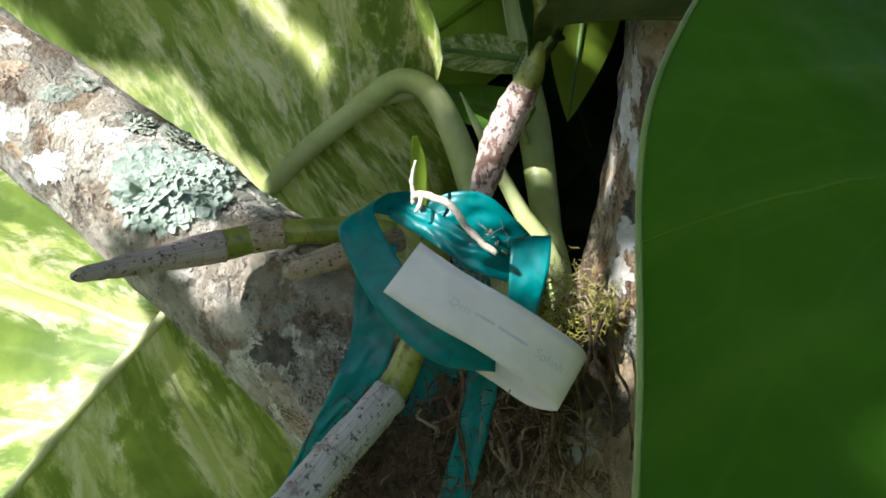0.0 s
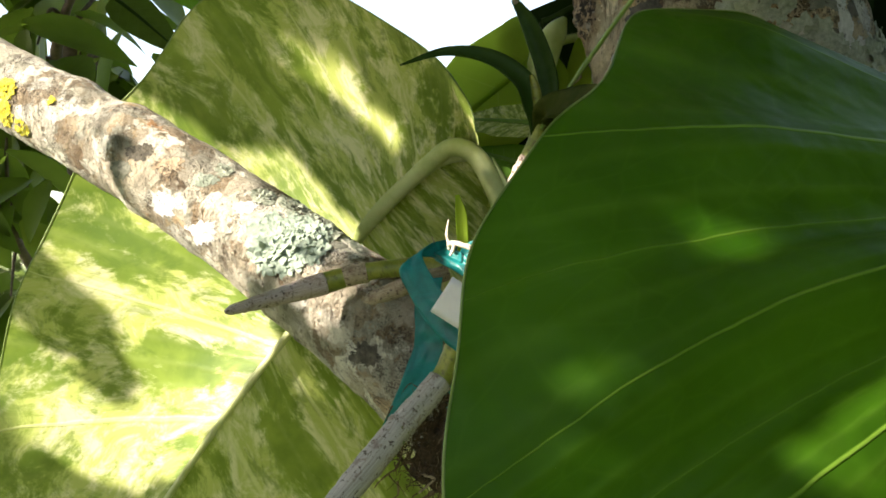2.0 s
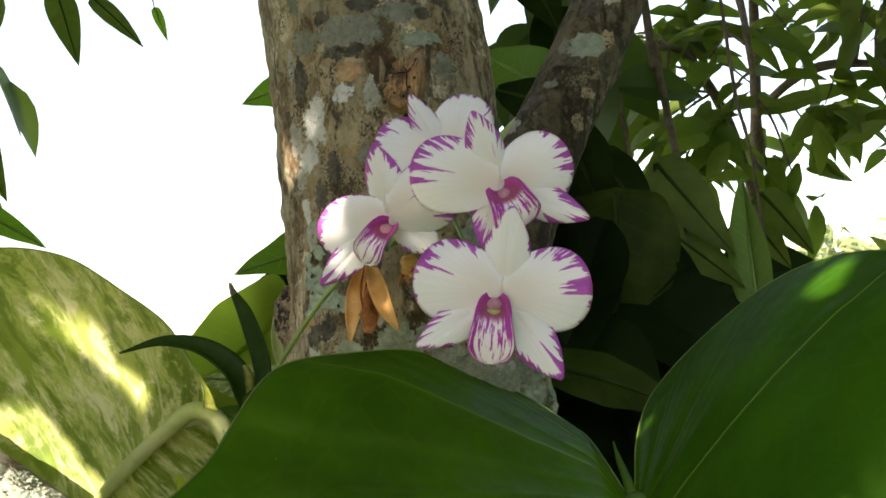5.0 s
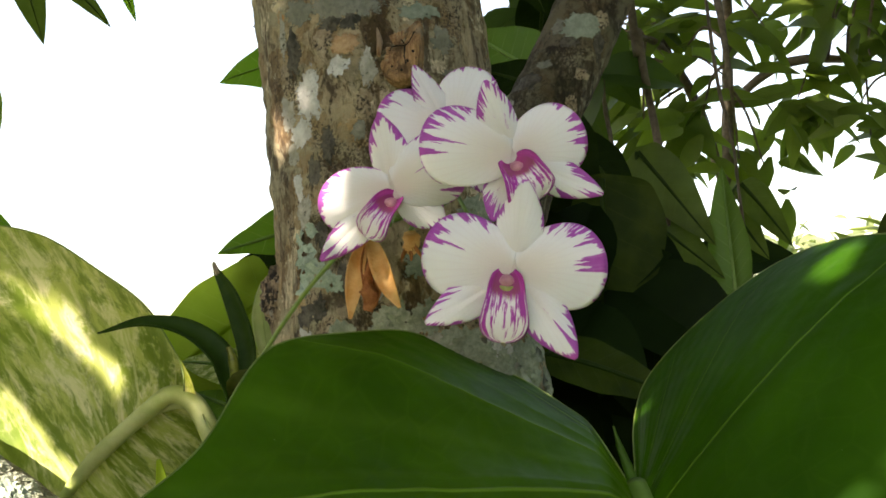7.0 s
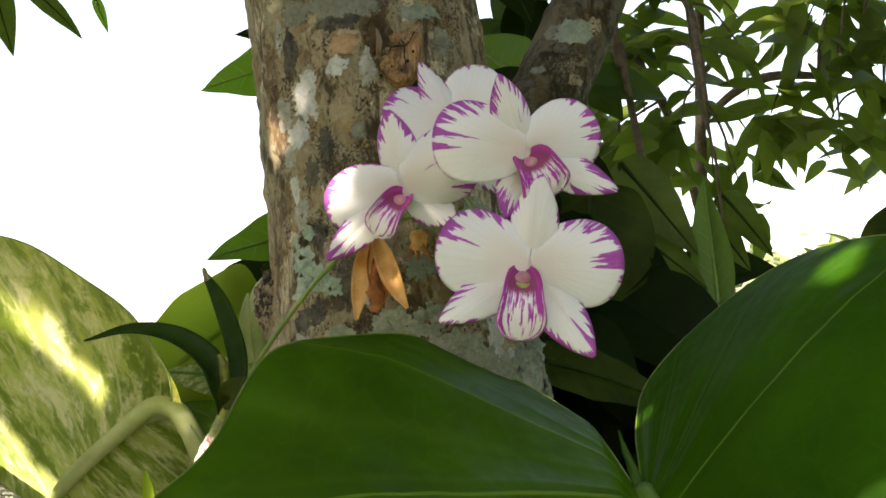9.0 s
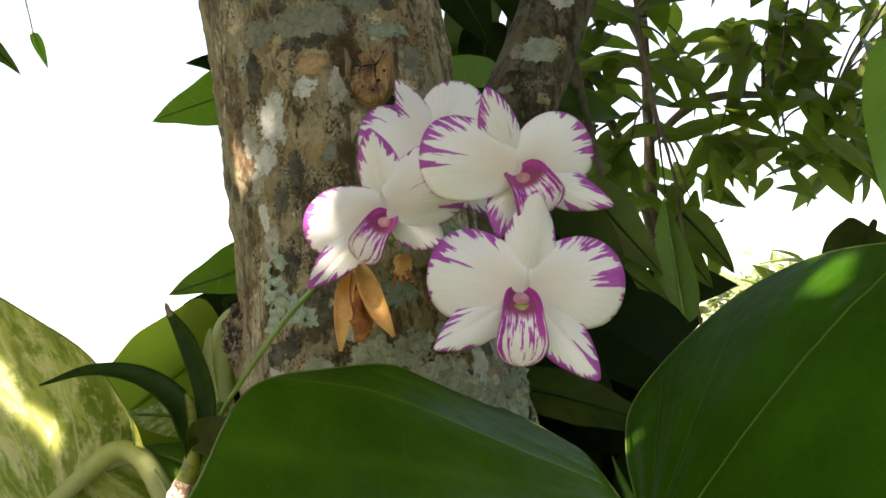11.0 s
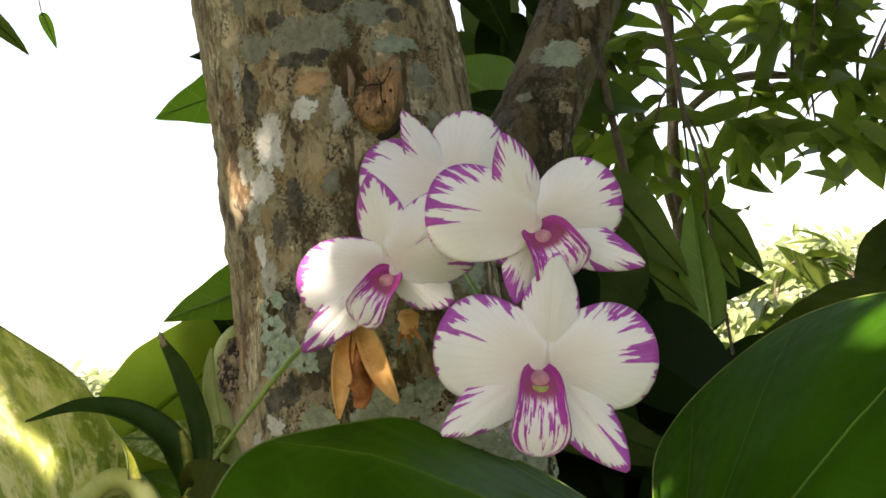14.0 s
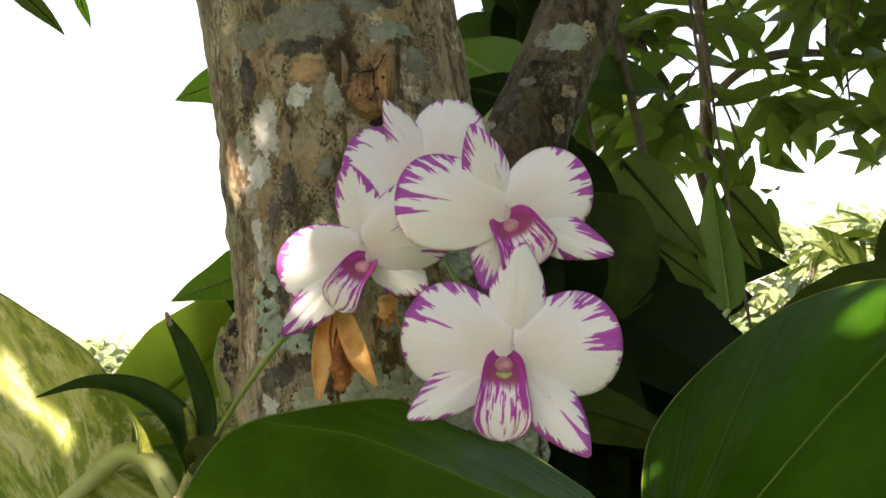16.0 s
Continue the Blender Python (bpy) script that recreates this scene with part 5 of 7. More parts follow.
ribbon([((0.010, 0.456, 1.436), (0.002, 0.004, 0.007)), ((-0.006, 0.445, 1.4385), (0.006, 0.004, 0.005)), ((-0.0165, 0.430, 1.4315), (0.0078, 0.001, 0.0045)), ((-0.007, 0.422, 1.411), (0.0088, -0.001, 0.0048)), ((0.008, 0.4185, 1.390), (0.0080, 0, 0.0070)), ((0.026, 0.418, 1.3765), (0.0045, 0, 0.0098)), ((0.047, 0.424, 1.3690), (0.001, 0.002, 0.0062))], 0.0006)
ribbon([((-0.004, 0.450, 1.4365), (0, 0.004, 0.0050)), ((0.004, 0.440, 1.4340), (0.002, 0.002, 0.0055)), ((0.016, 0.430, 1.4285), (0.002, 0.002, 0.0060)), ((0.030, 0.424, 1.4195), (0.003, 0.002, 0.0055)), ((0.043, 0.424, 1.4125), (0.003, 0.002, 0.0060)), ((0.053, 0.432, 1.4070), (0.002, 0.003, 0.0050))], 0.0020, 70, 3)
ribbon([((0.013, 0.448, 1.4300), (0.002, 0.000, 0.0095)), ((0.025, 0.444, 1.4340), (0.004, -0.001, 0.0095)), ((0.037, 0.444, 1.4330), (0.0055, -0.001, 0.0085)), ((0.049, 0.448, 1.4245), (0.006, 0, 0.0065)), ((0.060, 0.456, 1.4180), (0.004, 0.001, 0.0040))], 0.0012, 50, 5)
ribbon([((0.060, 0.462, 1.412), (0.0085, 0.002, 0.000)), ((0.0615, 0.448, 1.4215), (0.0090, 0.002, 0.001)), ((0.0625, 0.436, 1.4205), (0.0092, 0.001, 0.001)), ((0.0615, 0.430, 1.4090), (0.0090, 0, 0.001)), ((0.0600, 0.430, 1.3960), (0.0080, 0, 0.002)), ((0.0575, 0.436, 1.3830), (0.0070, 0, 0.003))], 0.0004, 50, 7)
ribbon([((-0.008, 0.452, 1.418), (0.0085, -0.001, 0.001)), ((-0.0115, 0.449, 1.402), (0.0088, -0.001, 0.001)), ((-0.0110, 0.446, 1.378), (0.0105, -0.001, 0.001)), ((-0.0180, 0.444, 1.356), (0.0125, 0.001, 0.004)), ((-0.0315, 0.444, 1.336), (0.0095, 0.001, 0.005)), ((-0.0500, 0.444, 1.3095), (0.0030, 0.001, 0.002))], 0.0012, 60, 9)
ribbon([((0.014, 0.446, 1.384), (0.012, 0.000, 0.002)), ((0.016, 0.446, 1.368), (0.0150, 0.000, 0.003)), ((0.0155, 0.445, 1.352), (0.0150, 0.000, 0.004)), ((0.0115, 0.446, 1.3335), (0.0140, 0.001, 0.0045))], 0.0012, 40, 11)
ribbon([((0.043, 0.436, 1.380), (0.0080, 0.000, 0.002)), ((0.041, 0.438, 1.360), (0.0080, 0.000, 0.002)), ((0.036, 0.438, 1.334), (0.0078, 0.001, 0.002)), ((0.030, 0.438, 1.312), (0.0080, 0.001, 0.002)), ((0.020, 0.438, 1.275), (0.0070, 0.001, 0.001))], 0.0010, 50, 13)
ribbon([((0.030, 0.462, 1.424), (0.004, 0, 0.006)), ((0.034, 0.458, 1.405), (0.008, 0, 0.003)), ((0.036, 0.450, 1.385), (0.010, 0, 0.001))], 0.0012, 30, 15)

TAG_WHITE = plain("tag_plastic", (0.74, 0.71, 0.67), (0.82, 0.79, 0.75), 60, 0.5, 0.0002, 0.12)
INK = plain("faded_ink", (0.52, 0.56, 0.57), (0.62, 0.65, 0.65), 300, 0.7, 0.0001)
tag = thing("plant_tag", "off-white plastic plant label bent round with faded writing", "label", at=(0.045, 0.42, 1.385))
TAG_ROWS = [((0.0060, 0.4125, 1.4095), (0.0082, -0.001, 0.0108)), ((0.0260, 0.4080, 1.3965), (0.0075, -0.001, 0.0108)), ((0.0450, 0.4060, 1.3860), (0.0068, -0.001, 0.0110)), ((0.0620, 0.4065, 1.3750), (0.0066, -0.001, 0.0112)), ((0.0765, 0.4120, 1.3640), (0.0066, 0.000, 0.0112)), ((0.0790, 0.4220, 1.3570), (0.0060, 0.001, 0.0108)), ((0.0660, 0.4300, 1.3580), (0.0055, 0.001, 0.0108)), ((0.0500, 0.4320, 1.3680), (0.0055, 0.001, 0.0105)), ((0.0300, 0.4340, 1.3800), (0.006, 0.001, 0.0105))]
tc_, th_ = catmull([r[0] for r in TAG_ROWS], 90), catmull([r[1] for r in TAG_ROWS], 90)
solid(part("strip", sheet([[Vector(tc_[i]) + Vector(th_[i]) * s for s in np.linspace(-1, 1, 7)] for i in range(90)]), TAG_WHITE, tag), 0.0005)


def write(text, size, f0, f1, parent):
    """Letters laid on the label between the fractions f0 and f1 of its front."""
    cu = bpy.data.curves.new("writing", "FONT")
    cu.body, cu.size, cu.extrude = text, 1.0, 0.002
    tmp = new("writing", cu)
    dg = bpy.context.evaluated_depsgraph_get()
    me = bpy.data.meshes.new_from_object(tmp.evaluated_get(dg))
    bpy.data.objects.remove(tmp)
    xs = [v.co.x for v in me.vertices]
    wide = max(xs)
    for v in me.vertices:
        f = (f0 + (f1 - f0) * v.co.x / wide) * 44
        i = min(int(f), 88)
        c = Vector(tc_[i]).lerp(Vector(tc_[i + 1]), f - i)
        h = Vector(th_[i])
        along = (Vector(tc_[i + 1]) - Vector(tc_[i])).normalized()
        nor = h.cross(along).normalized()
        if nor.y > 0:
            nor = -nor
        v.co = c + h * ((v.co.y - 0.3) * size) + nor * (0.0005 + v.co.z * 0.02)
    return part("writing", me, INK, parent)


write("Den", 0.42, 0.27, 0.38, tag)
write("Splash", 0.42, 0.78, 0.97, tag)
for f0, f1 in ((0.41, 0.53), (0.56, 0.66), (0.68, 0.74)):
    i0, i1 = int(f0 * 44), int(f1 * 44)
    part("writing", sheet([[Vector(tc_[i]) + Vector(th_[i]) * s + Vector((0, -0.00045, 0)) for s in (-0.04, 0.06)] for i in range(i0, i1 + 1)]), INK, tag)


# ---- moss and root fibres ----
def strands(name, spots, material, label, category, seed, size, thick, down=0.0, jitter=1.0):
    """Many fine curved fibres round a few spots (x, y, z, radius, count)."""
    rnd = random.Random(seed)
    verts, faces = [], []
    for x, y, z, r, count in spots:
        for _ in range(count):
            p = Vector((x, y, z)) + Vector((rnd.gauss(0, r), abs(rnd.gauss(0, r * 0.5)) * -0.6 + r * 0.3, rnd.gauss(0, r)))
            d = Vector((rnd.uniform(-1, 1), rnd.uniform(-1, 0.2), rnd.uniform(-1, 1) - down)).normalized()
            ln = size * rnd.uniform(0.4, 1.5)
            th = thick * rnd.uniform(0.5, 1.3)
            k0 = len(verts)
            nseg = 6
            for k in range(nseg):
                s = d.orthogonal().normalized()
                q = d.cross(s)
                w = th * (1 - 0.8 * k / (nseg - 1))
                verts += [p + s * w, p - s * w * 0.5 + q * w * 0.87, p - s * w * 0.5 - q * w * 0.87]
                p = p + d * ln / nseg
                d = (d + Vector((rnd.gauss(0, 0.35), rnd.gauss(0, 0.2), rnd.gauss(0, 0.35) - down * 0.2)) * jitter).normalized()
            for k in range(nseg - 1):
                for m in range(3):
                    a, b = k0 + 3 * k + m, k0 + 3 * k + (m + 1) % 3
                    faces.append((a, b, b + 3, a + 3))
    ob = new(name, arrays(name, verts, faces))
    ob.data.materials.append(material)
    return tagged(ob, label, category, kind="stuff")


MOSS = plain("moss", (0.24, 0.25, 0.03), (0.46, 0.42, 0.09), 200, 0.9, 0.0005)
FIBRE = plain("root_fibre", (0.03, 0.019, 0.010), (0.16, 0.10, 0.05), 150, 0.9, 0.0005)
ROOT_TAN = plain("tan_root", (0.17, 0.115, 0.065), (0.40, 0.29, 0.17), 160, 0.9, 0.0006)
# near-black mass under the roots, the crevice shade put into its colour
CROTCH_SHADE = plain("humus", (0.018, 0.012, 0.008), (0.075, 0.05, 0.03), 150, 0.95, 0.003)
clump = thing("root_clump", "old roots on a dark mass for the shade in the crotch", "roots", at=(0.05, 0.475, 1.30))
part("humus", tube([(-0.030, 0.478, 1.278, 0.010), (0.0, 0.474, 1.306, 0.016), (0.030, 0.473, 1.318, 0.018), (0.058, 0.470, 1.333, 0.019), (0.078, 0.468, 1.356, 0.018), (0.086, 0.466, 1.378, 0.014), (0.088, 0.466, 1.394, 0.005)], 90, 36, 0.0070, 95), CROTCH_SHADE, clump)
r2 = random.Random(8)
for k in range(84):
    p = Vector((r2.uniform(-0.040, 0.078), 0.450 + r2.uniform(-0.006, 0.004), 0.0))
    p.z = 1.30 + 0.75 * max(0.0, p.x) + r2.uniform(-0.02, 0.025)
    d, rows = Vector((r2.uniform(-0.8, 0.6), r2.uniform(-0.3, 0.2), -1)).normalized(), []
    w = r2.uniform(0.0008, 0.0019)
    for m in range(7):
        rows.append((*p, w * (1 - 0.1 * m)))
        p = p + d * r2.uniform(0.004, 0.009)
        p.y = min(p.y, 0.452)
        d = (d + Vector((r2.gauss(0, 0.7), r2.gauss(0, 0.25), r2.gauss(-0.1, 0.5)))).normalized()
    part("root", tube(rows, 26, 6, w * 0.5, 260), (FIBRE, ROOT_BROWN, PAPER_TAN)[min(2, int(r2.random() * 2.4))], clump)
strands("moss", [(0.080, 0.446, 1.392, 0.008, 420), (0.092, 0.448, 1.388, 0.005, 200), (0.068, 0.448, 1.390, 0.006, 160), (0.060, 0.452, 1.335, 0.010, 220)], MOSS, "yellow-green moss clump at the crotch of the tree", "moss", 21, 0.008, 0.00032)
strands("dry_fibres", [(0.088, 0.444, 1.394, 0.006, 90), (0.040, 0.445, 1.410, 0.007, 120), (0.075, 0.446, 1.40, 0.007, 40)], PAPER_TAN, "dry straw-coloured fibres in the moss", "fibres", 22, 0.011, 0.0003)
strands("root_mat", [(0.000, 0.440, 1.318, 0.013, 420), (-0.012, 0.440, 1.300, 0.012, 360), (0.014, 0.442, 1.330, 0.009, 260), (0.027, 0.446, 1.350, 0.006, 200), (0.056, 0.446, 1.350, 0.011, 420), (0.064, 0.446, 1.325, 0.010, 260), (0.02, 0.445, 1.29, 0.014, 260)], FIBRE, "matted brown orchid roots on the bark", "roots", 23, 0.016, 0.00060, 0.5)
strands("pale_roots", [(0.008, 0.446, 1.322, 0.012, 46), (0.052, 0.446, 1.350, 0.009, 40), (0.066, 0.446, 1.325, 0.012, 46), (0.030, 0.446, 1.300, 0.012, 26)], ROOT_TAN, "dry tan orchid roots hanging from the crotch", "roots", 24, 0.024, 0.00085, 0.7)
rnd = random.Random(31)
hang = thing("hanging_roots", "thin tan dangling roots over the dark bark", "roots", at=(0.06, 0.44, 1.38))
for x, z, ln in ((0.060, 1.370, 0.05), (0.066, 1.362, 0.045), (0.079, 1.372, 0.055), (0.088, 1.388, 0.05), (0.094, 1.385, 0.06), (0.047, 1.345, 0.04), (0.030, 1.365, 0.06), (0.024, 1.350, 0.05), (0.072, 1.345, 0.05), (0.099, 1.372, 0.05)):
    p, rows = Vector((x, 0.438 - rnd.uniform(0, 0.006), z)), []
    for k in range(6):
        rows.append((*p, 0.0011 * (1 - 0.12 * k)))
        p = p + Vector((rnd.gauss(0.001, 0.003), rnd.gauss(0, 0.0015), -ln / 5))
    part("root", tube(rows, 30, 7, 0.0006, 260), FIBRE if rnd.random() < 0.6 else PAPER_TAN, hang)

# ---- orchid flowers ----
def petal_material(name, reach, base_tint):
    """White petal with violet brush marks that run in from the edge; u goes round the outline, v from the base out. reach: how far the marks run in, (u, depth) round the edge."""
    q = Mat(name)
    s = q.sep(q.uv)
    u, v = s[0], s[1]
    off = q.math("MULTIPLY", q.node("ObjectInfo").outputs["Random"], 37.0)
    wob = q.math("MULTIPLY", q.math("SUBTRACT", q.noise(q.ob, 260, 3), 0.5), 0.012)
    uw = q.math("ADD", u, wob)

    def lane(n, m):
        return q.noise(q.node("CombineXYZ", {"X": q.math("MULTIPLY", uw, n), "Y": q.math("MULTIPLY", v, m), "Z": off}).outputs[0], 1.0, 2, 0.6)

    deep = q.sep(q.ramp(u, [(p, (d, d, d)) for p, d in reach]))[0]
    teeth = q.math("ADD", q.math("MULTIPLY", q.math("SUBTRACT", lane(36.0, 1.5), 0.5), 4.6), q.math("MULTIPLY", q.math("SUBTRACT", lane(12.0, 0.8), 0.5), 2.4))
    edge = q.math("SUBTRACT", v, q.math("SUBTRACT", 1.0, q.math("MULTIPLY", deep, q.math("ADD", teeth, 0.45))))
    mark = q.math("MULTIPLY", q.step(edge, -0.004, 0.016), q.step(deep, 0.004, 0.02))
    mark = q.math("MAXIMUM", mark, q.math("MULTIPLY", q.step(v, 0.980, 0.994), q.math("MULTIPLY_ADD", q.step(lane(22.0, 0.0), 0.42, 0.58), 0.5, 0.1)))
    vein = q.math("SUBTRACT", 1.0, q.step(q.math("ABSOLUTE", q.math("SUBTRACT", q.math("FRACT", q.math("MULTIPLY", u, 22.0)), 0.5)), 0.0, 0.25))
    white = q.mix(q.step(v, 0.10, 0.80), base_tint, (0.955, 0.945, 0.93))
    white = q.mix(q.math("MULTIPLY", vein, 0.10), white, (0.78, 0.68, 0.66))
    violet = q.mix(q.noise(q.ob, 300, 3), (0.47, 0.075, 0.46), (0.62, 0.15, 0.60))
    violet = q.mix(q.math("MULTIPLY", q.step(lane(90.0, 2.0), 0.5, 0.7), 0.25), violet, (0.72, 0.36, 0.72))
    col = q.mix(mark, white, violet)
    h = q.math("ADD", q.math("MULTIPLY", vein, 0.5), q.noise(q.ob, 900, 2))
    return q.shade(col, 0.5, q.bump(h, 0.0002, 0.7), trans=0.32, trans_color=col, Specular_IOR_Level=0.3)


CREAM, ROSY = (0.89, 0.82, 0.73), (0.89, 0.84, 0.76)
LIPM = Mat("lip_skin")
lu = LIPM.sep(LIPM.uv)
ll = LIPM.node("CombineXYZ", {"X": LIPM.math("MULTIPLY", lu[1], 15.0), "Y": LIPM.math("MULTIPLY", lu[0], 2.2), "Z": LIPM.math("MULTIPLY", LIPM.node("ObjectInfo").outputs["Random"], 9.0)}).outputs[0]
ls = LIPM.noise(ll, 1.0, 4, 0.7)
side = LIPM.math("ABSOLUTE", LIPM.math("SUBTRACT", lu[1], 0.5))
streaky = LIPM.step(LIPM.math("ADD", ls, LIPM.math("ADD", LIPM.math("MULTIPLY", side, 0.22), LIPM.math("MULTIPLY", LIPM.step(lu[0], 0.75, 0.36), 0.07))), 0.590, 0.615)
rimv = LIPM.math("MULTIPLY", LIPM.step(side, 0.455, 0.475), 0.9)
purple = LIPM.mix(LIPM.noise(LIPM.ob, 300, 3), (0.44, 0.03, 0.38), (0.56, 0.07, 0.48))
tongue = LIPM.mix(LIPM.math("MAXIMUM", streaky, rimv), (0.92, 0.87, 0.88), purple)
inner = LIPM.mix(LIPM.step(lu[0], 0.02, 0.34), (0.42, 0.05, 0.25), (0.36, 0.08, 0.15))
wall = LIPM.mix(LIPM.step(ls, 0.40, 0.60), (0.48, 0.03, 0.32), (0.62, 0.08, 0.46))
throat = LIPM.mix(LIPM.step(LIPM.math("ADD", side, LIPM.math("MULTIPLY", LIPM.math("SUBTRACT", ls, 0.5), 0.25)), 0.33, 0.43), inner, wall)
lc = LIPM.mix(LIPM.step(LIPM.math("ADD", lu[0], LIPM.math("MULTIPLY", LIPM.math("SUBTRACT", ls, 0.5), 0.20)), 0.25, 0.35), throat, tongue)
LIPM = LIPM.shade(lc, 0.5, trans=0.22, trans_color=lc)
THROAT = plain("column_skin", (0.58, 0.24, 0.32), (0.70, 0.38, 0.40), 260, 0.45, 0.0002, 0.2)
FLOWER_BASE = plain("flower_base_skin", (0.80, 0.70, 0.62), (0.88, 0.80, 0.73), 200, 0.5, 0.0002, 0.3)
WINE = plain("wine_skin", (0.30, 0.03, 0.08), (0.42, 0.06, 0.12), 200, 0.5, 0.0001)
RIDGE = plain("ridge_skin", (0.50, 0.36, 0.24), (0.66, 0.52, 0.38), 260, 0.5, 0.0002, 0.2)
ANTHER = plain("anther_skin", (0.26, 0.30, 0.05), (0.42, 0.45, 0.14), 300, 0.4, 0.0002)


def petal(length, width, blunt, cup, back, wave, seed):
    """A petal in its own plane: y out, x across, z to the viewer. blunt: 0 pointed to 1 round."""
    rnd = random.Random(seed)
    nu, nv = 60, 16
    ph = rnd.uniform(0, 6)
    grid = []
    for i in range(nu):
        s = -1 + 2 * i / (nu - 1)
        t = abs(s)
        if blunt > 0.5:
            ang = t * 2.62
            x = math.sin(ang) * width / 2 * (1 + 0.10 * math.cos(ang))
            y = length * (0.53 + 0.47 * math.cos(ang)) if ang < 1.571 else length * (0.53 + 0.612 * math.cos(ang))
        else:
            y = length * (1 - t)
            x = width / 2 * math.sin(math.pi * (1 - t) ** 0.92) ** 0.80 + 0.0016 * t
        x *= 1 if s >= 0 else -1
        row = []
        for j in range(nv):
            v = j / (nv - 1)
            px, py = x * v ** 1.05, y * v + 0.0012
            r = math.hypot(px, py) / length
            pz = cup * px * px / width + back * length * r * r + wave * length * (v ** 3) * math.sin(s * 9 + ph) + 0.03 * length * math.exp(-(px / (0.08 * width)) ** 2) * (-r * (1 - r)) * 2
            row.append((px, py, pz))
        grid.append(row)
    return sheet(grid)


def flower(at, yaw, pitch, dorsal, petals, sepals, lip, label, seed, mouth=(0.95, 1.0, 0.90, 1.0), low=(0.0, 0.0), cap=True):
    """An open orchid flower; each sepal and petal: angle round the face and tilt towards the viewer in degrees, length, width, and how far its violet marks reach in."""
    m = Matrix.Translation(at) @ Matrix.Rotation(radians(yaw), 4, "Z") @ Matrix.Rotation(radians(90 - pitch), 4, "X")
    t = thing("orchid_flower", label, "flower", "orchid flowers", m=m)

    def put(name, bm, ang, tilt, mat, lift=0.0):
        bm.transform(Matrix.Translation((0, 0, lift)) @ Matrix.Rotation(radians(ang - 90), 4, "Z") @ Matrix.Rotation(radians(tilt), 4, "X"))
        return solid(part(name, bm, mat, t), 0.0004)

    ang, tilt, ln, wd, reach = dorsal
    put("dorsal_sepal", petal(ln, wd, 0.4, -0.9, 0.05, 0.01, seed), ang, tilt, petal_material("dorsal_skin", reach, ROSY), -0.0008)
    for k, (ang, tilt, ln, wd, reach) in enumerate(petals):
        put("petal", petal(ln, wd, 1.0, -0.6, -0.12, 0.016, seed + k + 1), ang, tilt, petal_material("petal_skin", reach, CREAM), 0.0004 + 0.0006 * k)
    for k, (ang, tilt, ln, wd, reach) in enumerate(sepals):
        put("lateral_sepal", petal(ln, wd, 0.4, -0.8, -0.06, 0.012, seed + k + 5), ang, tilt, petal_material("sepal_skin", reach, ROSY), -0.0012)
    rows = catmull([(0, 0.0015, 0.0005, 0.0040, 0.0030), (0, -0.0030, 0.0035, 0.0068, 0.0052), (0, -0.0080, 0.0068, 0.0082, 0.0058), (0, -0.0130, 0.0092, 0.0090, 0.0040), (0, -0.0180, 0.0102, 0.0101, 0.0014), (0, -0.0230, 0.0098, 0.0104, -0.0006), (0, -0.0275, 0.0084, 0.0084, -0.0016), (0, -0.0302, 0.0072, 0.0050, -0.0018), (0, -0.0312, 0.0066, 0.0012, -0.0014)], 40)
    grid = []
    ms = mouth[0]
    for i, (x, y, z, w, h) in enumerate(rows):
        f = i / 39
        y, w, h = y * mouth[2], w * mouth[1], h * (mouth[3] if h > 0 else 1)
        up = Vector((0, math.cos(min(1, f * 1.5) * 1.45), math.sin(min(1, f * 1.5) * 1.45)))
        grid.append([(Vector((s * w * (1 - 0.22 * (1 - f) * s * s), y, z)) + up * (h * s * s + 0.0010 * math.sin(s * 11 + seed) * f * abs(s))) * ms for s in np.linspace(-1, 1, 25)])
    bm = bmesh.new()
    bmesh.ops.create_uvsphere(bm, u_segments=18, v_segments=10, radius=1.0)
    bm.transform(Matrix.Translation((low[0] * 0.5, low[1] * 0.5, -0.0012)) @ Matrix.Diagonal((0.0048, 0.0050 - low[1] * 0.5, 0.0014, 1.0)))
    part("flower_base", bm, FLOWER_BASE, t)
    low = Matrix.Translation((low[0], low[1], 0))
    put("lip", sheet(grid), lip + 180, 0, LIPM).data.transform(low)
    turn = low @ Matrix.Rotation(radians(lip + 90), 4, "Z") @ Matrix.Scale(ms * 0.78, 4)

    def bit(name, rows, n, seg, mat, parent, text, flat=1.0):
        bm = tube(rows, n, seg, 0.00015, 500, flat)
        bm.transform(turn)
        return part(name, bm, mat, parent, text)

    col = bit("column", [(0, -0.0010, -0.001, 0.0036), (0, -0.0020, 0.0025, 0.0042), (0, -0.0034, 0.0052, 0.0043), (0, -0.0042, 0.0068, 0.0030), (0, -0.0046, 0.0074, 0.0008)], 24, 18, THROAT, t, "tan-pink column", 0.8)
    if cap:
        bit("anther_cap", [(-0.0044, -0.0048, 0.0052, 0.0008), (-0.0034, -0.0068, 0.0064, 0.0015), (-0.0012, -0.0076, 0.0070, 0.0018), (0.0012, -0.0076, 0.0070, 0.0018), (0.0034, -0.0068, 0.0064, 0.0015), (0.0044, -0.0048, 0.0052, 0.0008)], 22, 10, ANTHER, col, "olive-green anther cup")
    bit("pollen_dot", [(0, -0.0036, 0.0072, 0.0006), (0, -0.0036, 0.0078, 0.0005)], 4, 8, WINE, col, "dark pink dot")
    bit("callus_ridge", [(0, -0.0100, 0.0082, 0.0010), (0, -0.0126, 0.0098, 0.0020), (0, -0.0150, 0.0106, 0.0018), (0, -0.0178, 0.0110, 0.0004)], 16, 10, RIDGE, t, "cream ridge in the throat", 0.35)
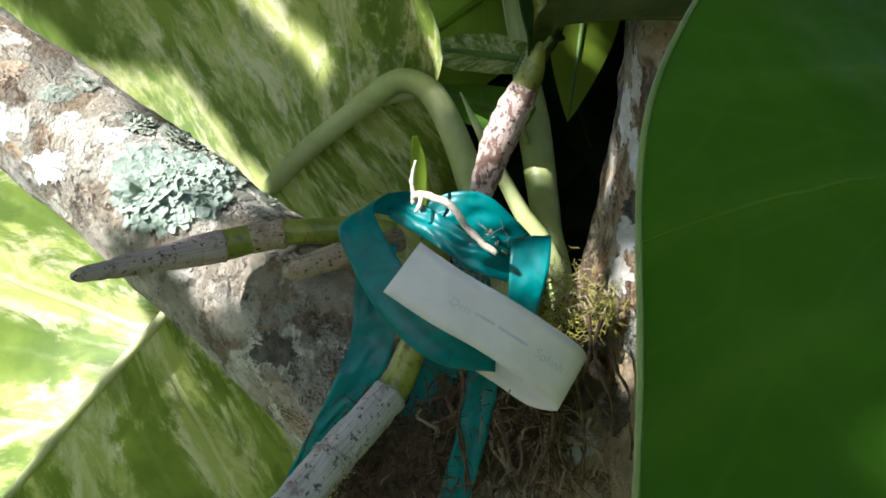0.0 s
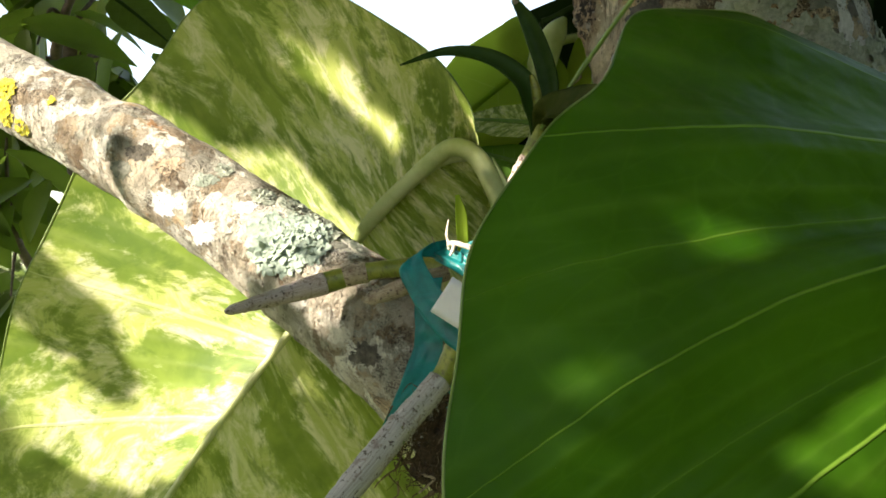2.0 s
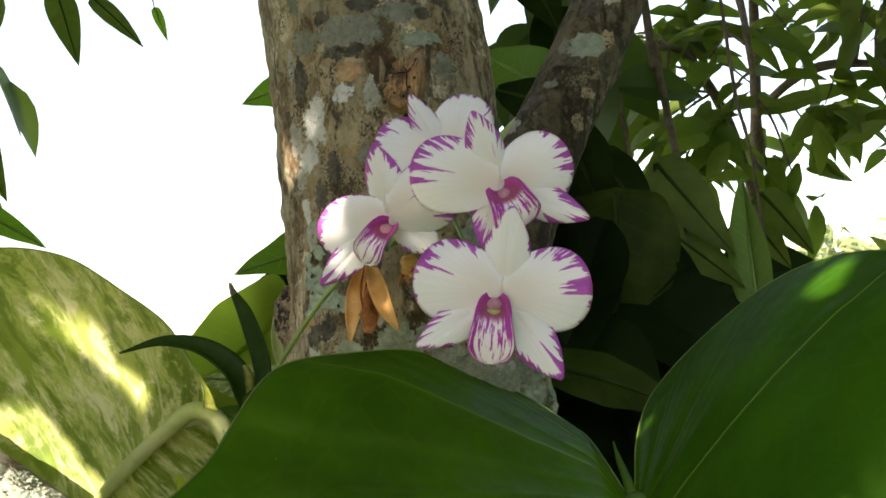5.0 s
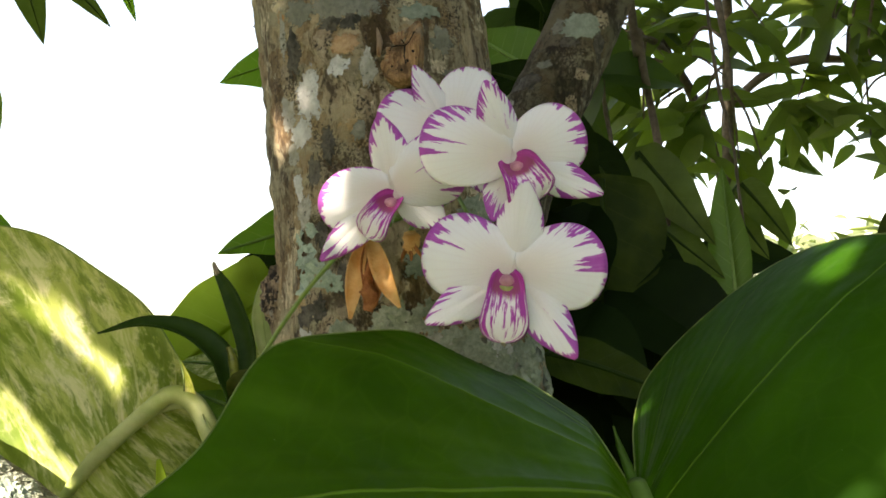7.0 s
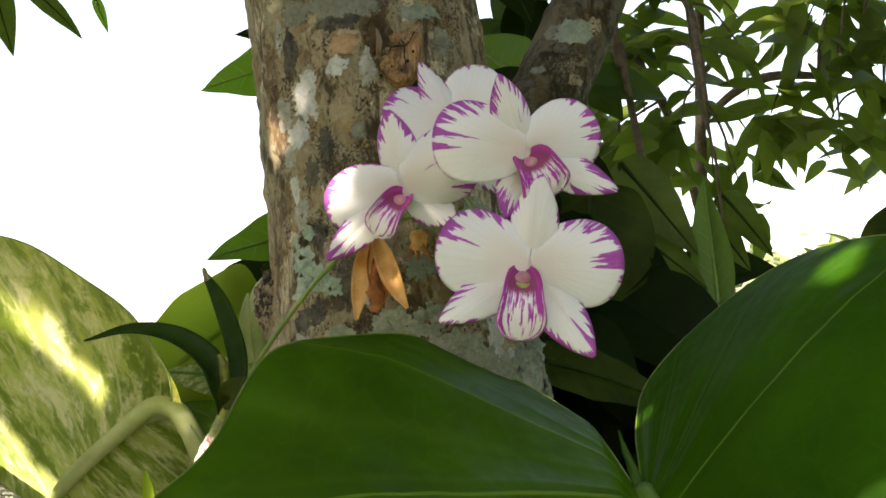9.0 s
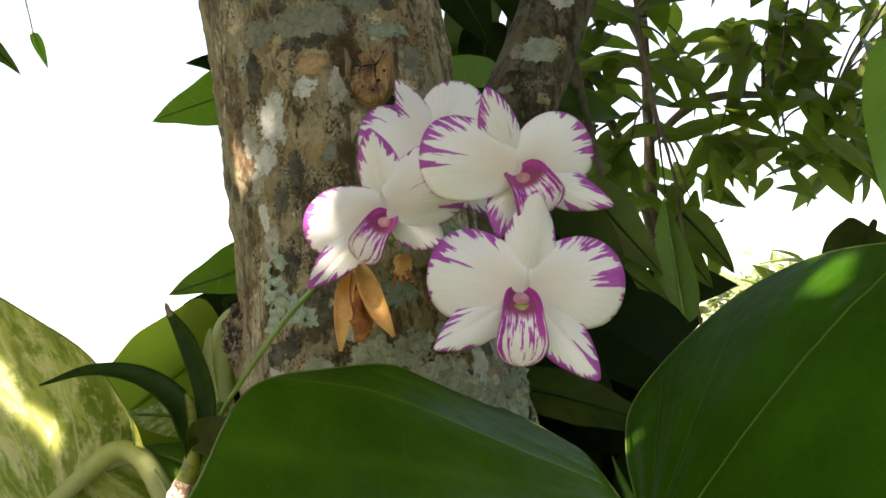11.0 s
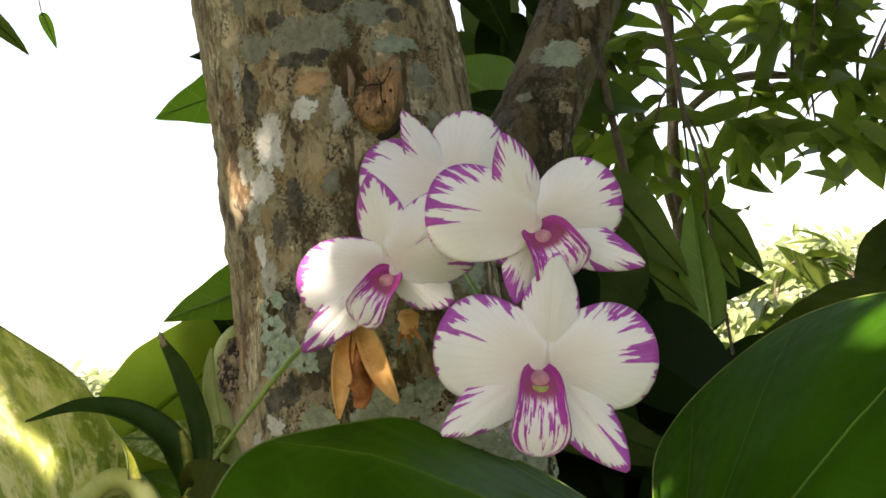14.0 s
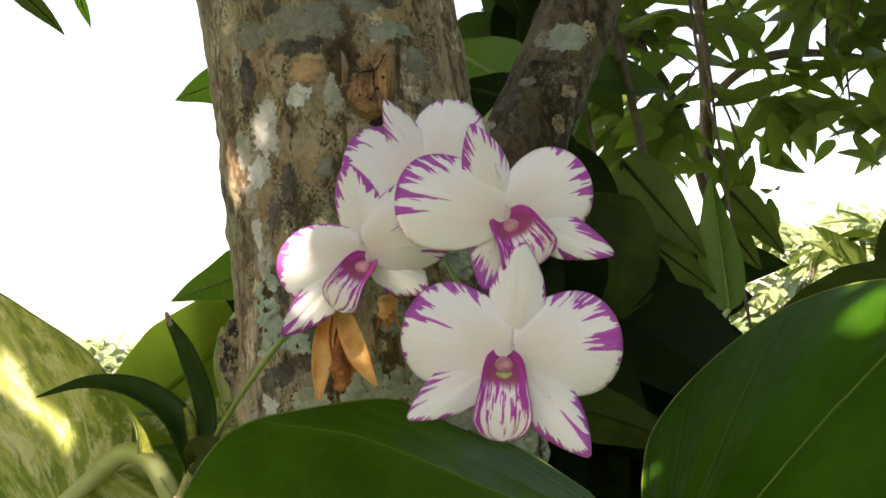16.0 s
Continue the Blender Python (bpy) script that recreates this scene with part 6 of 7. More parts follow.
    part("ovary", tube([(0, -0.0015, -0.0042, 0.0020), (0, -0.005, -0.008, 0.0021), (0, -0.012, -0.015, 0.0018)], 14, 10), STEM_GREEN, t)
    return t


FL = "white orchid flower with violet brush-marked petal edges"
flower((0.2600, 0.222, 1.5760), 0, 2,
       (78, 4, 0.0400, 0.0195, ((0, 0.1), (0.12, 0.35), (0.28, 0.25), (0.42, 0.03), (0.62, 0.03), (0.8, 0.14), (0.95, 0.08))),
       ((3, 4, 0.0398, 0.0390, ((0, 0), (0.15, 0), (0.18, 0.30), (0.27, 0.38), (0.34, 0.24), (0.42, 0.20), (0.455, 0.03), (0.48, 0.38), (0.55, 0.26), (0.575, 0.04), (0.61, 0.14), (0.64, 0.02), (0.67, 0.10), (0.70, 0))),
        (158, 4, 0.0400, 0.0385, ((0, 0), (0.22, 0.03), (0.38, 0.05), (0.47, 0.10), (0.50, 0.34), (0.56, 0.36), (0.61, 0.18), (0.67, 0.16), (0.72, 0.30), (0.80, 0.26), (0.84, 0.08), (0.9, 0)))),
       ((-59, 6, 0.0460, 0.0190, ((0, 0), (0.12, 0.05), (0.2, 0.18), (0.38, 0.13), (0.45, 0.09), (0.47, 0.55), (0.487, 0.08), (0.6, 0.11), (0.72, 0.17), (0.88, 0.12), (1, 0.05))),
        (207, 4, 0.0445, 0.0170, ((0, 0.02), (0.35, 0.05), (0.43, 0.28), (0.5, 0.15), (0.55, 0.3), (0.62, 0.5), (0.74, 0.5), (0.82, 0.3), (0.88, 0.05), (1, 0)))),
       -98, FL + ", facing forward", 11, (1.00, 1.10, 0.92, 0.80), (-0.0033, -0.0025))
flower((0.2637, 0.230, 1.6285), 8, -4,
       (109, 6, 0.0355, 0.0165, ((0, 0), (0.2, 0.1), (0.34, 0.42), (0.45, 0.3), (0.5, 0.1), (0.6, 0.38), (0.72, 0.3), (0.85, 0.08), (1, 0))),
       ((20, 2, 0.0355, 0.0345, ((0, 0), (0.06, 0.06), (0.1, 0), (0.28, 0), (0.31, 0.10), (0.36, 0.16), (0.39, 0.02), (0.42, 0.28), (0.47, 0.16), (0.52, 0.24), (0.58, 0.30), (0.61, 0.03), (0.66, 0.12), (0.70, 0))),
        (166, 6, 0.0415, 0.0365, ((0, 0), (0.34, 0), (0.38, 0.05), (0.42, 0.06), (0.44, 0.42), (0.50, 0.40), (0.53, 0.20), (0.60, 0.22), (0.67, 0.26), (0.74, 0.38), (0.78, 0.30), (0.81, 0.05), (0.85, 0.05), (0.87, 0.40), (0.895, 0.03), (1, 0)))),
       ((-25, 4, 0.0445, 0.0165, ((0, 0), (0.2, 0.08), (0.4, 0.2), (0.48, 0.2), (0.5, 0.5), (0.53, 0.2), (0.7, 0.3), (0.8, 0.2), (1, 0.08))),
        (250, -2, 0.0300, 0.0150, ((0, 0.1), (0.2, 0.3), (0.4, 0.2), (0.55, 0.4), (0.7, 0.2), (0.85, 0.25), (1, 0.1)))),
       -66, FL + ", turned aside above another", 23, (0.98, 1.25, 0.62, 1.15), (0.0, -0.0040), False)
flower((0.2068, 0.258, 1.6225), -12, -4,
       (95, 4, 0.0355, 0.0180, ((0, 0.02), (0.2, 0.14), (0.4, 0.14), (0.5, 0.1), (0.6, 0.16), (0.75, 0.22), (0.9, 0.05), (1, 0))),
       ((20, 14, 0.0365, 0.0360, ((0, 0), (0.08, 0.04), (0.20, 0.2), (0.30, 0.12), (0.36, 0.35), (0.42, 0.15), (0.46, 0.45), (0.53, 0.25), (0.58, 0.45), (0.65, 0.20), (0.70, 0.35), (0.76, 0.10), (0.82, 0))),
        (190, 2, 0.0385, 0.0330, ((0, 0.02), (0.4, 0.03), (0.5, 0.06), (0.58, 0.14), (0.68, 0.13), (0.8, 0.12), (0.9, 0.06), (1, 0)))),
       ((-40, 0, 0.0300, 0.0190, ((0, 0.04), (0.3, 0.14), (0.5, 0.12), (0.7, 0.16), (1, 0.05))),
        (219, 6, 0.0500, 0.0165, ((0, 0.08), (0.3, 0.08), (0.40, 0.07), (0.43, 0.62), (0.445, 0.06), (0.49, 0.06), (0.51, 0.72), (0.525, 0.06), (0.60, 0.06), (0.62, 0.5), (0.64, 0.08), (0.8, 0.10), (1, 0.06)))),
       232, FL + ", partly sunlit", 37, (0.95, 0.92, 0.72, 1.10), (0.0, -0.0060), False)
flower((0.2360, 0.290, 1.6555), 6, 10,
       (115, 4, 0.0400, 0.0150, ((0, 0.02), (0.3, 0.1), (0.4, 0.4), (0.48, 0.3), (0.52, 0.08), (0.75, 0.05), (1, 0))),
       ((62, 2, 0.0400, 0.0330, ((0, 0), (0.3, 0.06), (0.42, 0.08), (0.45, 0.42), (0.475, 0.08), (0.58, 0.04), (0.62, 0.3), (0.66, 0.02), (1, 0))),
        (157, 2, 0.0385, 0.0390, ((0, 0), (0.3, 0.1), (0.36, 0.24), (0.42, 0.05), (0.48, 0.34), (0.56, 0.34), (0.60, 0.06), (0.68, 0.1), (0.73, 0.34), (0.79, 0.30), (0.83, 0.12), (0.88, 0)))),
       ((-58, 0, 0.0410, 0.0185, ((0, 0.05), (0.5, 0.2), (1, 0.05))),
        (236, 0, 0.0370, 0.0185, ((0, 0.05), (0.5, 0.2), (1, 0.05)))),
       -80, FL + ", tucked behind the others", 53)

spray = thing("flower_stem", "thin green orchid flower stem rising past the trunk", "stem", at=(0.085, 0.475, 1.53))
st = part("stalk", tube([(0.070, 0.490, 1.518, 0.0015), (0.086, 0.472, 1.534, 0.0015), (0.1055, 0.418, 1.5478, 0.0015), (0.1335, 0.375, 1.5728, 0.0014), (0.156, 0.350, 1.592, 0.0014), (0.1825, 0.321, 1.6085, 0.0014), (0.212, 0.315, 1.618, 0.0016), (0.232, 0.305, 1.622, 0.0015), (0.245, 0.300, 1.640, 0.0013), (0.246, 0.304, 1.660, 0.0010)], 80, 10, 0.0002, 300), STEM_GREEN, spray)
for a, b in (((0.236, 0.303, 1.627), (0.2565, 0.233, 1.5625)), ((0.246, 0.301, 1.645), (0.262, 0.252, 1.6155)), ((0.205, 0.320, 1.617), (0.203, 0.270, 1.6065)), ((0.246, 0.304, 1.658), (0.234, 0.299, 1.639)), ((0.190, 0.335, 1.6125), (0.192, 0.290, 1.600)), ((0.218, 0.312, 1.619), (0.212, 0.287, 1.604))):
    a, b = Vector(a), Vector(b)
    part("pedicel", tube([(*a, 0.0012), (*(a.lerp(b, 0.5) + Vector((0, 0, 0.003))), 0.0011), (*b, 0.0013)], 16, 8), STEM_GREEN, st)

WITHER = plain("withered_petal", (0.78, 0.40, 0.11), (0.90, 0.58, 0.23), 140, 0.7, 0.0008, 0.30)
WITHER_DARK = plain("withered_core", (0.30, 0.09, 0.02), (0.52, 0.20, 0.06), 200, 0.7, 0.001, 0.2)
dead = thing("withered_flower", "shrivelled orange-brown flower hanging below the blooms", "flower", at=(0.191, 0.288, 1.600))
strap("sepal", [(0.189, 0.289, 1.601), (0.184, 0.286, 1.590), (0.1815, 0.284, 1.576), (0.1795, 0.284, 1.5620)], (0.005, 0.0085, 0.0080, 0.0015), (0.2, -0.95, 0), WITHER, dead, 0.3, 0.0004)
strap("sepal", [(0.192, 0.289, 1.602), (0.196, 0.283, 1.591), (0.200, 0.281, 1.578), (0.2050, 0.282, 1.5660)], (0.005, 0.0100, 0.0090, 0.0015), (-0.3, -0.95, 0), WITHER, dead, 0.3, 0.0004)
strap("petal", [(0.190, 0.292, 1.600), (0.190, 0.291, 1.588), (0.191, 0.290, 1.576), (0.189, 0.290, 1.567)], (0.004, 0.0090, 0.0090, 0.004), (0.1, -1, 0.1), WITHER_DARK, dead, 0.9, 0.0004)
part("lip", tube([(0.190, 0.287, 1.590, 0.002), (0.1885, 0.286, 1.580, 0.0035), (0.190, 0.286, 1.572, 0.0040), (0.1885, 0.286, 1.5655, 0.0018)], 24, 12, 0.0022, 220), WITHER_DARK, dead)
bud = thing("withered_bud", "small shrivelled rust-coloured flower remnant on the stem", "bud", at=(0.212, 0.285, 1.602))
part("bud", tube([(0.212, 0.286, 1.6045, 0.0020), (0.2125, 0.285, 1.6005, 0.0042), (0.211, 0.284, 1.596, 0.0034), (0.2125, 0.284, 1.592, 0.0012)], 20, 12, 0.0022, 260), WITHER, bud)
for dx in (-0.004, 0.0, 0.0045):
    part("tip", tube([(0.212 + dx * 0.4, 0.284, 1.597, 0.0012), (0.212 + dx, 0.283, 1.592, 0.0009), (0.212 + dx * 1.3, 0.283, 1.589, 0.0003)], 8, 6, 0.0006, 300), WITHER_DARK, bud)


# ---- trees behind, crown above, hedge, ground ----
def add_leaf(verts, faces, p, d, n, ln, w, droop, st=6):
    d = d.normalized()
    s = d.cross(n).normalized()
    u = s.cross(d)
    k0 = len(verts)
    for k in range(st):
        t = k / (st - 1)
        c = p + d * (ln * t) + u * (-droop * ln * t * t)
        h = 0.5 * w * math.sin(math.pi * (0.03 + 0.97 * t) ** 0.8) ** 0.9 if k < st - 1 else 0.0006
        verts += [c - s * h + u * h * 0.35, c, c + s * h + u * h * 0.35]
    for k in range(st - 1):
        a = k0 + 3 * k
        faces += [(a, a + 1, a + 4, a + 3), (a + 1, a + 2, a + 5, a + 4)]


def crown(clusters, seed, ln, w, count, hang=0.6, spread=0.03, keep=None, st=6, face=0.0):
    rnd = random.Random(seed)
    verts, faces = [], []
    for c in clusters:
        c = Vector(c)
        for _ in range(rnd.randint(int(count * 0.7), int(count * 1.3))):
            d = Vector((rnd.uniform(-1, 1), rnd.uniform(-1, 1), rnd.uniform(-0.7, 0.5) - hang)).normalized()
            p = c + Vector((rnd.gauss(0, spread), rnd.gauss(0, spread), rnd.gauss(0, spread)))
            f = rnd.uniform(0.65, 1.2)
            n = (Vector((0, -face, 1)) + Vector((rnd.uniform(-.6, .6), rnd.uniform(-.6, .6), 0))).normalized()
            if abs(n.dot(d)) > 0.97:
                n = Vector((0.5, -0.8, 0.2))
            wide, droop = w * f * rnd.uniform(0.8, 1.15), rnd.uniform(0.05, 0.35)
            up = d.cross(n).normalized().cross(d)
            if keep and not all(keep(p + d * (ln * f * s) - up * (droop * ln * f * s * s), wide) for s in (0, 0.25, 0.5, 0.75, 1)):
                continue
            add_leaf(verts, faces, p, d, n, ln * f, wide, droop, st)
    return arrays("crown", verts, faces)


def canopy_material(name, a, b, c, trans, spec=0.25):
    q = Mat(name)
    r = q.node("NewGeometry").outputs["Random Per Island"]
    col = q.ramp(r, [(0.0, a), (0.6, b), (1.0, c)])
    col = q.mix(0.25, col, q.mix(q.noise(q.ob, 40, 3), tuple(0.5 * x for x in a), tuple(1.6 * x for x in c)))
    return q.shade(col, 0.45, trans=trans, trans_color=q.mix(0.4, col, (0.30, 0.50, 0.03)), Specular_IOR_Level=spec)


CANOPY = canopy_material("canopy_leaf", (0.030, 0.070, 0.014), (0.055, 0.115, 0.020), (0.085, 0.16, 0.03), 0.32)
RIGHT_LEAF = canopy_material("drooping_leaf", (0.022, 0.044, 0.008), (0.060, 0.100, 0.015), (0.17, 0.22, 0.04), 0.42)
CANOPY_DARK = canopy_material("dark_canopy_leaf", (0.014, 0.034, 0.009), (0.024, 0.052, 0.012), (0.045, 0.085, 0.018), 0.16)
# near-black leaf colour holds the deep shade between the leaves
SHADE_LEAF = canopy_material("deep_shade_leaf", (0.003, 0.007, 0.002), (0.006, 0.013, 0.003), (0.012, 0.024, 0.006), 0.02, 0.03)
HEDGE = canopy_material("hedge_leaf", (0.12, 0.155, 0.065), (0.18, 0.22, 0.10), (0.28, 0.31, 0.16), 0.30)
TWIG = plain("twig_bark", (0.07, 0.05, 0.035), (0.15, 0.115, 0.08), 70, 0.85, 0.001)


def leafy_tree(label, rows, limbs, clusters, seed, ln, w, count, material, twigs=True, hang=0.6, face=0.0):
    t = thing("background_tree", label, "tree", at=tuple(rows[0][:3]))
    part("trunk", tube(rows, 60, 14, 0.002, 40), TWIG, t)
    for r in limbs:
        part("limb", tube(r, 30, 8, 0.001, 60), TWIG, t)
    nodes = [Vector(p[:3]) for r in limbs for p in catmull(r, 12)]
    if twigs:
        for c in clusters:
            c = Vector(c)
            q = min(nodes, key=lambda x: (x - c).length)
            mid = q.lerp(c, 0.5) + Vector((0, 0, 0.03))
            part("twig", tube([(*q, 0.004), (*mid, 0.003), (*c, 0.0018)], 12, 5), TWIG, t)
    tagged(part("crown", crown(clusters, seed, ln, w, count, hang, face=face), material, t), kind="stuff")
    return t


rnd = random.Random(77)
right = [(0.954, 1.8, 2.02), (1.096, 1.8, 1.93), (0.806, 1.8, 2.08), (0.90, 1.8, 2.18), (1.013, 1.85, 2.08), (1.114, 1.8, 2.10), (0.737, 1.75, 1.98), (0.663, 1.8, 2.20), (0.711, 1.7, 2.12), (0.82, 1.8, 1.90), (0.871, 1.8, 1.88), (1.083, 1.8, 2.17), (1.01, 1.8, 2.23), (0.808, 1.8, 2.19), (0.603, 1.7, 2.12), (0.688, 1.8, 2.04), (0.62, 1.75, 1.98), (0.77, 1.9, 2.03), (1.16, 1.8, 2.04), (1.20, 1.85, 2.16)]
right += [(rnd.uniform(0.6, 1.3), rnd.uniform(1.7, 2.2), rnd.uniform(2.24, 2.6)) for _ in range(15)]
right += [(0.576, 1.95, 2.145), (0.653, 1.95, 2.046), (0.559, 1.95, 2.048), (0.58, 1.95, 2.256), (0.704, 1.95, 2.222), (0.678, 1.95, 1.942), (0.525, 1.95, 2.247), (0.748, 1.95, 1.968), (0.612, 1.95, 1.952)]
right += [(rnd.uniform(1.12, 1.6), rnd.uniform(1.8, 2.1), rnd.uniform(2.0, 2.5)) for _ in range(16)]
right += [(1.22, 1.9, 2.0), (1.30, 1.9, 2.06), (1.26, 1.9, 2.26), (1.34, 1.95, 1.95), (1.02, 2.1, 2.02), (0.90, 2.2, 2.05)]
leafy_tree("leafy tree with long drooping dark green leaves behind", [(0.95, 2.35, -0.05, 0.035), (0.93, 2.3, 1.0, 0.026), (0.90, 2.2, 1.8, 0.016), (0.92, 2.1, 2.4, 0.012), (0.95, 2.1, 3.0, 0.010)], [[(0.90, 2.2, 1.85, 0.010), (0.80, 2.0, 2.05, 0.012), (0.68, 1.8, 2.15, 0.008), (0.56, 1.55, 2.1, 0.005)], [(0.91, 2.15, 2.1, 0.010), (1.0, 2.0, 2.15, 0.012), (1.12, 1.9, 2.12, 0.008), (1.25, 1.9, 2.08, 0.005)], [(0.92, 2.1, 2.4, 0.010), (0.82, 1.9, 2.35, 0.012), (0.78, 1.7, 2.2, 0.008), (0.76, 1.6, 2.0, 0.005)]], right, 5, 0.135, 0.054, 6, RIGHT_LEAF, hang=0.35, face=1.3)
left = [(rnd.uniform(-0.95, -0.55), rnd.uniform(1.05, 1.5), rnd.uniform(1.66, 2.3)) for _ in range(34)]
left = [(x - 0.06, y, z) for x, y, z in left if x < -0.62 or z < 1.74]
left += [(-0.45, 1.05, 2.32), (-0.70, 1.0, 1.62), (-0.75, 1.0, 1.52), (-0.66, 0.98, 1.55), (-0.78, 1.1, 1.40)]
leafy_tree("dark leafy tree at the edge of the clearing", [(-0.95, 1.7, -0.05, 0.06), (-0.92, 1.65, 1.0, 0.05), (-0.88, 1.5, 1.8, 0.04), (-0.80, 1.4, 2.4, 0.03), (-0.7, 1.3, 3.0, 0.02)], [[(-0.90, 1.55, 1.6, 0.02), (-0.80, 1.3, 1.75, 0.012), (-0.70, 1.15, 1.80, 0.008), (-0.62, 1.1, 1.88, 0.005)], [(-0.85, 1.45, 2.1, 0.02), (-0.65, 1.2, 2.2, 0.012), (-0.45, 1.05, 2.2, 0.008), (-0.25, 1.0, 2.12, 0.004)], [(-0.92, 1.6, 1.2, 0.02), (-0.85, 1.3, 1.4, 0.012), (-0.74, 1.05, 1.5, 0.006)], [(-0.80, 1.4, 2.4, 0.016), (-1.05, 1.75, 2.55, 0.010), (-0.85, 1.92, 2.58, 0.007), (-0.50, 1.92, 2.55, 0.003)]], left, 6, 0.15, 0.062, 7, RIGHT_LEAF, face=1.0)
vine_leaf((0.735, 0.72, 1.835), (0.682, 0.70, 1.660), 0.062, (-0.5, -0.8, 0.2), [(0.95, 1.0, 2.25), (0.84, 0.85, 2.05), (0.75, 0.74, 1.90)], FRESH_LEAF, "yellowing leaf hanging at the edge of the canopy", fold=0.15, heart=0.03, group="canopy leaves")

TIP = "small drooping leaf of the tree at the clearing's edge"
for a, b, w in (((-0.987, 1.9, 2.253), (-0.869, 1.9, 1.999), 0.099), ((-0.888, 1.9, 2.486), (-0.935, 1.9, 2.331), 0.078), ((-0.737, 1.9, 2.482), (-0.687, 1.9, 2.301), 0.073), ((-0.649, 1.9, 2.451), (-0.529, 1.9, 2.335), 0.053), ((-0.501, 1.9, 2.412), (-0.472, 1.9, 2.333), 0.025), ((-1.024, 1.95, 2.352), (-0.909, 1.9, 2.239), 0.076), ((-1.059, 1.95, 2.173), (-0.965, 1.9, 1.971), 0.089), ((-1.034, 1.95, 2.482), (-0.988, 1.95, 2.327), 0.063), ((-0.447, 1.0, 1.801), (-0.335, 1.0, 1.743), 0.042), ((-0.527, 1.0, 1.794), (-0.43, 1.0, 1.714), 0.059)):
    far = a[1] > 1.5
    vine_leaf(a, b, w, (0.2, -0.8, 0.5), [(a[0] - 0.03, 1.92, 2.56) if far else (-0.72, 1.15, 1.90), (a[0] - 0.015, 0.5 * (a[1] + 1.92), 0.5 * (a[2] + 2.56)) if far else (-0.58, 1.05, 1.84)], OLIVE_LEAF if w > 0.05 else FRESH_LEAF, TIP, fold=0.12, heart=0.02, group="canopy leaves", pet=0.0015)
for pts in ([(0.470, 1.0, 1.96, 0.0055), (0.476, 1.0, 1.93, 0.005), (0.480, 1.0, 1.872, 0.005), (0.489, 1.0, 1.782, 0.0048), (0.494, 1.01, 1.70, 0.0045)], [(0.43, 1.02, 2.0, 0.003), (0.426, 1.0, 1.852, 0.003), (0.432, 1.0, 1.781, 0.0028), (0.44, 1.02, 1.70, 0.0025)], [(0.566, 1.0, 1.95, 0.0024), (0.578, 1.0, 1.805, 0.0022), (0.583, 1.0, 1.762, 0.002), (0.60, 1.05, 1.68, 0.002)]):
    v = thing("liana", "grey-brown hanging woody vine", "vine", "hanging lianas", at=pts[0][:3])
    part("stem", tube([(pts[0][0] - 0.02, 1.0, 2.7, pts[0][3])] + pts + [(pts[-1][0] + 0.02, 1.05, 1.30, 0.002)], 60, 9, 0.0008, 60), TWIG, v)


def foliage(label, boxes, seed, ln, w, material):
    """Dense leaves of the vine in deep shade, boxes of (x0, x1, y0, y1, z0, z1, leaves)."""
    r = random.Random(seed)
    verts, faces = [], []
    for x0, x1, y0, y1, z0, z1, count in boxes:
        for _ in range(count):
            p = Vector((r.uniform(x0, x1), r.uniform(y0, y1), r.uniform(z0, z1)))
            f = r.uniform(0.6, 1.2)
            add_leaf(verts, faces, p, Vector((r.uniform(-0.7, 0.7), r.uniform(-0.5, 0.2), r.uniform(-1, 0.1))), Vector((r.uniform(-0.5, 0.5), -0.9, r.uniform(0.1, 0.8))).normalized(), ln * f, w * f, r.uniform(0.0, 0.3), 9)
    ob = new("vine_foliage", arrays("vine_foliage", verts, faces))
    ob.data.materials.append(material)
    return tagged(ob, label, "foliage", kind="stuff")


# backing of near-black leaves stands for the deep shade behind the trunk
foliage("backing of vine leaves behind the trunk, near black for deep shade", [(0.30, 0.75, 0.80, 1.15, 1.15, 1.53, 240), (0.30, 0.62, 0.72, 0.95, 1.35, 1.54, 80), (0.36, 0.62, 1.22, 1.45, 1.48, 1.64, 110), (0.30, 0.40, 0.70, 0.95, 1.55, 1.70, 30), (-0.10, 0.30, 0.78, 1.05, 1.10, 1.52, 170), (-0.04, 0.08, 0.73, 0.80, 1.44, 1.55, 26), (0.045, 0.12, 0.74, 0.82, 1.46, 1.62, 24), (0.6, 1.2, 1.1, 1.6, 1.1, 1.55, 160)], 41, 0.16, 0.10, SHADE_LEAF)

foliage("sparse olive vine foliage behind the fork", [(0.28, 0.46, 0.95, 1.2, 1.82, 2.15, 46)], 43, 0.10, 0.055, CANOPY_DARK)
foliage("sparse drooping olive leaves at the edge of the crown", [(0.90, 1.12, 1.65, 1.85, 1.90, 2.03, 20)], 47, 0.11, 0.034, RIGHT_LEAF)
BUSH_LEAF = canopy_material("sunlit_bush_leaf", (0.065, 0.10, 0.020), (0.105, 0.145, 0.030), (0.20, 0.235, 0.06), 0.28)
bush = [(1.45, 3.0, 1.74), (1.52, 3.0, 1.80), (1.60, 3.05, 1.76), (1.66, 3.0, 1.80), (1.78, 3.0, 1.74), (1.38, 3.0, 1.62), (1.30, 3.0, 1.52), (1.55, 3.0, 1.60), (1.70, 3.0, 1.58), (1.46, 3.1, 1.48), (1.62, 3.1, 1.42), (1.25, 3.1, 1.36), (1.85, 3.0, 1.60)]
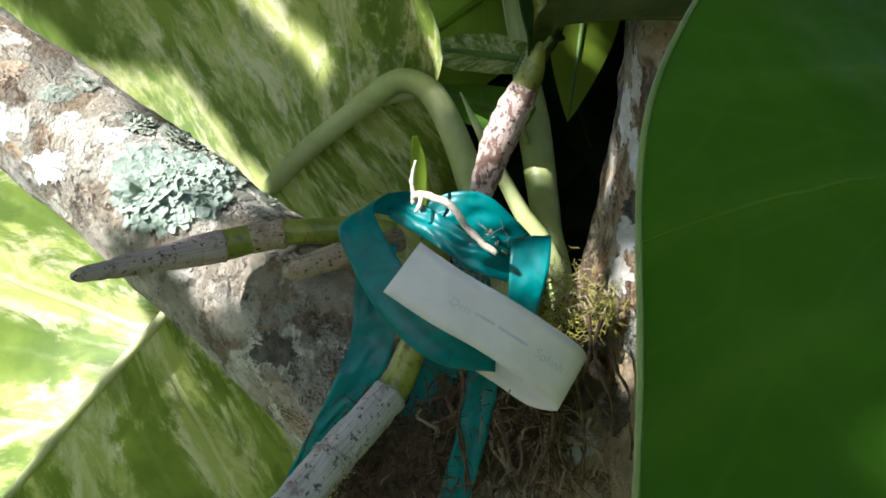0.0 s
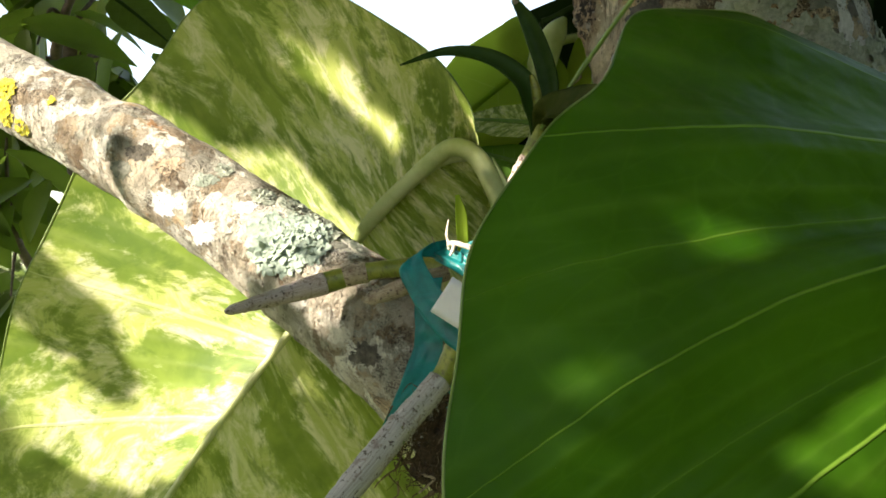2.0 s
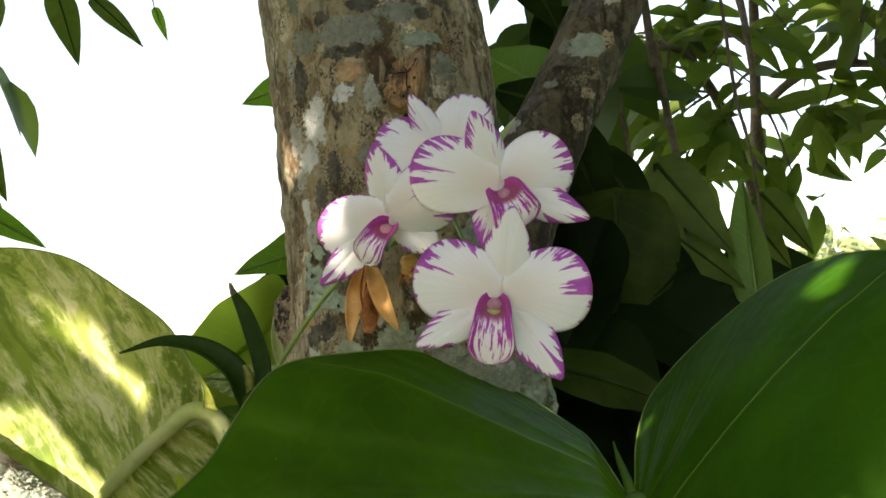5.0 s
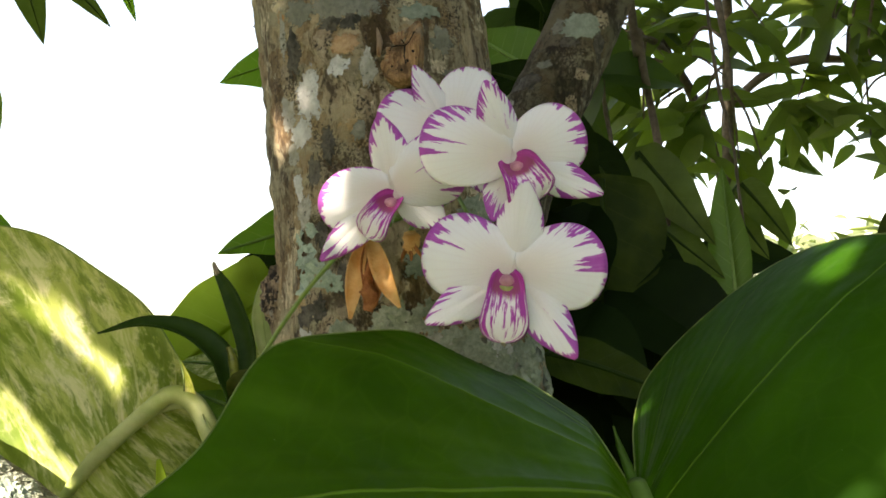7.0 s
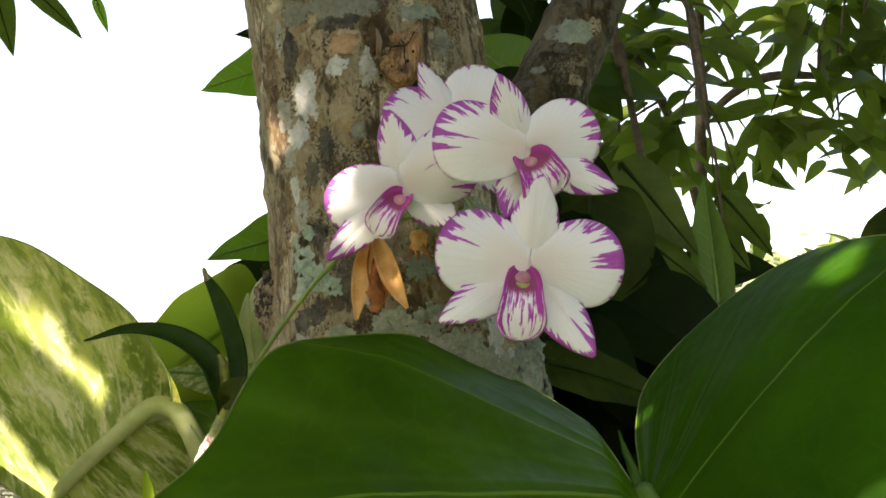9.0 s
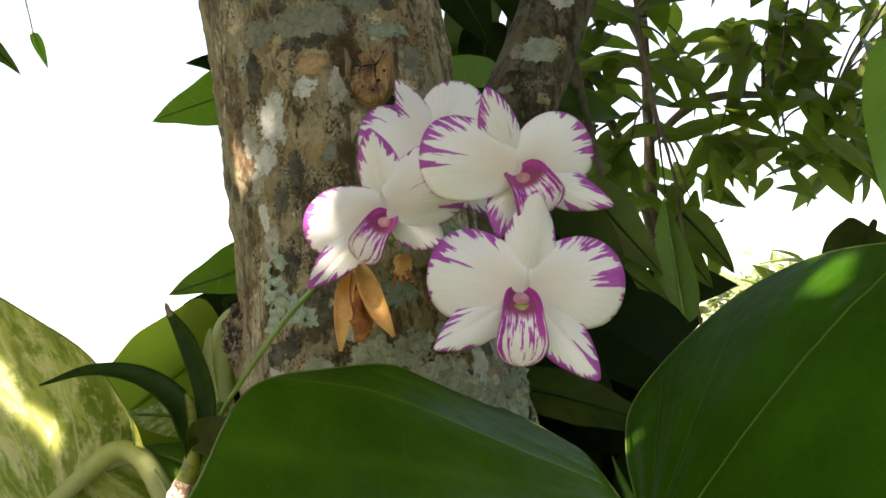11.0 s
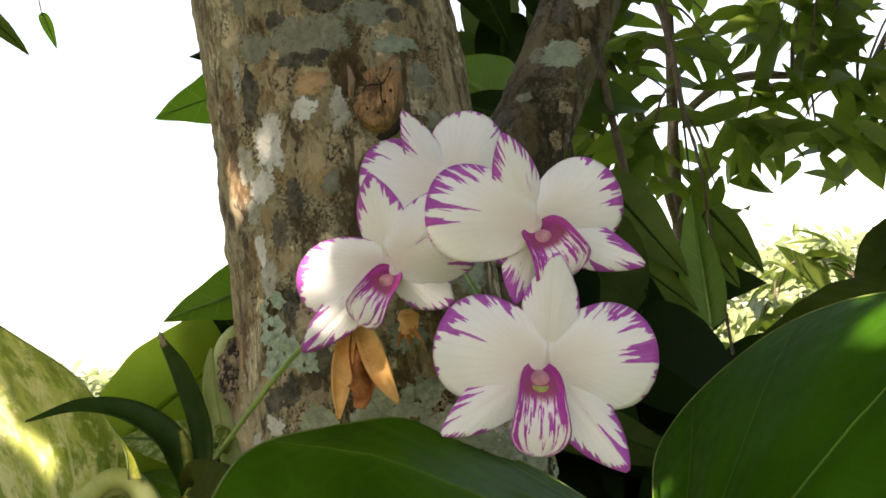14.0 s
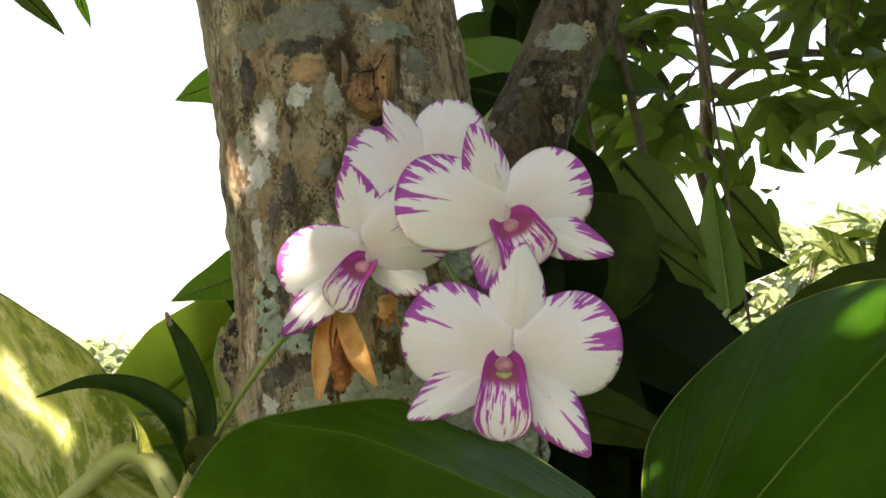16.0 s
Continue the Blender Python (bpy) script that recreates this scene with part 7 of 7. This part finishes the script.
leafy_tree("sunlit yellow-green bush beyond the canopy", [(1.55, 3.15, -0.05, 0.03), (1.54, 3.12, 0.6, 0.025), (1.55, 3.1, 1.1, 0.02), (1.56, 3.1, 1.4, 0.012)], [[(1.55, 3.1, 1.0, 0.012), (1.45, 3.05, 1.3, 0.008), (1.42, 3.0, 1.65, 0.005)], [(1.55, 3.1, 1.1, 0.012), (1.66, 3.05, 1.4, 0.008), (1.70, 3.0, 1.72, 0.005)]], bush, 15, 0.15, 0.062, 8, BUSH_LEAF, hang=-0.1)

# crown leaves are left out towards the sun to light these spots (x, y, z, radius)
GAPS = [(-0.38, 0.56, 1.62, 0.018), (-0.345, 0.56, 1.595, 0.016), (-0.37, 0.565, 1.575, 0.018), (-0.345, 0.56, 1.55, 0.015), (-0.42, 0.58, 1.63, 0.035), (-0.245, 0.535, 1.550, 0.008), (-0.260, 0.535, 1.508, 0.009), (-0.247, 0.535, 1.480, 0.014), (-0.220, 0.53, 1.470, 0.014), (-0.205, 0.53, 1.445, 0.014), (-0.180, 0.525, 1.462, 0.009), (-0.160, 0.515, 1.49, 0.005)]
GAPS += [(-0.146, 0.513, 1.446, 0.009), (-0.122, 0.515, 1.466, 0.007)]
GAPS += [(-0.298, 0.538, 1.601, 0.014), (-0.258, 0.538, 1.478, 0.013), (-0.240, 0.538, 1.485, 0.013), (-0.221, 0.538, 1.470, 0.015), (-0.206, 0.538, 1.457, 0.014), (-0.220, 0.538, 1.493, 0.011), (-0.188, 0.538, 1.475, 0.012), (-0.184, 0.538, 1.456, 0.011), (-0.247, 0.538, 1.548, 0.008), (-0.227, 0.538, 1.544, 0.008)]
GAPS += [(-0.356, 0.65, 1.492, 0.022), (-0.337, 0.65, 1.442, 0.022), (-0.296, 0.65, 1.441, 0.024), (-0.271, 0.65, 1.416, 0.024), (-0.297, 0.65, 1.392, 0.022), (-0.257, 0.65, 1.382, 0.022), (-0.232, 0.65, 1.367, 0.018), (-0.283, 0.65, 1.353, 0.019), (-0.274, 0.65, 1.315, 0.016), (-0.383, 0.65, 1.468, 0.017)]
GAPS += [(-0.38, 0.65, 1.505, 0.018), (-0.353, 0.65, 1.471, 0.018), (-0.320, 0.65, 1.445, 0.024), (-0.300, 0.65, 1.405, 0.026), (-0.285, 0.65, 1.360, 0.026), (-0.262, 0.65, 1.330, 0.024), (-0.255, 0.65, 1.385, 0.024), (-0.285, 0.65, 1.420, 0.018), (-0.225, 0.65, 1.368, 0.016), (-0.200, 0.635, 1.348, 0.006), (-0.235, 0.635, 1.306, 0.008), (-0.172, 0.63, 1.382, 0.003), (-0.285, 0.65, 1.305, 0.020)]
GAPS += [(-0.47, 0.64, 1.375, 0.014), (-0.445, 0.64, 1.347, 0.014), (-0.412, 0.64, 1.313, 0.014), (-0.385, 0.64, 1.275, 0.018), (-0.345, 0.64, 1.263, 0.014), (-0.300, 0.64, 1.262, 0.012), (-0.152, 0.605, 1.616, 0.003), (-0.136, 0.605, 1.596, 0.001), (-0.114, 0.605, 1.570, -0.004), (0.074, 0.63, 1.475, 0.006), (0.102, 0.66, 1.548, -0.002), (0.108, 0.46, 1.45, 0.002)]
GAPS += [(0.137, 0.398, 1.704, -0.003), (0.125, 0.41, 1.675, -0.003), (0.178, 0.27, 1.632, 0.002), (0.158, 0.185, 1.441, 0.001), (0.272, 0.172, 1.345, 0.034), (0.300, 0.205, 1.362, 0.008), (0.110, 0.125, 1.355, -0.004), (0.474, 0.36, 1.548, 0.004), (0.474, 0.40, 1.570, -0.003), (0.351, 0.36, 1.486, -0.004)]
GAPS += [(0.036, 0.443, 1.438, 0.008), (0.063, 0.43, 1.418, 0.008), (0.085, 0.445, 1.395, 0.008), (0.020, 0.425, 1.440, 0.006), (0.06, 0.50, 1.47, 0.007), (0.085, 0.57, 1.42, 0.008), (0.004, 0.518, 1.460, 0.007), (-0.10, 0.505, 1.40, 0.005), (1.55, 3.0, 1.80, 0.16)]


def shaded(p, r):
    for x, y, z, g in GAPS:
        v = p - Vector((x, y, z))
        if (v - SUN * v.dot(SUN)).length < (1.2 * g if g > 0.0095 and x < 0 else g) + r * 0.5:
            return False
    return True


# unseen crown overhead, left open behind the viewer to let front light in
over = []
for _ in range(1500):
    a, r = rnd.uniform(0, 6.283), 3.3 * math.sqrt(rnd.random())
    x, y = r * math.cos(a) - 0.2, r * math.sin(a) - 0.1
    if y < -0.65 and -2.0 < x < 1.6:
        continue
    low = 2.75 + 0.10 * r if y < 0.6 else 2.5 + 0.42 * max(0.0, math.hypot(x - 0.2, y + 0.2) - 0.6)
    over.append((x, y, low + rnd.uniform(0.0, 1.1)))
tagged(part("crown", crown(over, 9, 0.24, 0.105, 6, 0.15, 0.12, shaded), CANOPY, tree), kind="stuff")
e1 = SUN.orthogonal().normalized()
e2 = SUN.cross(e1)
# unseen leaf layer added towards the sun to shape its spots
mid = Vector((0.08, 0.42, 1.50)) + SUN * 1.35
near = [mid + e1 * rnd.uniform(-0.85, 0.85) + e2 * rnd.uniform(-0.85, 0.85) + SUN * rnd.uniform(-0.15, 0.35) for _ in range(1150)]
tagged(part("crown", crown(near, 19, 0.105, 0.050, 6, 0.1, 0.05, shaded), CANOPY, tree), kind="stuff")
# unseen small leaves added in front of the sun, round the gaps, to sharpen the spots
twigs = []
for _ in range(28000):
    p = mid + e1 * rnd.uniform(-0.8, 0.8) + e2 * rnd.uniform(-0.8, 0.8) + SUN * rnd.uniform(-0.12, 0.12)
    for x, y, z, g in GAPS[:-1]:
        v = p - Vector((x, y, z))
        if (v - SUN * v.dot(SUN)).length < g + 0.13:
            twigs.append(p)
            break
# unseen leaves added to keep the sun off the two front flowers
for c, r in (((0.2588, 0.222, 1.576), 0.055), ((0.2622, 0.230, 1.6285), 0.045)):
    twigs += [Vector(c) + SUN * rnd.uniform(1.25, 1.45) + e1 * rnd.uniform(-r, r) + e2 * rnd.uniform(-r, r) for _ in range(70)]
tagged(part("crown", crown(twigs, 29, 0.040, 0.024, 2, 0.1, 0.01, shaded, 4), CANOPY, tree), kind="stuff")
for k in range(4):
    a = 0.1 + k * 1.05
    part("limb", tube([(0.05, 0.52, 2.95, 0.045), (0.05 + 0.7 * math.cos(a), 0.52 + 0.7 * math.sin(a), 3.35, 0.035), (1.8 * math.cos(a), 0.3 + 1.8 * math.sin(a), 3.6, 0.022), (2.8 * math.cos(a), 0.1 + 2.8 * math.sin(a), 3.65, 0.010)], 40, 10, 0.002, 40), BARK, tree)

# unseen limb and twigs added to carry the leaves before the sun
tip = mid + Vector((0, 0, 0.1))
part("limb", tube([(0.06, 0.50, 2.80, 0.040), (-0.15, 0.35, 3.0, 0.032), (-0.45, 0.12, 2.9, 0.022), (tip.x, tip.y, tip.z + 0.05, 0.014), (tip.x - 0.25, tip.y - 0.15, tip.z - 0.1, 0.006)], 50, 10, 0.002, 40), BARK, tree)
for k in range(14):
    end = mid + e1 * rnd.uniform(-0.6, 0.6) + e2 * rnd.uniform(-0.6, 0.6)
    start = Vector((-0.15, 0.35, 3.0)).lerp(tip, 0.4 + 0.6 * rnd.random())
    if all(((start.lerp(end, f) - Vector(g[:3])).cross(SUN)).length > g[3] + 0.02 for g in GAPS for f in (0, 0.25, 0.5, 0.75, 1)):
        part("limb", tube([(*start, 0.007), (*(start.lerp(end, 0.5) + Vector((0, 0, 0.04))), 0.005), (*end, 0.002)], 14, 6), TWIG, tree)

# unseen shrubs added behind the viewer to close the clearing and block sky light
verts, faces = [], []
for _ in range(13000):
    a = rnd.uniform(math.pi * 1.02, math.pi * 2.18)
    side = ease((a - math.pi * 1.5) / 0.6)
    r = rnd.uniform(5.6, 6.6) - 2.2 * side
    p = Vector((r * math.cos(a) + 0.2, r * math.sin(a) + 0.6, (1.7 + 2.3 * side) * rnd.random() ** 0.8))
    add_leaf(verts, faces, p, Vector((rnd.uniform(-1, 1), rnd.uniform(-1, 1), rnd.uniform(-0.8, 0.4))), Vector((rnd.uniform(-.5, .5), 0.6, 0.7)).normalized(), rnd.uniform(0.2, 0.36), rnd.uniform(0.10, 0.16), 0.25, 5)
shrubs = new("shrubs", arrays("shrubs", verts, faces))
shrubs.data.materials.append(CANOPY_DARK)
tagged(shrubs, "unseen green shrubs added to block the low sky light", "shrubs", kind="stuff")

verts, faces = [], []
for _ in range(15000):
    x = rnd.uniform(-16, 18)
    top = 2.0 + 0.9 * noise.noise(Vector((x * 0.35, 0, 3))) + 0.5 * noise.noise(Vector((x * 1.3, 2, 3))) + (0.9 if x > 3 else 0)
    z = top * math.sqrt(rnd.random())
    p = Vector((x, 15 + rnd.gauss(0, 0.7) + 0.8 * noise.noise(Vector((x, z, 0))), z))
    add_leaf(verts, faces, p, Vector((rnd.uniform(-1, 1), rnd.uniform(-1, 0.3), rnd.uniform(-0.6, 0.8))), Vector((rnd.uniform(-.5, .5), -0.6, 0.8)).normalized(), rnd.uniform(0.18, 0.34), rnd.uniform(0.10, 0.18), 0.2, 4)
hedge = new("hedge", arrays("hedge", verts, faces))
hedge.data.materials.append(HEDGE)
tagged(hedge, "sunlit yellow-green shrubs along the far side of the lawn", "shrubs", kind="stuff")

GRASS = Mat("grass")
gn = GRASS.noise(GRASS.ob, 1.2, 6, 0.6)
gf = GRASS.noise(GRASS.ob, 60, 4, 0.7)
GRASS = GRASS.shade(GRASS.mix(GRASS.step(gn, 0.3, 0.7), GRASS.mix(gf, (0.04, 0.08, 0.015), (0.10, 0.15, 0.03)), GRASS.mix(gf, (0.08, 0.12, 0.025), (0.17, 0.20, 0.06))), 0.9, GRASS.bump(gf, 0.03))
bm = bmesh.new()
bmesh.ops.create_grid(bm, x_segments=60, y_segments=60, size=300)
for v in bm.verts:
    v.co.z = 0.03 * noise.noise(v.co * 0.05)
ground = tagged(part("ground", bm, GRASS), "mown green lawn", "ground", kind="structure")
